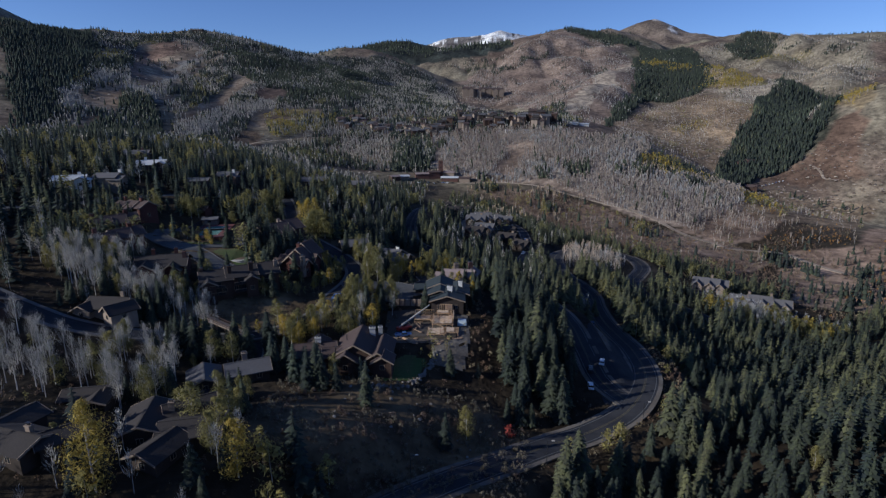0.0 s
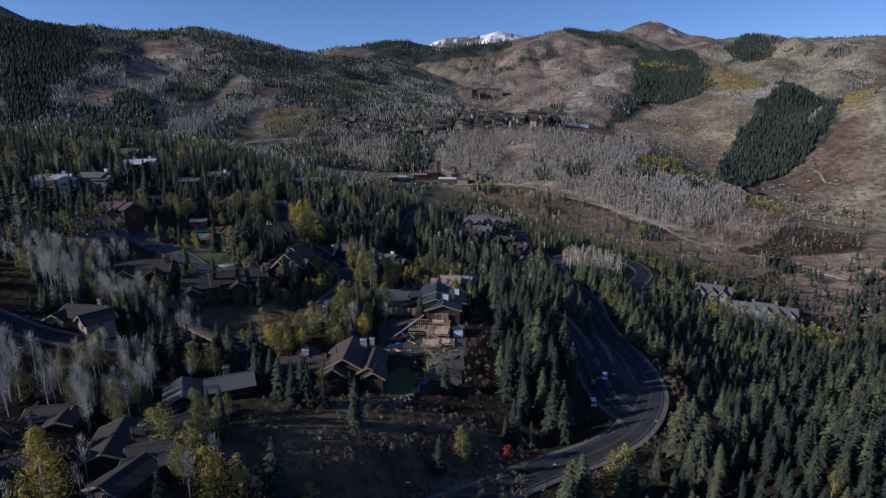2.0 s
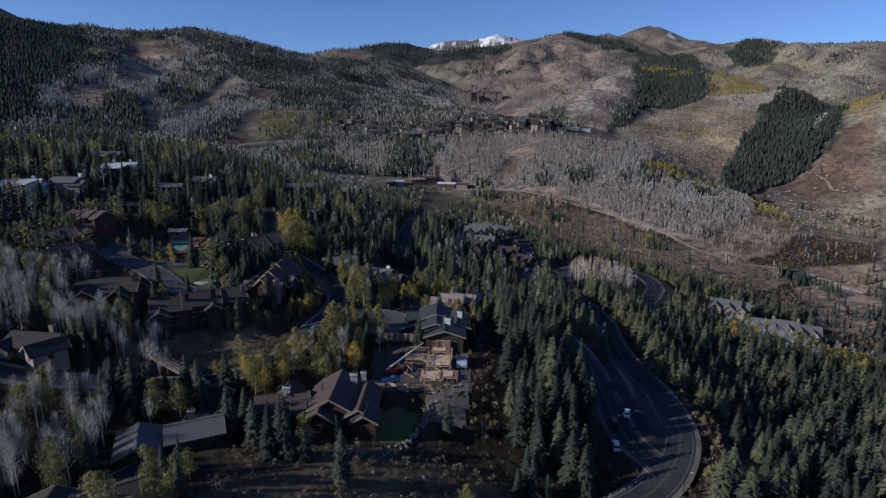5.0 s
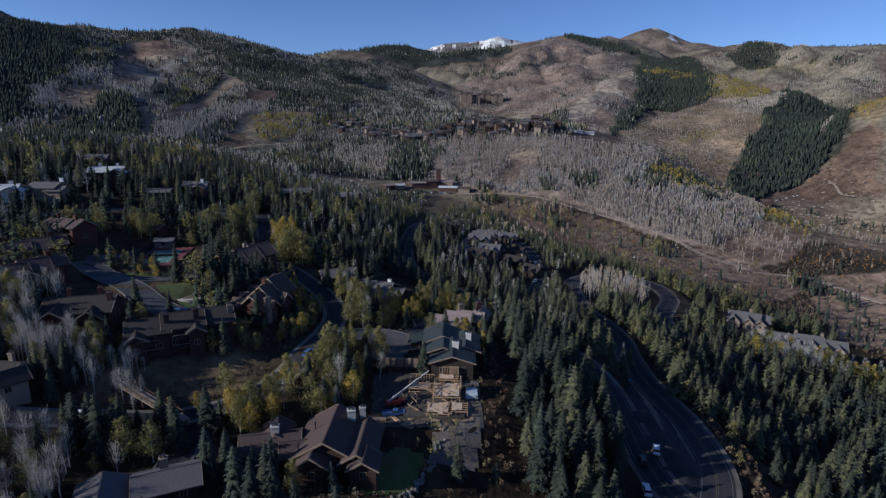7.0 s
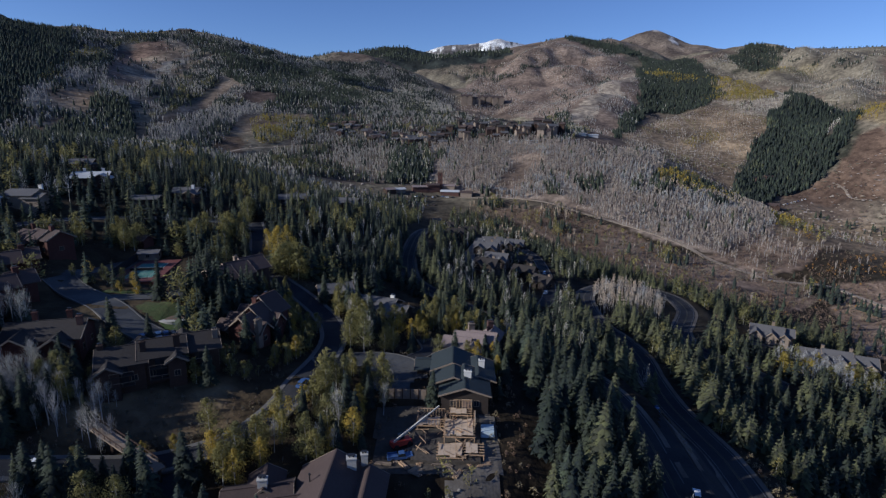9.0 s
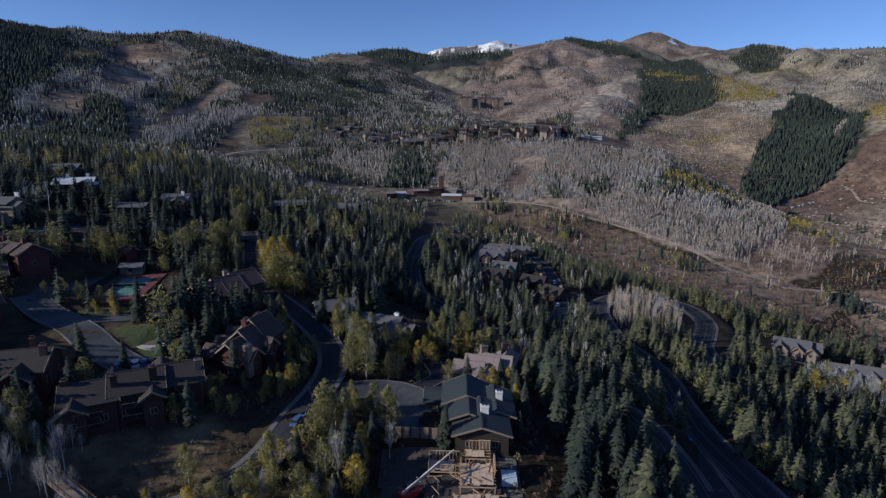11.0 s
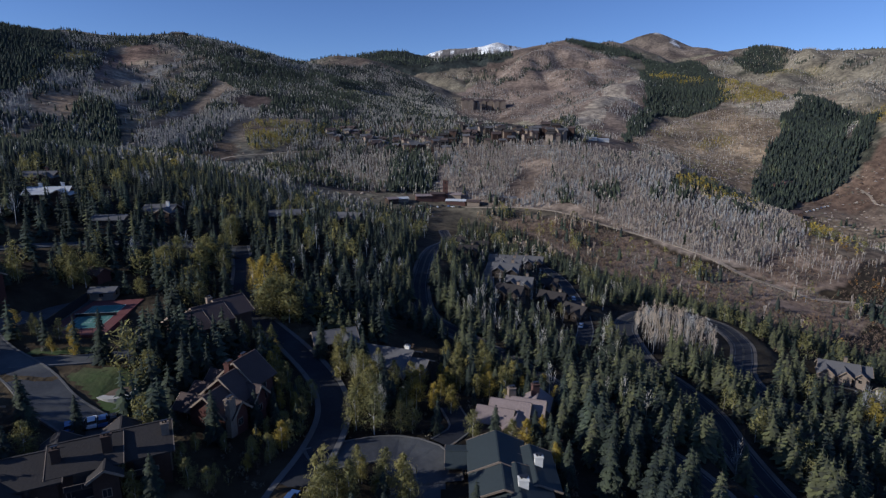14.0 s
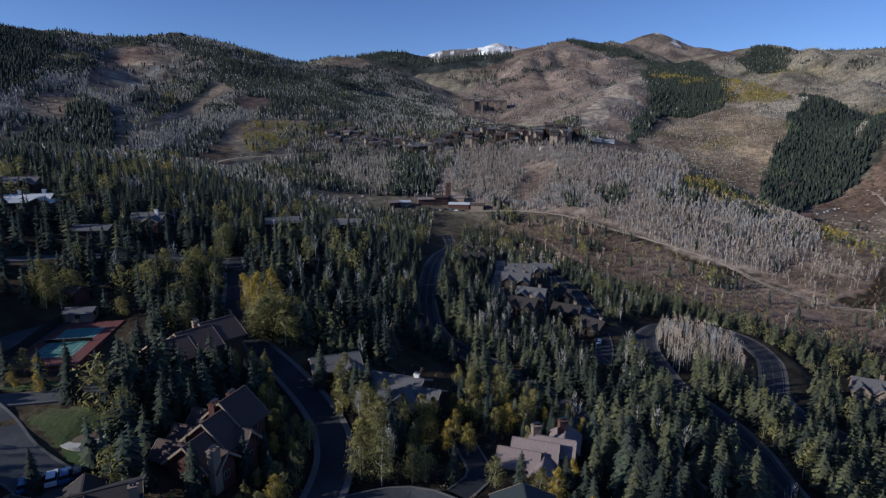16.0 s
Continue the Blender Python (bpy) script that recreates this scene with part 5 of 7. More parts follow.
# stretches of stud wall, some braced, of uneven height
for ax, ay, bx, by, z, h in ((-5.6, 5.8, 0.3, 5.8, 1.5, 2.3), (-5.6, 2.6, -5.6, 5.8, 1.5, 2.2), (0.5, -1.5, 0.5, 4.6, 2.2, 1.1), (2.2, 7.3, 6.2, 7.3, 2.9, 2.4), (6.8, 0.6, 6.8, 4.6, 2.2, 2.3), (-3.2, 2.6, 0.2, 2.6, 1.5, 1.8)):
    n = int(math.hypot(bx - ax, by - ay) / 0.62)
    for i in range(n + 1):
        q = i / n
        x, y = ax + (bx - ax) * q, ay + (by - ay) * q
        part("stud", Solid().beam((x, y, z), (x + rs.uniform(-0.05, 0.05), y, z + h * rs.uniform(0.85, 1.0)), 0.1, 0.1).mesh("stud"), M_LUMBER, site)
    part("top_plate", Solid().beam((ax, ay, z + h * 0.95), (bx, by, z + h * 0.95), 0.12, 0.14).mesh("top_plate"), M_LUMBER, site)
part("sheet_wall", Solid().box(4.0, 7.4, 2.9, 6.4, 7.55, 5.2).mesh("sheet_wall"), M_PLY, site, "plywood-sheathed wall")
part("sheet_wall", Solid().box(6.9, 1.8, 2.2, 7.05, 4.6, 4.4).mesh("sheet_wall"), M_PLY, site, "plywood-sheathed wall")
for i in range(50):
    a = Vector((rs.uniform(-7, 6), rs.uniform(-7, 7), 0))
    a.z = 2.45 if 0.5 < a.x < 6.5 and -1.3 < a.y < 4.4 else 1.2 if a.y < -1.8 and a.x > -0.6 else rs.uniform(0.3, 1.7)
    turn, ln = rs.uniform(0, 3.14), rs.uniform(1.5, 3.6)
    part("brace", Solid().beam(a, a + Vector((math.cos(turn) * ln, math.sin(turn) * ln, rs.uniform(0.0, 0.9))), 0.1, 0.16).mesh("brace"), M_LUMBER, site, "loose framing timber")
part("covered_slab", Solid().box(8.2, 1.0, -0.2, 11.2, 3.6, 1.5, 0.15).mesh("covered_slab"), M_TARP, site, "pale blue sheeting over a slab")
wallob = thing("retaining_wall", pose(-11, 200.5, gz(-11, 200) - 0.5, 0, 0, -4), "timber shoring wall behind the building plot", "wall")
part("lagging", Solid().box(-8, -0.15, -1, 9, 0.15, 3.2).mesh("lagging"), M_STONE_BR, wallob)
for i in range(9):
    part("pile", Solid().box(-8 + 2.1 * i, -0.35, -1.5, -7.75 + 2.1 * i, -0.15, 3.5).mesh("pile"), M_WALL_BROWN, wallob, "dark steel pile")
for i in range(22):
    x, y = rs.uniform(-18, 5), rs.uniform(173, 184)
    z = gz(x, y) + 0.12
    st = thing("lumber_stack", pose(x, y, z, 0, 0, rs.uniform(0, 180)), "loose stack of raw lumber on bare earth", "lumber", "lumber stacks")
    for j in range(4):
        part("plank", Solid().box(-1.2 - rs.uniform(0, 0.8), -0.5 + 0.26 * j, 0, 1.2 + rs.uniform(0, 0.8), -0.28 + 0.26 * j, 0.22 + 0.1 * (j % 2)).mesh("plank"), M_LUMBER if i % 3 else M_STONE_BR, st)
# telescopic handler with a raised boom
hx, hy = -14.0, 184.5
lift = thing("telehandler", pose(hx, hy, gz(hx, hy) + 0.1, 0, 0, -60), "red telescopic handler with its boom raised", "machine")
part("body", Solid().box(-1.1, -2.6, 0.7, 1.1, 2.4, 1.7, 0.1).mesh("body"), M_CAR_R, lift, "red body")
part("cab", Solid().box(-1.0, -0.8, 1.6, 0.1, 0.9, 3.0, 0.12).mesh("cab"), M_GLASS, lift, "glazed cab")
part("boom", Solid().beam((0.5, -2.2, 2.0), (0.5, 6.5, 6.2), 0.4, 0.45).beam((0.5, 5.5, 5.75), (0.5, 10.0, 7.9), 0.26, 0.3).mesh("boom"), M_CONCRETE, lift, "pale steel boom")
for sx in (-1.15, 1.15):
    for sy in (-1.7, 1.7):
        part("wheel", Solid().tube((sx - 0.22, sy, 0.65), (sx + 0.22, sy, 0.65), 0.65, 0.65, 14).mesh("wheel"), M_RUBBER, lift)


# ---- vehicles ----
def car(x, y, turn, paint, label, truck=False, lift=0.16, on=None):
    z = (gz(x, y) if on is None else on) + lift
    c = thing("pickup_truck" if truck else "car", pose(x, y, z, 0, 0, turn), label, "pickup truck" if truck else "car", "parked vehicles")
    L, W = (2.9, 0.98) if truck else (2.3, 0.92)
    s = Solid().box(-L, -W, 0.35, L, W, 0.95, 0.05)
    if truck:
        s.box(-L + 0.1, -W + 0.03, 0.9, -0.55, -W + 0.13, 1.25).box(-L + 0.1, W - 0.13, 0.9, -0.55, W - 0.03, 1.25).box(-L + 0.05, -W + 0.05, 0.9, -L + 0.15, W - 0.05, 1.25)
    part("body", s.mesh("body"), paint, c)
    x0, x1 = (-0.5, 1.3) if truck else (-1.7, 0.9)
    part("cabin", Solid().box(x0, -W + 0.06, 0.95, x1, W - 0.06, 1.5, 0.2).mesh("cabin"), M_GLASS, c, "tinted glass cabin")
    part("roof_panel", Solid().box(x0 + 0.2, -W + 0.24, 1.5, x1 - 0.25, W - 0.24, 1.58, 0.04).mesh("roof_panel"), paint, c)
    for sx in (-L * 0.62, L * 0.62):
        for sy in (-W, W):
            w = part("wheel", Solid().tube((sx, sy - 0.1, 0.36), (sx, sy + 0.1, 0.36), 0.36, 0.36, 12).mesh("wheel"), M_RUBBER, c)
            part("rim", Solid().tube((sx, sy - 0.11, 0.36), (sx, sy + 0.11, 0.36), 0.2, 0.2, 10).mesh("rim"), M_METAL, w)
    for sy in (-0.6, 0.6):
        part("headlight", Solid().box(L - 0.06, sy - 0.2, 0.62, L + 0.02, sy + 0.2, 0.8).mesh("headlight"), M_STONE, c, "clear headlight")
    return c


car(-14, 179.5, 12, M_CAR_B, "blue pickup truck with tools on the building plot", True)
car(-40.8, 202, 75, M_CAR_B, "blue-grey car parked on the lane", lift=0.25)
car(-87, 168, 12, M_CAR_W, "white pickup truck parked on the road", True, 0.2)
car(48.5, 168, 80, M_CAR_W, "white car in the roadside pull-out", lift=0.2)
car(51, 178, 76, M_CAR_D, "dark car in the roadside pull-out", lift=0.2)
car(56, 182, 70, M_CAR_W, "pale car beside the traffic island", lift=0.2)
car(66, 232, 80, M_CAR_B, "blue car on the inner road", lift=0.2)
for i in range(5):
    car(-88 + 1.6 * i, 214.5 + 1.1 * i, 120, (M_CAR_B, M_CAR_D, M_CAR_W)[i % 3], "car parked behind the condominium", lift=0.2)
for i in range(7):
    car(500 + 7 * i, 868 + 3 * i, 70, (M_CAR_W, M_CAR_B, M_CAR_W)[i % 3], "distant parked vehicle in the side valley")
for i in range(8):
    car(-30 + 6 * i + (i % 2), 727 + (i * 5) % 7, 40 + 20 * i, (M_CAR_W, M_CAR_D, M_CAR_B)[i % 3], "distant vehicle in the tower yard", lift=0.05)
car(52, 349, 70, M_CAR_W, "white car on the terrace street", lift=0.2)
car(60, 395, 80, M_CAR_W, "white car on the terrace street", lift=0.2)
car(172, 334, 30, M_CAR_D, "dark car in the lower lot", lift=0.2)

# timber footbridge over the lane
bx, by, tx, ty = -84, 181.5, -62, 168
b0, b1 = gz(bx, by) + 2.0, gz(tx, ty) + 3.0
bridge = thing("footbridge", pose(bx, by, 0), "long covered timber footbridge above the lane", "bridge")
A0, B0 = Vector((0, 0, b0)), Vector((tx - bx, ty - by, b1))
side = (B0 - A0).cross(Vector((0, 0, 1))).normalized() * 1.3
part("deck", Solid().beam(A0, B0, 2.8, 0.3).mesh("deck"), M_TRIM, bridge, "weathered timber deck")
for sgn in (-1, 1):
    part("rail", Solid().beam(A0 + side * sgn + Vector((0, 0, 1.1)), B0 + side * sgn + Vector((0, 0, 1.1)), 0.15, 0.2).mesh("rail"), M_WALL_BROWN, bridge)
    for i in range(13):
        q = A0.lerp(B0, i / 12) + side * sgn
        part("baluster", Solid().beam(q, q + Vector((0, 0, 1.1)), 0.12, 0.12).mesh("baluster"), M_WALL_BROWN, bridge)
for i in (0, 4, 8, 12):
    q = A0.lerp(B0, i / 12)
    part("pier", Solid().beam(q + Vector((0, 0, -7)), q, 0.5, 0.5).mesh("pier"), M_WALL_BROWN, bridge)

# boulders along the lawn edge
bm = bmesh.new()
bmesh.ops.create_icosphere(bm, subdivisions=2, radius=1)
for v in bm.verts:
    v.co *= 0.8 + 0.35 * noise.noise(v.co * 1.4)
ROCK_MESH = bpy.data.meshes.new("boulder")
bm.to_mesh(ROCK_MESH)
bm.free()
ROCK_MESH.materials.append(M_ROCK)
rb = np.random.default_rng(3)
edge = spline([(-24, 146), (-16, 148), (-9, 153), (-5, 161), (-2, 170)], 0.55)
for i, (x, y) in enumerate(edge):
    x, y, r = x + rb.normal(0, 0.7), y + rb.normal(0, 0.7), rb.uniform(0.3, 0.85)
    rock = tagged(new("boulder", ROCK_MESH), "pale grey boulder along the lawn edge", "boulder", "boulders along the lawn")
    rock.matrix_basis = pose(x, y, gz(x, y) + r * 0.25, rb.uniform(0, 360), rb.uniform(0, 360), 0) @ Matrix.Diagonal((r * 1.2, r, r * 0.8, 1))
for i in range(22):
    x, y, r = rb.uniform(-30, 14), rb.uniform(122, 146), rb.uniform(0.2, 0.6)
    rock = tagged(new("boulder", ROCK_MESH), "small grey boulder on the bare bank", "boulder", "boulders on the bank")
    rock.matrix_basis = pose(x, y, gz(x, y) + r * 0.25, rb.uniform(0, 360), rb.uniform(0, 360), 0) @ Matrix.Diagonal((r * 1.2, r, r * 0.8, 1))
for x, y in ((27, 130), (-8, 113), (60, 151)):
    pole = thing("street_lamp", pose(x, y, gz(x, y)), "slim grey street lamp beside the road", "street lamp", "street lamps")
    part("post", Solid().tube((0, 0, -0.5), (0, 0, 6.5), 0.1, 0.06).mesh("post"), M_METAL, pole)
    part("arm", Solid().beam((0, 0, 6.4), (1.4, 0, 6.7), 0.08, 0.08).mesh("arm"), M_METAL, pole)
    part("lantern", Solid().box(1.1, -0.18, 6.6, 1.9, 0.18, 6.78, 0.04).mesh("lantern"), M_CONCRETE, pole, "pale lantern head")

# ---- trees ----
UP = np.array((0.0, 0, 1))


def conifer_crown(rng, height, radius, whorls, per, sprigs=True, full=0.72):
    """Whorls of drooping fronds round a stem, thinner to the top, with uneven reach."""
    V, F = [], []
    for i in range(whorls):
        q = (i + rng.uniform(-0.3, 0.3)) / whorls
        z = height * (0.1 + 0.88 * q)
        reach = radius * (1 - q) ** full * (0.85 + 0.3 * rng.random()) + 0.12
        turn = rng.uniform(0, 6.28)
        n = max(4, int(per * (0.55 + 0.45 * (1 - q))))
        for j in range(n):
            a = turn + 6.2832 * (j + rng.uniform(-0.3, 0.3)) / n
            r = reach * rng.uniform(0.7, 1.15)
            out, side = np.array((math.cos(a), math.sin(a), 0)), np.array((-math.sin(a), math.cos(a), 0))
            w = r * (rng.uniform(0.17, 0.27) if sprigs else rng.uniform(0.2, 0.32)) + 0.08
            base, mid = UP * (z + r * 0.12), out * r * 0.55 + UP * (z - r * 0.1)
            tip = out * r + UP * (z - r * rng.uniform(0.25, 0.5))
            k = len(V)
            if not sprigs:
                V += [base, tip, mid + side * w - UP * w * 0.3, mid - side * w - UP * w * 0.3]
                F += [(k, k + 2, k + 1), (k, k + 1, k + 3)]
                continue
            V += [base, mid + UP * w * 0.25, tip, mid + side * w - UP * w * 0.3, mid - side * w - UP * w * 0.3]
            F += [(k, k + 3, k + 1), (k, k + 1, k + 4), (k + 1, k + 3, k + 2), (k + 1, k + 2, k + 4)]
            if sprigs:
                for s in (-1, 1):
                    p = out * r * rng.uniform(0.55, 0.8) + UP * (z - r * 0.16)
                    V += [p, p + out * w * 0.4, p + side * s * w * 1.5 + out * w * 0.6 - UP * w * 0.7]
                    F += [(k + 5, k + 6, k + 7) if s < 0 else (k + 8, k + 9, k + 10)]
    k, n = len(V), 7
    V += [np.array((math.cos(6.2832 * i / n) * radius * 0.3, math.sin(6.2832 * i / n) * radius * 0.3, height * 0.12)) for i in range(n)] + [UP * height]
    F += [(k + i, k + (i + 1) % n, k + n) for i in range(n)]
    return np.array(V), np.array(F)


def stem(rng, height, r, n=6, bend=0.02, top=0.9, lv=4):
    """A tapered, slightly bent trunk."""
    V, F = [], []
    off = rng.normal(0, bend * height, (lv + 1, 2)) * np.linspace(0, 1, lv + 1)[:, None]
    for i in range(lv + 1):
        q = i / lv
        rr = r * (1 - 0.85 * q)
        V += [(off[i, 0] + rr * math.cos(6.2832 * j / n), off[i, 1] + rr * math.sin(6.2832 * j / n), -0.6 + (height * top + 0.6) * q) for j in range(n)]
    for i in range(lv):
        for j in range(n):
            a, b, c, d = i * n + j, i * n + (j + 1) % n, (i + 1) * n + (j + 1) % n, (i + 1) * n + j
            F += [(a, b, c), (a, c, d)]
    return np.array(V), np.array(F)


def limbs(rng, height, count, spread, r=0.05, lo=0.3):
    V, F = [], []
    for _ in range(count):
        z, a = height * rng.uniform(lo, 0.88), rng.uniform(0, 6.28)
        ln = spread * rng.uniform(0.6, 1.1) * (1.1 - z / height)
        p, q = np.array((0, 0, z)), np.array((math.cos(a) * ln, math.sin(a) * ln, z + ln * rng.uniform(0.7, 1.4)))
        s = np.array((-math.sin(a), math.cos(a), 0)) * r
        k = len(V)
        V += [p - s, p + s, p + UP * 2 * r, q]
        F += [(k, k + 1, k + 3), (k + 1, k + 2, k + 3), (k + 2, k, k + 3)]
    return np.array(V), np.array(F)


def leaf_crown(rng, height, radius, count, size, lo=0.3, lumps=9):
    """Clumps of leaves gathered in uneven lumps with gaps between."""
    c = []
    for i in range(lumps):
        q = (i + 0.5) / lumps
        r = radius * math.sin(math.pi * min(1, 0.18 + 0.8 * q)) ** 0.8
        a = rng.uniform(0, 6.28)
        c.append((math.cos(a) * r * 0.5, math.sin(a) * r * 0.5, height * (lo + (0.97 - lo) * q), r * rng.uniform(0.55, 0.8) + 0.25))
    V, F = [], []
    for i in range(count):
        x, y, z, r = c[rng.integers(len(c))]
        d = rng.normal(size=3)
        inner = i % 8 == 0 and count > 100      # large shaded clumps fill the heart of the crown
        grown = size * (2.6 if inner else 1.0)
        d *= (r * (rng.uniform(0.2, 0.55) if inner else rng.uniform(0.6, 1.08))) / np.linalg.norm(d)
        p = np.array((x, y, z)) + d * (1, 1, 1.15)
        u, w = rng.normal(size=3), rng.normal(size=3)
        d /= np.linalg.norm(d)
        u -= d * (u @ d) * 0.8          # clumps lie mostly along the outside of their lump
        w -= d * (w @ d) * 0.8
        u, w = u / np.linalg.norm(u) * grown * rng.uniform(0.6, 1.2), w / np.linalg.norm(w) * grown * rng.uniform(0.6, 1.2)
        k = len(V)
        V += [p - u, p + w, p + u] if np.cross(w + u, 2 * u) @ d > 0 else [p + u, p + w, p - u]
        F += [(k, k + 1, k + 2)]
    return np.array(V), np.array(F)


def twig_crown(rng, height, radius, count, width, lo=0.3):
    """Fine upswept twigs of a bare tree."""
    V, F = [], []
    for _ in range(count):
        q, a = rng.random() ** 0.8, rng.uniform(0, 6.28)
        z = height * (lo + (0.95 - lo) * q)
        r = radius * math.sin(math.pi * min(1, 0.2 + 0.75 * q)) * rng.uniform(0.05, 0.75)
        ln = radius * rng.uniform(0.4, 0.9)
        p = np.array((math.cos(a) * r, math.sin(a) * r, z))
        tip = p + np.array((math.cos(a) * ln * 0.4, math.sin(a) * ln * 0.4, ln * rng.uniform(0.8, 1.5)))
        b = rng.uniform(0, 6.28)
        s = np.array((math.cos(b), math.sin(b), 0)) * width
        k = len(V)
        V += [p - s, p + s, tip]
        F += [(k, k + 1, k + 2)]
    return np.array(V), np.array(F)


def sliver_crown(rng, height, radius, count, width, lo=0.22):
    """The soft upright crown of a distant bare tree: narrow upswept sprays round the stem."""
    V, F = [], []
    for i in range(count):
        a = 6.2832 * (i + rng.uniform(-0.4, 0.4)) / count * 2.4
        z = height * rng.uniform(lo, 0.62)
        top = min(height * 1.02, z + height * rng.uniform(0.28, 0.5))
        out, side = np.array((math.cos(a), math.sin(a), 0)), np.array((-math.sin(a), math.cos(a), 0))
        r = radius * rng.uniform(0.35, 1.0)
        foot, mid, tip = out * r * 0.25 + UP * z, out * r + UP * (z * 0.45 + top * 0.55), out * r * 0.7 + UP * top
        k = len(V)
        V += [foot, mid + side * width * 0.5, tip, mid - side * width * 0.5]
        F += [(k, k + 1, k + 2), (k, k + 2, k + 3)]
    return np.array(V), np.array(F)


def cone_crown(rng, height, radius, tiers=3, n=6):
    V, F = [], []
    for i in range(tiers):
        z0, z1 = height * (0.08 + 0.34 * i), height * min(1.0, (0.55 if tiers > 2 else 0.72) + 0.28 * i)
        r = radius * (1 - 0.27 * i)
        k, t = len(V), rng.uniform(0, 6.28)
        V += [np.array((math.cos(t + 6.2832 * j / n) * r * rng.uniform(0.7, 1.2), math.sin(t + 6.2832 * j / n) * r * rng.uniform(0.7, 1.2), z0 + rng.uniform(-0.04, 0.04) * height)) for j in range(n)] + [UP * z1]
        F += [(k + j, k + (j + 1) % n, k + n) for j in range(n)]
    return np.array(V), np.array(F)


# unit-height kinds (scaled by each tree's height); near, middle and distant builds
rt = np.random.default_rng(12)
KINDS = {
    "spruce": ("spruce", M_SPRUCE, M_BARK, "tall dark green spruce with drooping boughs"),
    "blue": ("spruce", M_BLUE, M_BARK, "grey-green spruce with drooping boughs"),
    "fir": ("fir", M_FIR, M_BARK, "broad olive-green fir on the slope"),
    "yellow": ("aspen", M_YELLOW, M_ASPEN_BARK, "aspen with bright yellow autumn leaves"),
    "olive": ("aspen", M_OLIVE, M_ASPEN_BARK, "aspen with fading olive-yellow leaves"),
    "bare": ("aspen", M_TWIG, M_ASPEN_BARK, "bare grey aspen with a pale trunk"),
    "tan": ("aspen", M_TWIG_TAN, M_ASPEN_BARK, "bare tan aspen with a pale trunk"),
    "poplar": ("poplar", M_YELLOW, M_ASPEN_BARK, "tall full poplar in golden yellow leaf"),
    "willow": ("willow", M_OLIVE, M_BARK, "broad rounded willow with pale olive-yellow leaves"),
    "shrub": ("shrub", M_OAK, M_BARK, "rusty scrub oak bush"),
    "sage": ("shrub", M_SAGE, M_BARK, "grey sagebrush bush on dry ground"),
    "orange": ("shrub", M_ORANGE, M_BARK, "orange scrub oak clump"),
    "brush": ("shrub", M_TWIG_TAN, M_BARK, "low tan brush on the open slopes"),
    "sage_brush": ("shrub", M_SAGE, M_BARK, "low grey brush on the open slopes"),
    "rust_brush": ("shrub", M_OAK, M_BARK, "low rusty brush on the open slopes"),
    "red": ("shrub", M_RED, M_BARK, "bright red autumn shrub by the road bank"),
}


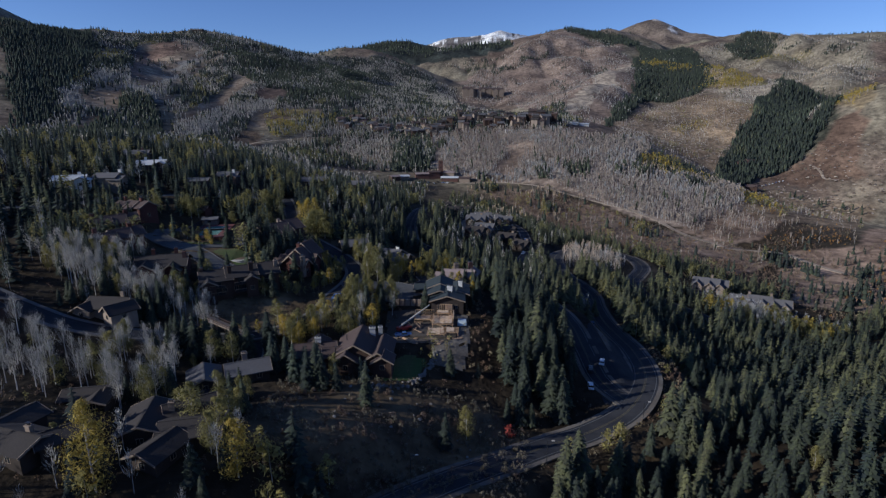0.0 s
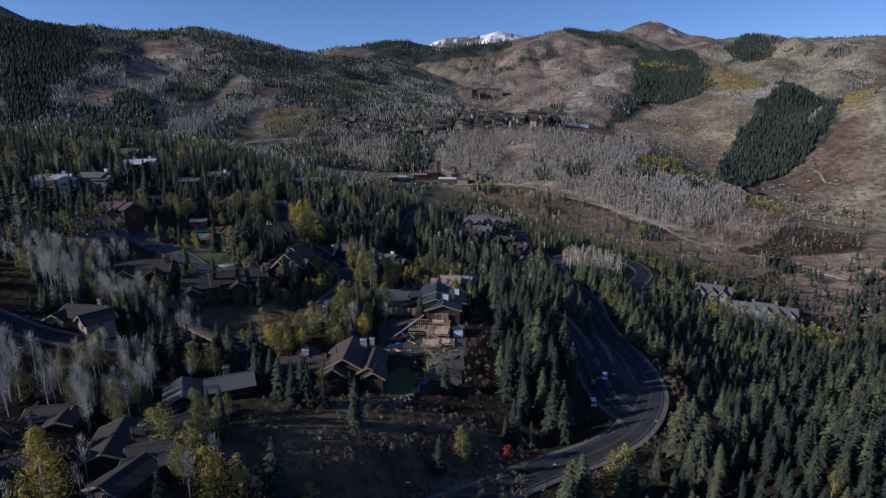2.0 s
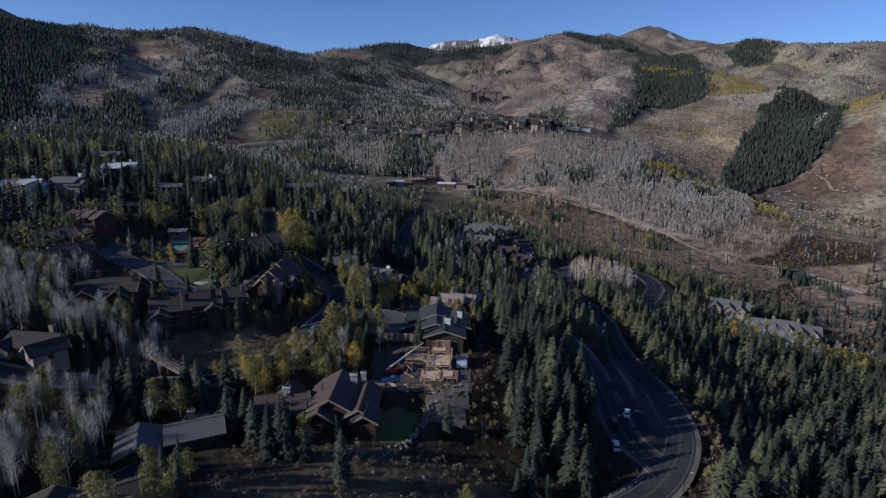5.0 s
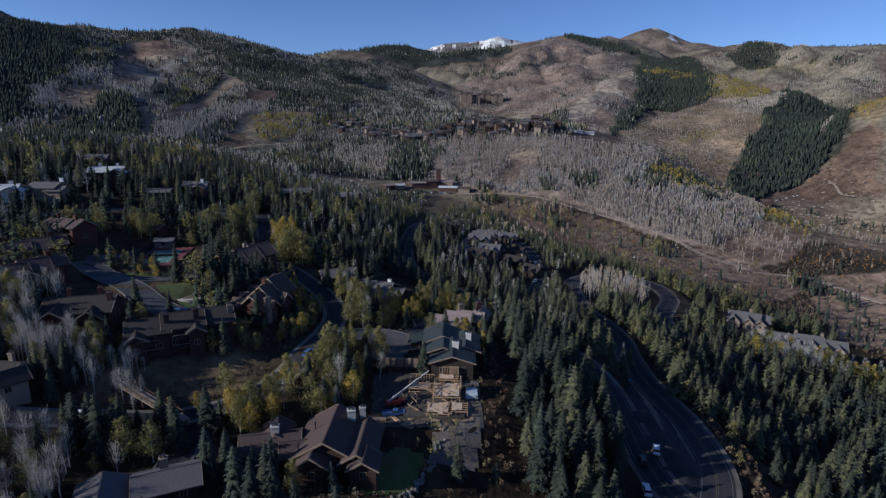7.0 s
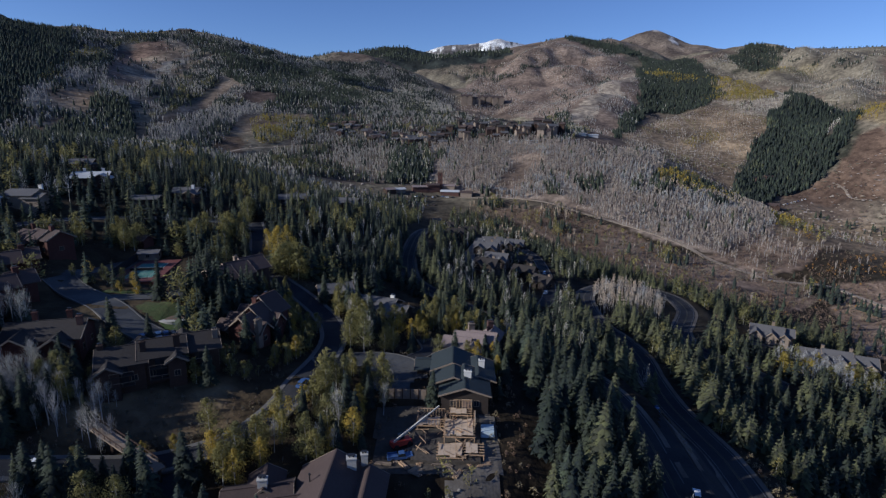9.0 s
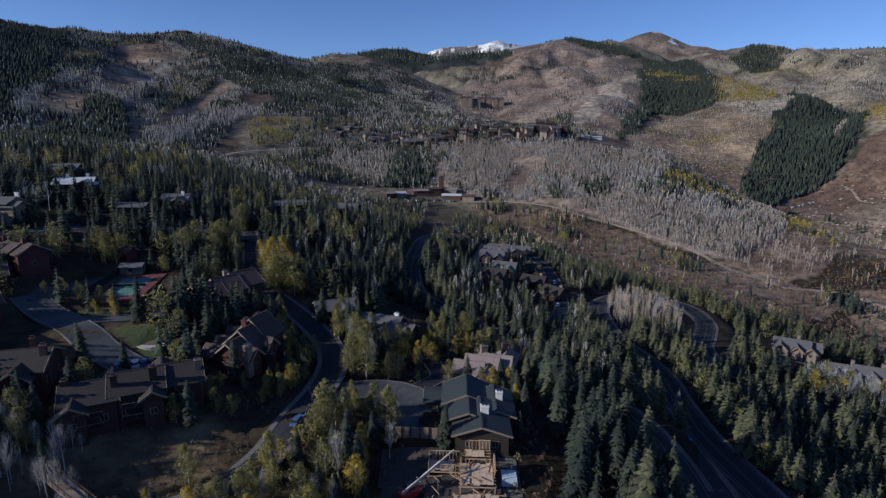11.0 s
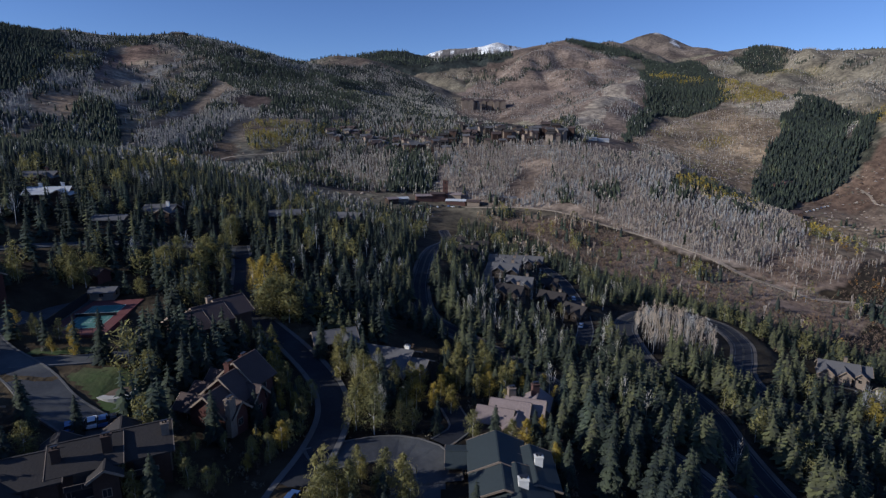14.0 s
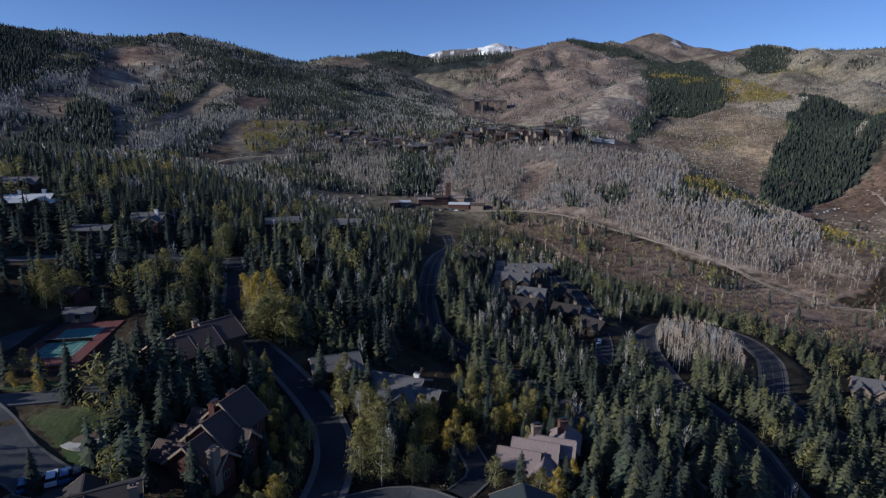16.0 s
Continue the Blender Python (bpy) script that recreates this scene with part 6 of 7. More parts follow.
def build(kind, lod, rng):
    """Trunk and crown arrays of a tree one metre tall."""
    H, more, levels = 10.0, None, (4, 2, 1, 1)[lod]
    if kind in ("spruce", "blue", "fir"):
        R = (2.05 if kind != "fir" else 2.35) * rng.uniform(0.85, 1.15)
        t = stem(rng, H, 0.2, 6 if lod == 0 else 3, 0.006, 0.95, levels)
        c = conifer_crown(rng, H, R, 18, 10) if lod == 0 else conifer_crown(rng, H, R * 1.12, 11, 8, False, 0.66) if lod == 1 else cone_crown(rng, H, R * 0.95, 3, 6) if lod == 2 else cone_crown(rng, H, R * 0.9, 2, 5)
    elif kind in ("yellow", "olive"):
        R = (2.5, 3.1, 3.2, 3.0)[lod] * rng.uniform(0.85, 1.2)
        t = stem(rng, H, 0.13, 5 if lod == 0 else 3, lv=levels)
        c = leaf_crown(rng, H, R, (2100, 260, 60, 24)[lod], (0.19, 0.45, 0.95, 1.4)[lod], (0.16, 0.1, 0.1, 0.1)[lod], (14, 10, 8, 6)[lod])
        more = limbs(rng, H, 14, 2.2)
    elif kind == "poplar":
        t = stem(rng, H, 0.13, 5, lv=levels)
        c = leaf_crown(rng, H, 2.3, (4200, 260, 60, 24)[lod], (0.12, 0.45, 0.95, 1.4)[lod], 0.1, 22)
        more = limbs(rng, H, 14, 2.0)
    elif kind == "willow":
        t = stem(rng, H * 0.6, 0.22, 5, lv=levels)
        c = leaf_crown(rng, H, 4.6 * rng.uniform(0.9, 1.15), (2300, 320, 60, 24)[lod], (0.26, 0.6, 1.1, 1.6)[lod], 0.14, 16)
        more = limbs(rng, H, 12, 3.0)
    elif kind in ("bare", "tan"):
        R = (2.1, 1.9, 1.6, 1.6)[lod] * rng.uniform(0.85, 1.2)
        t = stem(rng, H, 0.14 if lod < 2 else 0.2, 5 if lod == 0 else 3, lv=levels)
        c = twig_crown(rng, H, R, (260, 80)[lod], (0.02, 0.05)[lod], 0.36) if lod < 2 else sliver_crown(rng, H, (1.25, 1.05)[lod - 2], (13, 8)[lod - 2], (0.4, 0.5)[lod - 2])
        more = limbs(rng, H, 26, 2.0, 0.03)
    elif "brush" in kind:
        t = stem(rng, H * 0.3, 0.4, 3, lv=1)
        c = cone_crown(rng, H, 11.0, 1, 7) if lod else leaf_crown(rng, H, 8.0, 20, 2.0)
    else:
        t = stem(rng, H * 0.5, 0.4, 3, lv=levels)
        c = leaf_crown(rng, H, 6.0, (420, 60, 20, 14)[lod], (0.8, 1.7, 2.4, 3.0)[lod], 0.12, 7)
    if lod == 3:          # a stump of three faces is all that shows of a distant stem
        t = (np.array([(0.16, 0, -0.6), (-0.1, 0.14, -0.6), (-0.1, -0.14, -0.6), (0, 0, H * 0.8)]), np.array([(0, 1, 3), (1, 2, 3), (2, 0, 3)]))
    n = 0
    if lod == 0 and more:
        c, n = (np.concatenate([c[0], more[0]]), np.concatenate([c[1], more[1] + len(c[0])])), len(more[1])
    return (t[0] / H, t[1]), (c[0] / H, c[1]), n


MODELS = {(k, lod): [build(k, lod, rt) for _ in range(5 if lod else 6)] for k in KINDS for lod in (0, 1, 2, 3)}
NEAR_MESH = {}
for k in [q for q in KINDS if "brush" not in q]:
    for i, (t, c, n) in enumerate(MODELS[(k, 0)]):
        a, b = tri_mesh("trunk", *t), tri_mesh("crown", *c)
        a.materials.append(KINDS[k][2])
        b.materials.append(KINDS[k][1])
        if n:
            b.materials.append(KINDS[k][2])
            b.polygons.foreach_set("material_index", np.repeat([0, 1], [len(c[1]) - n, n]).astype(np.int32))
        NEAR_MESH[(k, i)] = (a, b)


def plant(kind, x, y, height, rng, label="", width=1.0):
    """One tree as a thing of its own."""
    name, crown_mat, bark, text = KINDS[kind]
    t, c = NEAR_MESH[(kind, int(rng.integers(6)))]
    w = height * width * rng.uniform(0.9, 1.1)
    ob = thing(name, pose(x, y, gz(x, y) - 0.1, rng.normal(0, 1.5), rng.normal(0, 1.5), rng.uniform(0, 360)) , label or text, "shrub" if name == "shrub" else "tree", "trees on the slopes")
    s = Matrix.Diagonal((w, w, height, 1))
    part("trunk", t, bark, ob, "", s)
    part("crown", c, crown_mat, ob, "", s)


ROAD_XY = np.concatenate([np.column_stack([xy, np.full(len(xy), half)]) for _, half, _, _, xy, _ in lines])
FEET = np.array(FOOTPRINTS)


def free(x, y, gap=1.4):
    """Which places stand clear of roads, buildings and clearings."""
    ok = np.ones(len(x), bool)
    for part_ids in np.array_split(np.arange(len(x)), max(1, len(x) // 3000)):
        px, py = x[part_ids, None], y[part_ids, None]
        ok[part_ids] &= (np.hypot(px - ROAD_XY[None, :, 0], py - ROAD_XY[None, :, 1]) > ROAD_XY[None, :, 2] + gap).all(1)
        ok[part_ids] &= (np.hypot(px - FEET[None, :, 0], py - FEET[None, :, 1]) > FEET[None, :, 2]).all(1)
    for poly in CLEARINGS:
        ok &= ~inside(poly, x, y)
    return ok


def sow(poly, area_each, rng, clump=0.0, gap=1.4, keep_clear=True):
    """Uneven places inside an outline, one to so many square metres."""
    xs, ys = [p[0] for p in poly], [p[1] for p in poly]
    step = math.sqrt(area_each)
    X, Y = np.meshgrid(np.arange(min(xs) - 20, max(xs) + 20, step), np.arange(min(ys) - 20, max(ys) + 20, step))
    x, y = X.ravel() + rng.uniform(-0.48, 0.48, X.size) * step, Y.ravel() + rng.uniform(-0.48, 0.48, X.size) * step
    wob = (0.036 if not keep_clear else 0.025) * np.hypot(x, y)
    k = inside(poly, x + (fbm(x, y, 70, 15) - 0.5) * wob, y + (fbm(x, y, 70, 16) - 0.5) * wob)
    if clump:
        k &= fbm(x, y, 9 * step, 91) > clump
    x, y = x[k], y[k]
    if keep_clear and len(x):
        k = free(x, y, gap)
        x, y = x[k], y[k]
    return x, y


WOODS = {}    # (kind, lod, wood) -> lists of x, y, height


def grow(poly, area_each, mix, heights, seed, single=False, lod=1, clump=0.0, wood="wood", gap=1.4, keep_clear=True, holes=()):
    rng = np.random.default_rng(seed)
    x, y = sow(poly, area_each, rng, clump, gap, keep_clear)
    for hole in holes:
        k = ~inside(hole, x + (fbm(x, y, 30, 8) - 0.5) * 30, y)
        x, y = x[k], y[k]
    kinds = list(mix)
    pick = rng.choice(len(kinds), len(x), p=np.array(list(mix.values())) / sum(mix.values()))
    patchy = fbm(x, y, 22 if lod < 2 else 60, 77)
    order = np.argsort(patchy)
    pick2 = np.sort(pick)
    mixed = np.empty_like(pick)
    mixed[order] = pick2          # kinds keep together in drifts
    loose = rng.random(len(x)) < 0.45
    mixed[loose] = pick[loose]
    h = rng.uniform(heights[0], heights[1], len(x)) * np.where(rng.random(len(x)) < 0.15, 0.6, 1.0)
    for i in range(len(x)):
        kind = kinds[mixed[i]]
        hh = h[i] * (0.22 if KINDS[kind][0] == "shrub" else 0.85 if KINDS[kind][0] == "aspen" else 1.0)
        if single:
            plant(kind, x[i], y[i], hh, rng)
        else:
            WOODS.setdefault((kind, lod, wood), []).append((x[i], y[i], hh))


SINGLE = {
    "spruce": [(-21, 135, 13.7), (-38, 141, 13.7), (-34, 142, 12.7), (-30, 142, 9.0), (-49, 151, 10.0), (0, 129, 11.3), (2, 161, 9.7), (-61, 161, 14.6), (-76, 158, 15.2), (-28, 179, 9.0), (20, 186, 18.0), (-7, 199, 10.6), (-64, 199, 11.2), (-95, 213, 12.9), (-86, 214, 9.3), (-23, 182, 6.0), (-72, 166, 8.2), (-60, 217, 12.5), (-54, 225, 9.3), (-10, 269, 10.8), (-4, 264, 14.0), (8, 284, 7.1), (-95, 239, 14.3), (-92, 278, 9.9), (-92, 262, 11.9), (-97, 295, 10.9), (-83, 242, 10.3)],
    "olive": [(6, 136, 10.4), (-56, 112, 12.0), (-78, 99, 6.4), (-73, 133, 8.4), (-49, 107, 10.7), (-28, 227, 12.2), (-81, 234, 8.4), (-131, 286, 10.2), (-128, 288, 10.0), (-109, 303, 13.2), (-99, 308, 14.6), (-94, 317, 12.2), (-102, 349, 14.1), (-90, 284, 10.2)],
    "poplar": [(-65, 90, 19.0), (-72, 294, 19.0), (-71, 304, 17.0), (-79, 305, 14.0)],
    "yellow": [(-42, 99, 13.6), (-29, 179, 6.9), (-69, 175, 5.0), (-63, 177, 5.4), (-63, 299, 11.3), (-103, 241, 5.0), (-109, 242, 4.4), (-10, 242, 8.6), (-19, 245, 8.8)],
    "willow": [(-133, 290, 9), (-129, 294, 9), (-137, 290, 8), (-114, 308, 9), (-113, 323, 10), (-105, 330, 10), (-100, 334, 10), (-107, 364, 10), (-95, 297, 8), (-100, 299, 8), (-69, 288, 14), (-65, 293, 13), (-71, 289, 9), (-60, 286, 9), (-111, 289, 6), (-107, 366, 10), (-108, 400, 10), (-103, 329, 9), (-92, 276, 8), (-139, 297, 9), (-64, 304, 10)],
    "fir": [(30, 122, 16.7), (66, 146, 18.6), (71, 143, 17.7), (35, 125, 18.1), (32, 181, 21.6), (71, 247, 9.3), (47, 278, 16.5)],
}
rp = np.random.default_rng(44)
for kind, rows in SINGLE.items():
    for x, y, h in rows:
        plant(kind, x, y, min(h, 22), rp, width=0.85 if kind == "yellow" and h > 16 else 1.0)
plant("red", 19, 143, 3.2, rp)

# groves near the camera: trees one by one
grow([(17, 146), (40, 150), (46, 175), (48, 205), (42, 235), (26, 262), (18, 258), (23, 225), (23, 200), (20, 170)], 25, {"spruce": 9, "blue": 1, "fir": 1.5}, (11, 18), 1, True)
grow([(-14, 224), (18, 214), (24, 262), (10, 285), (-10, 300), (-16, 262)], 24, {"olive": 3, "fir": 1, "spruce": 5, "yellow": 1}, (7, 12), 2, True)
grow([(-36, 170), (-20, 182), (-18, 204), (-26, 214), (-34, 208), (-36, 190)], 16, {"olive": 5, "bare": 2, "spruce": 3, "yellow": 1}, (8, 14), 3, True)
grow([(-34, 226), (-18, 230), (-18, 258), (-36, 262)], 18, {"olive": 5, "bare": 2, "spruce": 2, "yellow": 2}, (8, 14), 4, True)
grow([(-62, 180), (-50, 164), (-40, 172), (-36, 196), (-46, 196)], 17, {"yellow": 2, "olive": 5, "spruce": 3, "bare": 2}, (8, 13), 5, True)
grow([(-128, 128), (-76, 116), (-70, 138), (-84, 158), (-128, 156)], 26, {"bare": 8, "olive": 0.6}, (10, 14), 6, wood="bare_aspen_grove", lod=0, gap=1.5)
grow([(-114, 183), (-78, 174), (-73, 185), (-98, 197), (-116, 196)], 10, {"bare": 8, "olive": 1, "spruce": 1}, (9, 13), 7, True, gap=1)
grow([(-50, 136), (-38, 138), (-34, 150), (-44, 160), (-56, 154)], 22, {"spruce": 5, "blue": 2}, (9, 15), 8, True)
grow([(22, 112), (60, 142), (84, 165), (92, 192), (120, 180), (100, 120), (60, 80), (30, 70)], 28, {"fir": 3, "spruce": 7, "olive": 0.4, "blue": 0.6}, (8, 14), 9, True, gap=1.8)
grow([(-60, 300), (-42, 284), (-30, 290), (-30, 330), (-60, 340)], 20, {"spruce": 7, "fir": 2, "olive": 1, "bare": 1}, (9, 15), 51, wood="shoulder_forest")
grow([(-52, 156), (-40, 150), (-20, 140), (-14, 150), (-22, 152), (-44, 162)], 24, {"spruce": 4, "blue": 2, "olive": 1}, (8, 13), 52, True)
grow([(-100, 130), (-60, 118), (-42, 90), (-46, 128), (-52, 140), (-72, 158), (-96, 158)], 34, {"olive": 3, "bare": 4, "spruce": 2}, (9, 13), 53, True)
grow([(-130, 80), (-70, 70), (-40, 84), (-50, 100), (-96, 112), (-130, 120)], 34, {"olive": 1.5, "bare": 6, "spruce": 2}, (8, 13), 54, wood="bank_forest")
grow([(-30, 84), (-14, 96), (-30, 110), (-48, 104)], 24, {"spruce": 3, "olive": 1}, (8, 13), 55, wood="bank_forest")
grow([(40, 570), (112, 515), (140, 560), (165, 630), (60, 715), (30, 700)], 14, {"tan": 1, "sage": 4, "shrub": 6, "spruce": 0.5, "olive": 0.5}, (8, 13), 56, lod=2, wood="rusty_oak_scrub", clump=0.3)
grow([(61, 195), (64, 195), (68, 222), (67, 234), (63, 222)], 5, {"sage": 2, "shrub": 1}, (2.5, 5), 57, wood="island_scrub", keep_clear=False)
grow([(-138, 185), (-116, 188), (-110, 196), (-118, 212), (-128, 214), (-152, 206)], 13, {"bare": 8, "spruce": 2, "olive": 1}, (10, 14), 60, wood="bare_aspen_grove", lod=0, gap=1)
grow([(-122, 192), (-92, 196), (-90, 206), (-98, 196), (-118, 198)], 16, {"spruce": 4, "olive": 1, "blue": 1}, (9, 13), 61, True, gap=1)
grow([(-52, 84), (-40, 88), (-44, 110), (-46, 134), (-54, 140), (-52, 110)], 28, {"spruce": 3, "olive": 3}, (8, 12), 62, lod=0, wood="bank_trees", gap=1)
grow([(-92, 234), (-76, 238), (-70, 254), (-84, 258), (-96, 250)], 15, {"spruce": 5, "blue": 3, "olive": 2}, (9, 15), 63, lod=1, wood="complex_trees", gap=0.6)
grow([(-68, 197), (-58, 202), (-50, 220), (-54, 224), (-68, 208)], 26, {"olive": 4, "yellow": 1, "spruce": 1}, (5, 9), 64, True)
grow([(-72, 280), (-62, 266), (-52, 248), (-47, 238), (-52, 236), (-66, 256), (-76, 272)], 18, {"yellow": 3, "olive": 4, "spruce": 2}, (6, 11), 65, True, gap=0.5)
grow([(-48, 262), (-40, 246), (-34, 246), (-36, 262), (-44, 274)], 16, {"olive": 4, "spruce": 4, "bare": 1}, (8, 13), 66, True, gap=0.5)
grow([(-140, 226), (-104, 216), (-94, 212), (-90, 220), (-104, 226), (-130, 232)], 26, {"spruce": 4, "blue": 2, "olive": 2, "yellow": 1}, (4, 8), 67, True)
grow([(-130, 246), (-104, 243), (-100, 248), (-128, 252)], 12, {"yellow": 3, "olive": 3}, (5, 8), 68, True, keep_clear=False)
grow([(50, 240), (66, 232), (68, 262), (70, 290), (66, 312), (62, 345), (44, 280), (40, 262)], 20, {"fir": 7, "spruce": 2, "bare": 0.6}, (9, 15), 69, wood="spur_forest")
grow([(-82, 210), (-68, 212), (-66, 240), (-74, 262), (-86, 262), (-84, 240)], 17, {"spruce": 6, "olive": 1.5, "blue": 1}, (7, 13), 71, lod=1, wood="complex_trees", gap=0.6)
grow([(-54, 210), (-46, 214), (-45, 236), (-54, 252), (-60, 250), (-54, 232)], 17, {"olive": 4, "yellow": 3, "spruce": 2}, (5, 9), 72, True, gap=0.6)
grow([(-88, 160), (-68, 153), (-56, 160), (-56, 170), (-72, 170), (-88, 168)], 13, {"spruce": 6, "blue": 1, "olive": 2}, (9, 14), 74, True, gap=0.4)
grow([(-128, 168), (-98, 170), (-92, 176), (-96, 186), (-122, 192)], 11, {"spruce": 5, "bare": 4, "olive": 1}, (7, 11), 75, lod=0, wood="bank_trees", gap=0.4)
grow([(-90, 192), (-62, 200), (-56, 206), (-66, 204), (-92, 196)], 14, {"spruce": 3, "olive": 4, "yellow": 1}, (4, 8), 76, lod=0, wood="bank_trees", gap=0.4, keep_clear=False)
grow([(-60, 172), (-46, 172), (-38, 190), (-33, 206), (-36, 212), (-47, 200), (-52, 188)], 9, {"olive": 5, "yellow": 2, "spruce": 1.5}, (6, 10), 80, lod=1, wood="complex_trees", gap=0.3)
grow([(-168, 214), (-122, 208), (-112, 224), (-124, 236), (-136, 256), (-140, 284), (-166, 286)], 14, {"spruce": 7, "blue": 1, "olive": 2}, (7, 12), 81, lod=1, wood="complex_trees", gap=0.5)
grow([(-16, 420), (-11, 345), (0, 318), (20, 298), (38, 270), (32, 258), (8, 282), (-10, 298), (-36, 318), (-38, 420)], 17, {"spruce": 7, "fir": 3, "bare": 0.5}, (8, 14), 82, wood="spur_forest", gap=1.0)
grow([(6, 160), (16, 160), (20, 200), (16, 222), (10, 222), (10, 200)], 9, {"shrub": 3, "sage": 2, "spruce": 0.5}, (4, 8), 83, wood="bank_scrub", lod=1, gap=0.5, keep_clear=False)
grow([(28, 124), (58, 144), (80, 166), (90, 196), (84, 214), (78, 190), (68, 164), (46, 150)], 6, {"shrub": 5, "sage": 4, "olive": 0.5, "orange": 0.3}, (4, 9), 86, lod=1, wood="bank_scrub", gap=1.2)
grow([(-106, 180), (-84, 177), (-82, 188), (-102, 193)], 12, {"bare": 8, "spruce": 1}, (8, 12), 87, True, keep_clear=False)
grow([(-150, 196), (-126, 190), (-118, 198), (-124, 208), (-150, 214)], 13, {"bare": 8, "spruce": 1}, (9, 13), 88, lod=0, wood="bare_aspen_grove", keep_clear=False)
LOWER_GROVE = [(146, 300), (212, 284), (240, 306), (205, 318), (160, 322)]
LODGE_ROW = [(12, 346), (60, 344), (60, 480), (14, 462)]
# the rest of the woods round the houses
grow([(212, 300), (262, 236), (340, 240), (400, 360), (360, 430), (300, 360), (250, 330)], 34, {"fir": 6, "spruce": 4, "shrub": 1}, (8, 14), 84, wood="canyon_forest")
grow([(300, 350), (352, 420), (420, 400), (470, 480), (420, 520), (340, 470)], 15, {"shrub": 7, "sage": 3, "spruce": 1.5, "orange": 1}, (7, 12), 85, lod=2, wood="rusty_oak_scrub", clump=0.3)
grow([(98, 118), (120, 180), (94, 196), (96, 280), (118, 312), (150, 318), (215, 300), (260, 240), (240, 120), (130, 40), (60, 20), (30, 68), (60, 78)], 30, {"fir": 4, "spruce": 6, "blue": 0.6}, (8, 15), 10, wood="canyon_forest", holes=(LOWER_GROVE,))
grow([(-140, 110), (-200, 100), (-260, 180), (-170, 230), (-150, 205), (-136, 158)], 40, {"bare": 4, "spruce": 4, "olive": 2}, (9, 14), 11, wood="bank_forest")
grow([(-165, 205), (-120, 205), (-100, 215), (-60, 240), (-56, 275), (-66, 300), (-160, 320)], 40, {"spruce": 7, "olive": 1.5, "blue": 3}, (8, 14), 12, lod=1, wood="complex_trees")
grow([(-300, 190), (-262, 182), (-165, 225), (-165, 315), (-100, 305), (-70, 292), (-42, 285), (-30, 300), (-30, 390), (-300, 390)], 36, {"spruce": 9, "fir": 4, "blue": 2, "olive": 1.1, "bare": 1.2}, (8, 15), 13, wood="shoulder_forest")
grow([(-300, 390), (-30, 390), (-26, 560), (-20, 640), (-130, 600), (-260, 540), (-440, 420)], 44, {"spruce": 9, "fir": 3, "olive": 1.6, "bare": 1.5}, (8, 14), 113, lod=1, wood="shoulder_forest")
grow([(-330, 770), (-130, 690), (-20, 720), (-20, 640), (-130, 600), (-260, 540), (-440, 420), (-520, 600), (-480, 740)], 40, {"bare": 7, "olive": 2, "spruce": 5, "yellow": 0.4}, (8, 12), 114, lod=2, wood="foot_woods", keep_clear=False, holes=(DARK_A, MEADOW, MID_ASPEN))
grow([(-12, 330), (12, 308), (40, 272), (60, 290), (64, 340), (50, 372), (20, 372), (-8, 400)], 26, {"spruce": 5, "fir": 4, "bare": 3, "olive": 1}, (8, 13), 14, wood="spur_forest", holes=(LODGE_ROW,))
grow([(-14, 400), (70, 380), (110, 440), (92, 520), (60, 640), (10, 680), (-4, 520)], 42, {"spruce": 6, "fir": 3, "bare": 2, "olive": 1}, (7, 11), 15, wood="spur_forest", holes=(LODGE_ROW,))
grow(LODGE_ROW, 60, {"bare": 4, "spruce": 2, "olive": 1}, (6, 9), 78, wood="spur_forest")
grow([(74, 322), (108, 338), (126, 372), (116, 394), (92, 386), (78, 362)], 12, {"tan": 2, "bare": 1}, (8, 12), 16, wood="hairpin_grove", gap=0.5)
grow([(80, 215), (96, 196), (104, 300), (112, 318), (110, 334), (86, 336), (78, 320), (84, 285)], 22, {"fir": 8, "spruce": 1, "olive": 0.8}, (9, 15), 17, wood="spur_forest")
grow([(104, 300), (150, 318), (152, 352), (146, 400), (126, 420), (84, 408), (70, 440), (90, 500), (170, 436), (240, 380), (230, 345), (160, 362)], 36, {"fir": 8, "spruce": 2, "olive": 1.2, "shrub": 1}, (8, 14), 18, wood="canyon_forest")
grow(LOWER_GROVE, 12, {"bare": 5, "yellow": 3, "olive": 2}, (9, 13), 19, wood="lower_grove", gap=1)
grow([(-48, 104), (16, 112), (24, 150), (-46, 150)], 60, {"shrub": 5, "sage": 3}, (4, 9), 20, True, keep_clear=False, gap=1)
grow([(-50, 100), (20, 108), (26, 150), (-46, 152)], 3, {"shrub": 3, "sage": 6}, (3, 8), 58, wood="grass_bank_scrub", lod=1, keep_clear=False, clump=0.36)
grow([(-94, 172), (-52, 182), (-52, 200), (-92, 190)], 5, {"shrub": 2, "sage": 6}, (2.5, 6), 21, wood="grass_bank_scrub", lod=1, keep_clear=False)
grow([(-60, 210), (-46, 206), (-44, 240), (-58, 250)], 16, {"shrub": 4, "sage": 3, "olive": 1}, (4, 9), 22, wood="grass_bank_scrub")
grow([(-150, 95), (-50, 84), (30, 112), (48, 160), (16, 170), (20, 262), (-30, 300), (-150, 330)], 13, {"sage": 5, "shrub": 3, "olive": 0.3}, (2.5, 6.5), 79, lod=2, wood="underbrush", gap=0.5)
# distant country
def far_wood(poly, area_each, mix, heights, seed, wood, clump=0.0, holes=(), lod=3, keep_clear=False):
    grow(poly, area_each, mix, heights, seed, lod=lod, wood=wood, clump=clump, holes=holes, keep_clear=keep_clear)


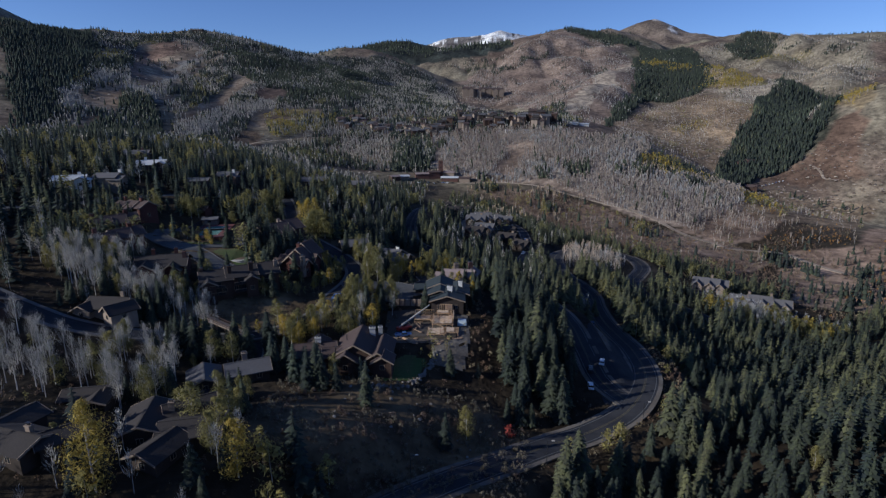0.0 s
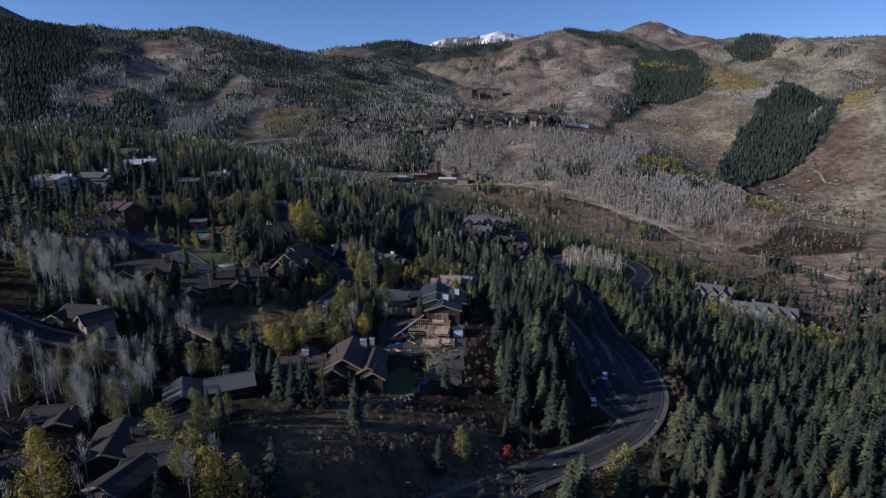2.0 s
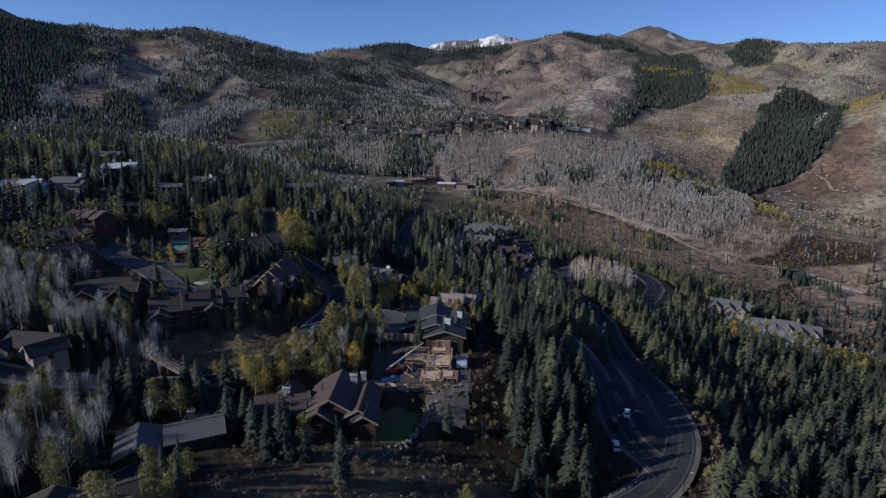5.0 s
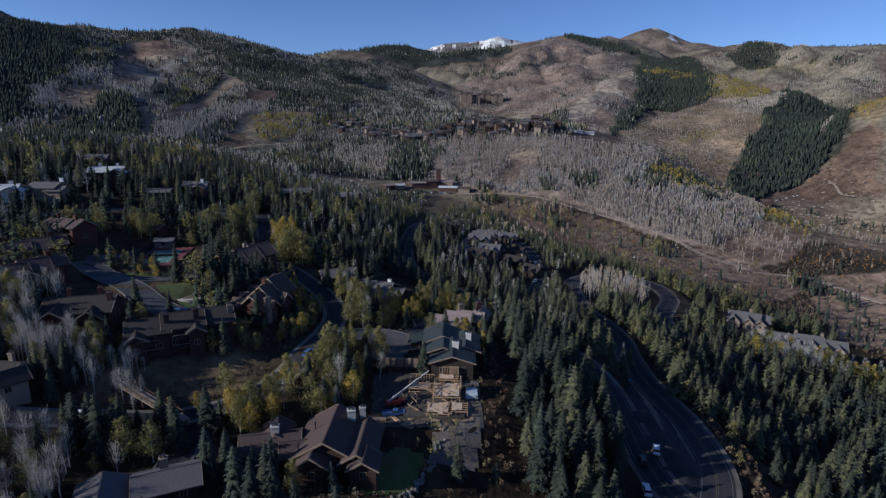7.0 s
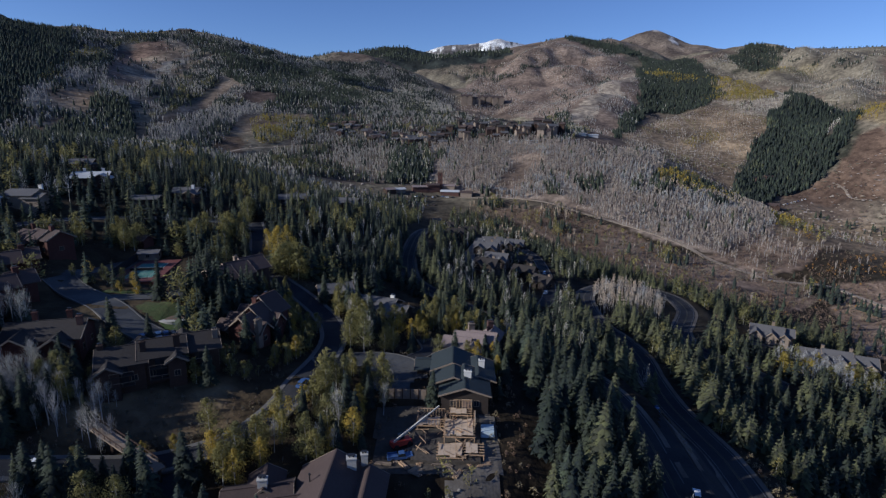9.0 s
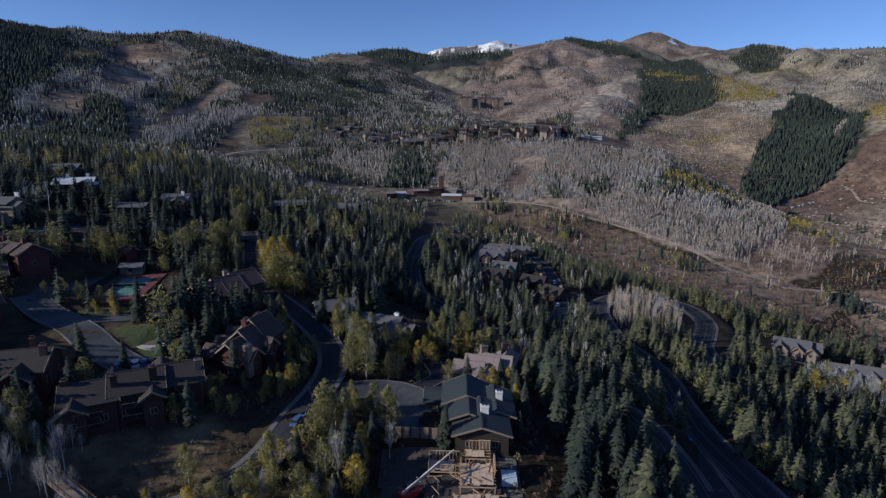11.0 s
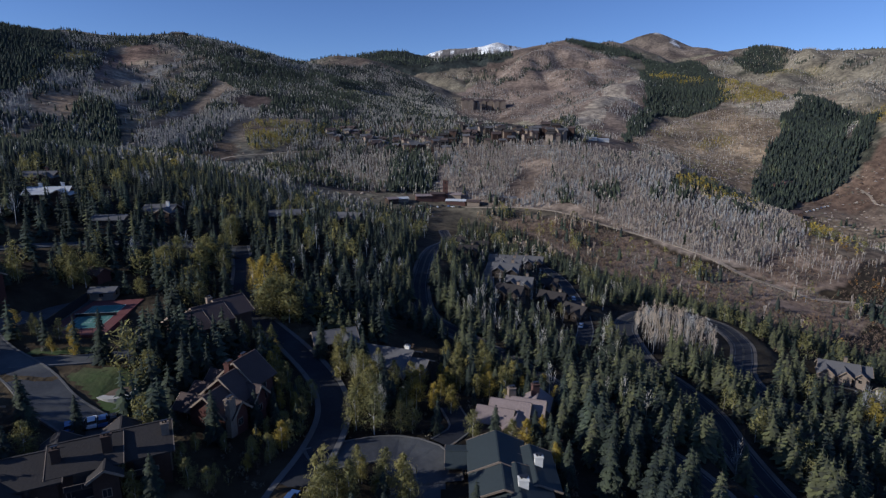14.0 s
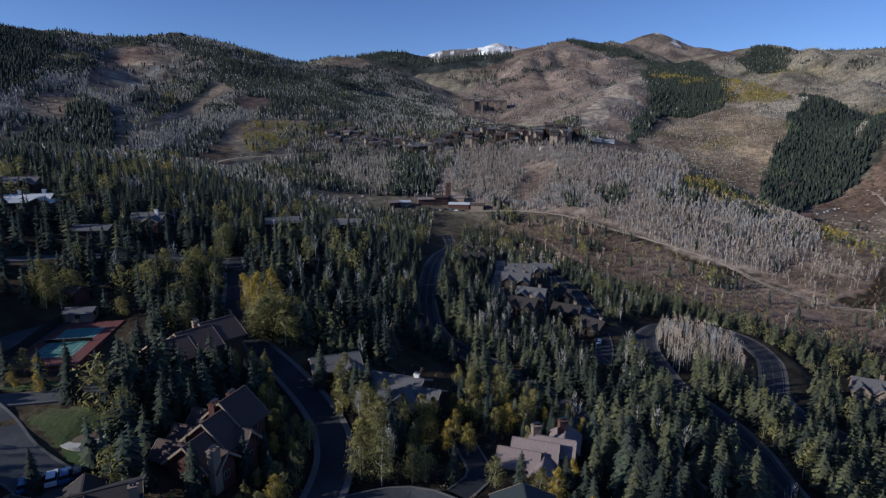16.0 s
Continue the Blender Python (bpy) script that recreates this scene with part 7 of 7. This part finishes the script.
RUNS = (RUN_A, RUN_B, RUN_C, RUN_D, RUN_F, RUN_G, OPEN_SCRUB, *RUN_FEET)
far_wood(LEFT_FOREST, 28, {"bare": 10, "spruce": 7, "olive": 0.8}, (7, 11), 30, "left_mountain_forest", holes=(*RUNS, DARK_A, DARK_B, DARK_E, DARK_F, BAND_A, BAND_B, BAND_C, BAND_G, OLIVE_TOP))
for i, (band, each) in enumerate(((BAND_A, 18), (BAND_B, 17), (BAND_G, 15), (BAND_F, 34))):
    far_wood(band, each, {"bare": 12, "olive": 0.4, "spruce": 1.2}, (7, 11), 130 + i, "grey_aspen_band", holes=RUNS)
far_wood(BAND_C, 17, {"bare": 6, "olive": 3, "spruce": 4}, (7, 11), 134, "grey_aspen_band", holes=RUNS)
far_wood(DARK_A, 20, {"spruce": 10, "bare": 2.5}, (8, 13), 136, "dark_slope_forest", holes=RUNS)
far_wood(DARK_B, 26, {"spruce": 8, "bare": 4, "olive": 0.3}, (7, 11), 137, "dark_slope_forest", holes=(OPEN_SCRUB,))
for i, row in enumerate(GULLY_ROWS):
    far_wood(row, 60, {"spruce": 5, "bare": 1}, (9, 13), 170 + i, "dark_spur_forest")
far_wood(DARK_E, 22, {"spruce": 8, "bare": 2}, (8, 12), 138, "dark_slope_forest")
far_wood(DARK_F, 22, {"spruce": 8, "bare": 2}, (8, 12), 143, "dark_slope_forest")
for i, run in enumerate((RUN_A, RUN_F, RUN_D, RUN_B)):
    far_wood(run, 240, {"spruce": 3, "bare": 2}, (6, 10), 144 + i, "left_mountain_forest", clump=0.45)
far_wood(OLIVE_TOP, 20, {"olive": 5, "bare": 3, "yellow": 0.6}, (6, 9), 140, "yellow_aspen_stand")
far_wood(SHADE_FOREST, 30, {"spruce": 9, "blue": 1}, (7, 11), 31, "shaded_mountain_forest")
far_wood(YELLOW_LEFT, 17, {"yellow": 3, "olive": 6, "bare": 4, "spruce": 1.5}, (7, 12), 32, "yellow_aspen_stand", clump=0.36)
far_wood(BAND_D, 20, {"bare": 9, "spruce": 2, "olive": 2}, (7, 11), 148, "grey_aspen_band")
far_wood(MID_ASPEN, 26, {"bare": 8, "spruce": 4, "olive": 3}, (7, 12), 33, "mixed_valley_woods", holes=(BAND_E, DARK_G))
far_wood(BAND_E, 18, {"bare": 10, "tan": 3, "spruce": 1}, (8, 12), 135, "grey_aspen_band")
far_wood(DARK_G, 20, {"spruce": 9, "bare": 4}, (9, 14), 149, "dark_slope_forest")
far_wood(MEADOW, 70, {"sage": 3, "shrub": 3, "spruce": 1, "orange": 0.3}, (6, 11), 150, "meadow_scrub", clump=0.4)
far_wood(ASPEN_HILL, 12.5, {"tan": 10, "bare": 3.5, "spruce": 0.5}, (9, 14), 34, "bare_aspen_hill", holes=(HILL_GAP, DARK_D))
far_wood(RUST_FLAT, 12, {"tan": 4, "shrub": 6, "sage": 3}, (7, 11), 161, "rusty_oak_scrub")
far_wood(HILL_GAP, 34, {"shrub": 4, "tan": 3}, (6, 10), 151, "rusty_oak_scrub")
far_wood(DARK_D, 20, {"spruce": 4, "bare": 2}, (8, 12), 152, "dark_slope_forest")
far_wood(FACE, 62, {"tan": 5, "bare": 8, "spruce": 0.8}, (7, 10), 35, "open_face_woods", clump=0.42, holes=(RUN_E,))
far_wood(CONIFER_A, 40, {"spruce": 11, "bare": 0.5}, (9, 14), 36, "dark_spur_forest", holes=(YELLOW_E,))
far_wood(YELLOW_E, 34, {"yellow": 3, "olive": 1, "spruce": 8}, (9, 13), 153, "golden_aspen_stand")
far_wood(CONIFER_D, 110, {"spruce": 1}, (12, 17), 154, "dark_spur_forest")
far_wood(YELLOW_A, 44, {"yellow": 5, "olive": 3, "tan": 3}, (9, 13), 37, "golden_aspen_stand", clump=0.34)
far_wood(SPUR, 34, {"tan": 8, "bare": 2, "sage": 4, "olive": 1.2, "orange": 0.6}, (5, 9), 38, "open_spur_scrub", clump=0.4)
far_wood(SPUR_TOP, 40, {"bare": 6, "tan": 3, "olive": 1}, (7, 10), 155, "open_spur_scrub", clump=0.35)
far_wood(YELLOW_B, 50, {"yellow": 3, "olive": 4}, (5, 8), 39, "golden_scrub")
far_wood(CONIFER_B, 24, {"spruce": 9, "blue": 0.8, "fir": 0.6}, (9, 14), 40, "dark_conifer_stand", clump=0.2, holes=(STAND_GAP,))
far_wood(STAND_GAP, 40, {"bare": 5}, (7, 10), 156, "grey_aspen_band")
far_wood(UPPER_RIGHT, 95, {"tan": 5, "bare": 6, "spruce": 0.5, "olive": 0.7}, (7, 11), 41, "upper_slope_woods", clump=0.44)
far_wood(YELLOW_C, 55, {"yellow": 3, "olive": 3}, (7, 10), 42, "golden_scrub", clump=0.3)
far_wood(YELLOW_F, 80, {"olive": 4, "yellow": 1}, (7, 10), 157, "golden_scrub", clump=0.3)
far_wood(CONIFER_C, 75, {"spruce": 1}, (11, 16), 43, "dark_spur_forest")
far_wood(YELLOW_GULLY, 26, {"yellow": 4, "olive": 3, "spruce": 2, "tan": 3}, (7, 12), 141, "golden_scrub", clump=0.3)
far_wood(GULLY_DARK, 34, {"spruce": 4, "olive": 2, "yellow": 1}, (7, 12), 158, "golden_scrub")
far_wood(YELLOW_G, 34, {"yellow": 4, "olive": 3, "orange": 2}, (7, 11), 159, "golden_scrub")
far_wood(VALLEY_FLOOR, 90, {"orange": 1, "olive": 1, "tan": 4, "shrub": 5, "spruce": 0.5}, (7, 11), 48, "valley_floor_scrub", clump=0.45)
far_wood(OAK_ORANGE, 22, {"orange": 5, "shrub": 5, "sage": 3, "tan": 2}, (6, 11), 44, "orange_oak_scrub", lod=2)
far_wood(OAK_HILL, 9, {"shrub": 8, "sage": 5, "orange": 0.5, "tan": 0.4, "spruce": 0.12, "olive": 0.3}, (7, 13), 45, "rusty_oak_scrub", clump=0.32, keep_clear=True)
far_wood([(250, 330), (300, 360), (360, 470), (350, 540), (300, 520), (240, 480), (190, 440)], 13, {"shrub": 8, "sage": 4, "spruce": 1.4, "orange": 0.5}, (7, 12), 50, "rusty_oak_scrub", clump=0.3, keep_clear=True, lod=2)
far_wood(BROWN_SLOPE, 160, {"shrub": 4, "sage": 3}, (6, 10), 46, "brown_slope_scrub", clump=0.45)
far_wood(VILLAGE_TREES, 42, {"bare": 6, "spruce": 4, "olive": 1}, (8, 13), 47, "village_woods", keep_clear=True)
far_wood([(-330, 2560), (-180, 2480), (120, 2440), (300, 2460), (290, 2600), (-160, 3040), (-420, 3020)], 260, {"spruce": 8, "bare": 1}, (14, 20), 49, "ridge_forest")
far_wood([(20, 2300), (180, 2330), (330, 2380), (280, 2250), (130, 2160)], 150, {"spruce": 3, "bare": 2}, (9, 14), 160, "ridge_forest", clump=0.45)

# spruces scattered along the mountain crests
rc = np.random.default_rng(81)
for slope, crest in RIDGES[:1] + RIDGES[3:6] + RIDGES[7:8] + RIDGES[11:12] + RIDGES[13:14]:
    for a, b in zip(crest[:-1], crest[1:]):
        for i in range(26):
            q = rc.random()
            x, y = a[0] + (b[0] - a[0]) * q + rc.normal(0, 14), a[1] + (b[1] - a[1]) * q + rc.normal(0, 22)
            if fbm(np.array([x]), np.array([y]), 170, 55)[0] > 0.47:
                WOODS.setdefault(("spruce", 3, "crest_spruces"), []).append((x, y, rc.uniform(6, 10)))
# low brush on every open far slope
rows = []
rq = np.random.default_rng(70)
for x0, x1, y0, y1, count in ((-700, 900, 640, 1500, 4000), (-900, 1500, 1300, 2400, 5000), (300, 1000, 700, 1300, 5000)):
    x, y = rq.uniform(x0, x1, count), rq.uniform(y0, y1, count)
    k = (np.abs(x) < 0.95 * y) & (fbm(x, y, 120, 33) > 0.42) & ~inside(CONIFER_B, x, y) & ~inside(ASPEN_HILL, x, y)
    rows += [(a, b, h) for a, b, h in zip(x[k], y[k], rq.uniform(0.8, 2.6, k.sum()))]
for i, kind in enumerate(("brush", "sage_brush", "rust_brush")):
    WOODS[(kind, 3, "hill_brush")] = rows[i::3]

for (kind, lod, wood), rows in WOODS.items():
    rng = np.random.default_rng(len(rows) + lod)
    rows = np.array(rows)
    z = ground_at(rows[:, 0], rows[:, 1])
    VV, FF, MM, base = [], [], [], 0
    variants = MODELS[(kind, lod)]
    which = rng.integers(len(variants), size=len(rows))
    for v, (t, c, _) in enumerate(variants):
        sel = np.where(which == v)[0]
        if len(sel) == 0:
            continue
        pv = np.concatenate([t[0], c[0]])
        pf = np.concatenate([t[1], c[1] + len(t[0])])
        pm = np.concatenate([np.ones(len(t[1]), int), np.zeros(len(c[1]), int)])
        ang, h = rng.uniform(0, 6.2832, len(sel)), rows[sel, 2]
        w = h * rng.uniform(0.85, 1.2, len(sel))
        ca, sa = (np.cos(ang) * w)[:, None], (np.sin(ang) * w)[:, None]
        X = pv[None, :, 0] * ca - pv[None, :, 1] * sa + rows[sel, 0][:, None]
        Y = pv[None, :, 0] * sa + pv[None, :, 1] * ca + rows[sel, 1][:, None]
        Z = pv[None, :, 2] * h[:, None] + z[sel][:, None] - 0.1
        VV.append(np.stack([X, Y, Z], -1).reshape(-1, 3))
        FF.append((pf[None] + (np.arange(len(sel)) * len(pv))[:, None, None] + base).reshape(-1, 3))
        MM.append(np.tile(pm, len(sel)))
        base += len(sel) * len(pv)
    me = tri_mesh(wood, np.concatenate(VV), np.concatenate(FF))
    me.materials.append(KINDS[kind][1])
    me.materials.append(KINDS[kind][2])
    me.polygons.foreach_set("material_index", np.concatenate(MM).astype(np.int32))
    tagged(new(wood, me), KINDS[kind][3].replace("tall ", "") + ", a whole wood of them", "woods", kind="stuff")
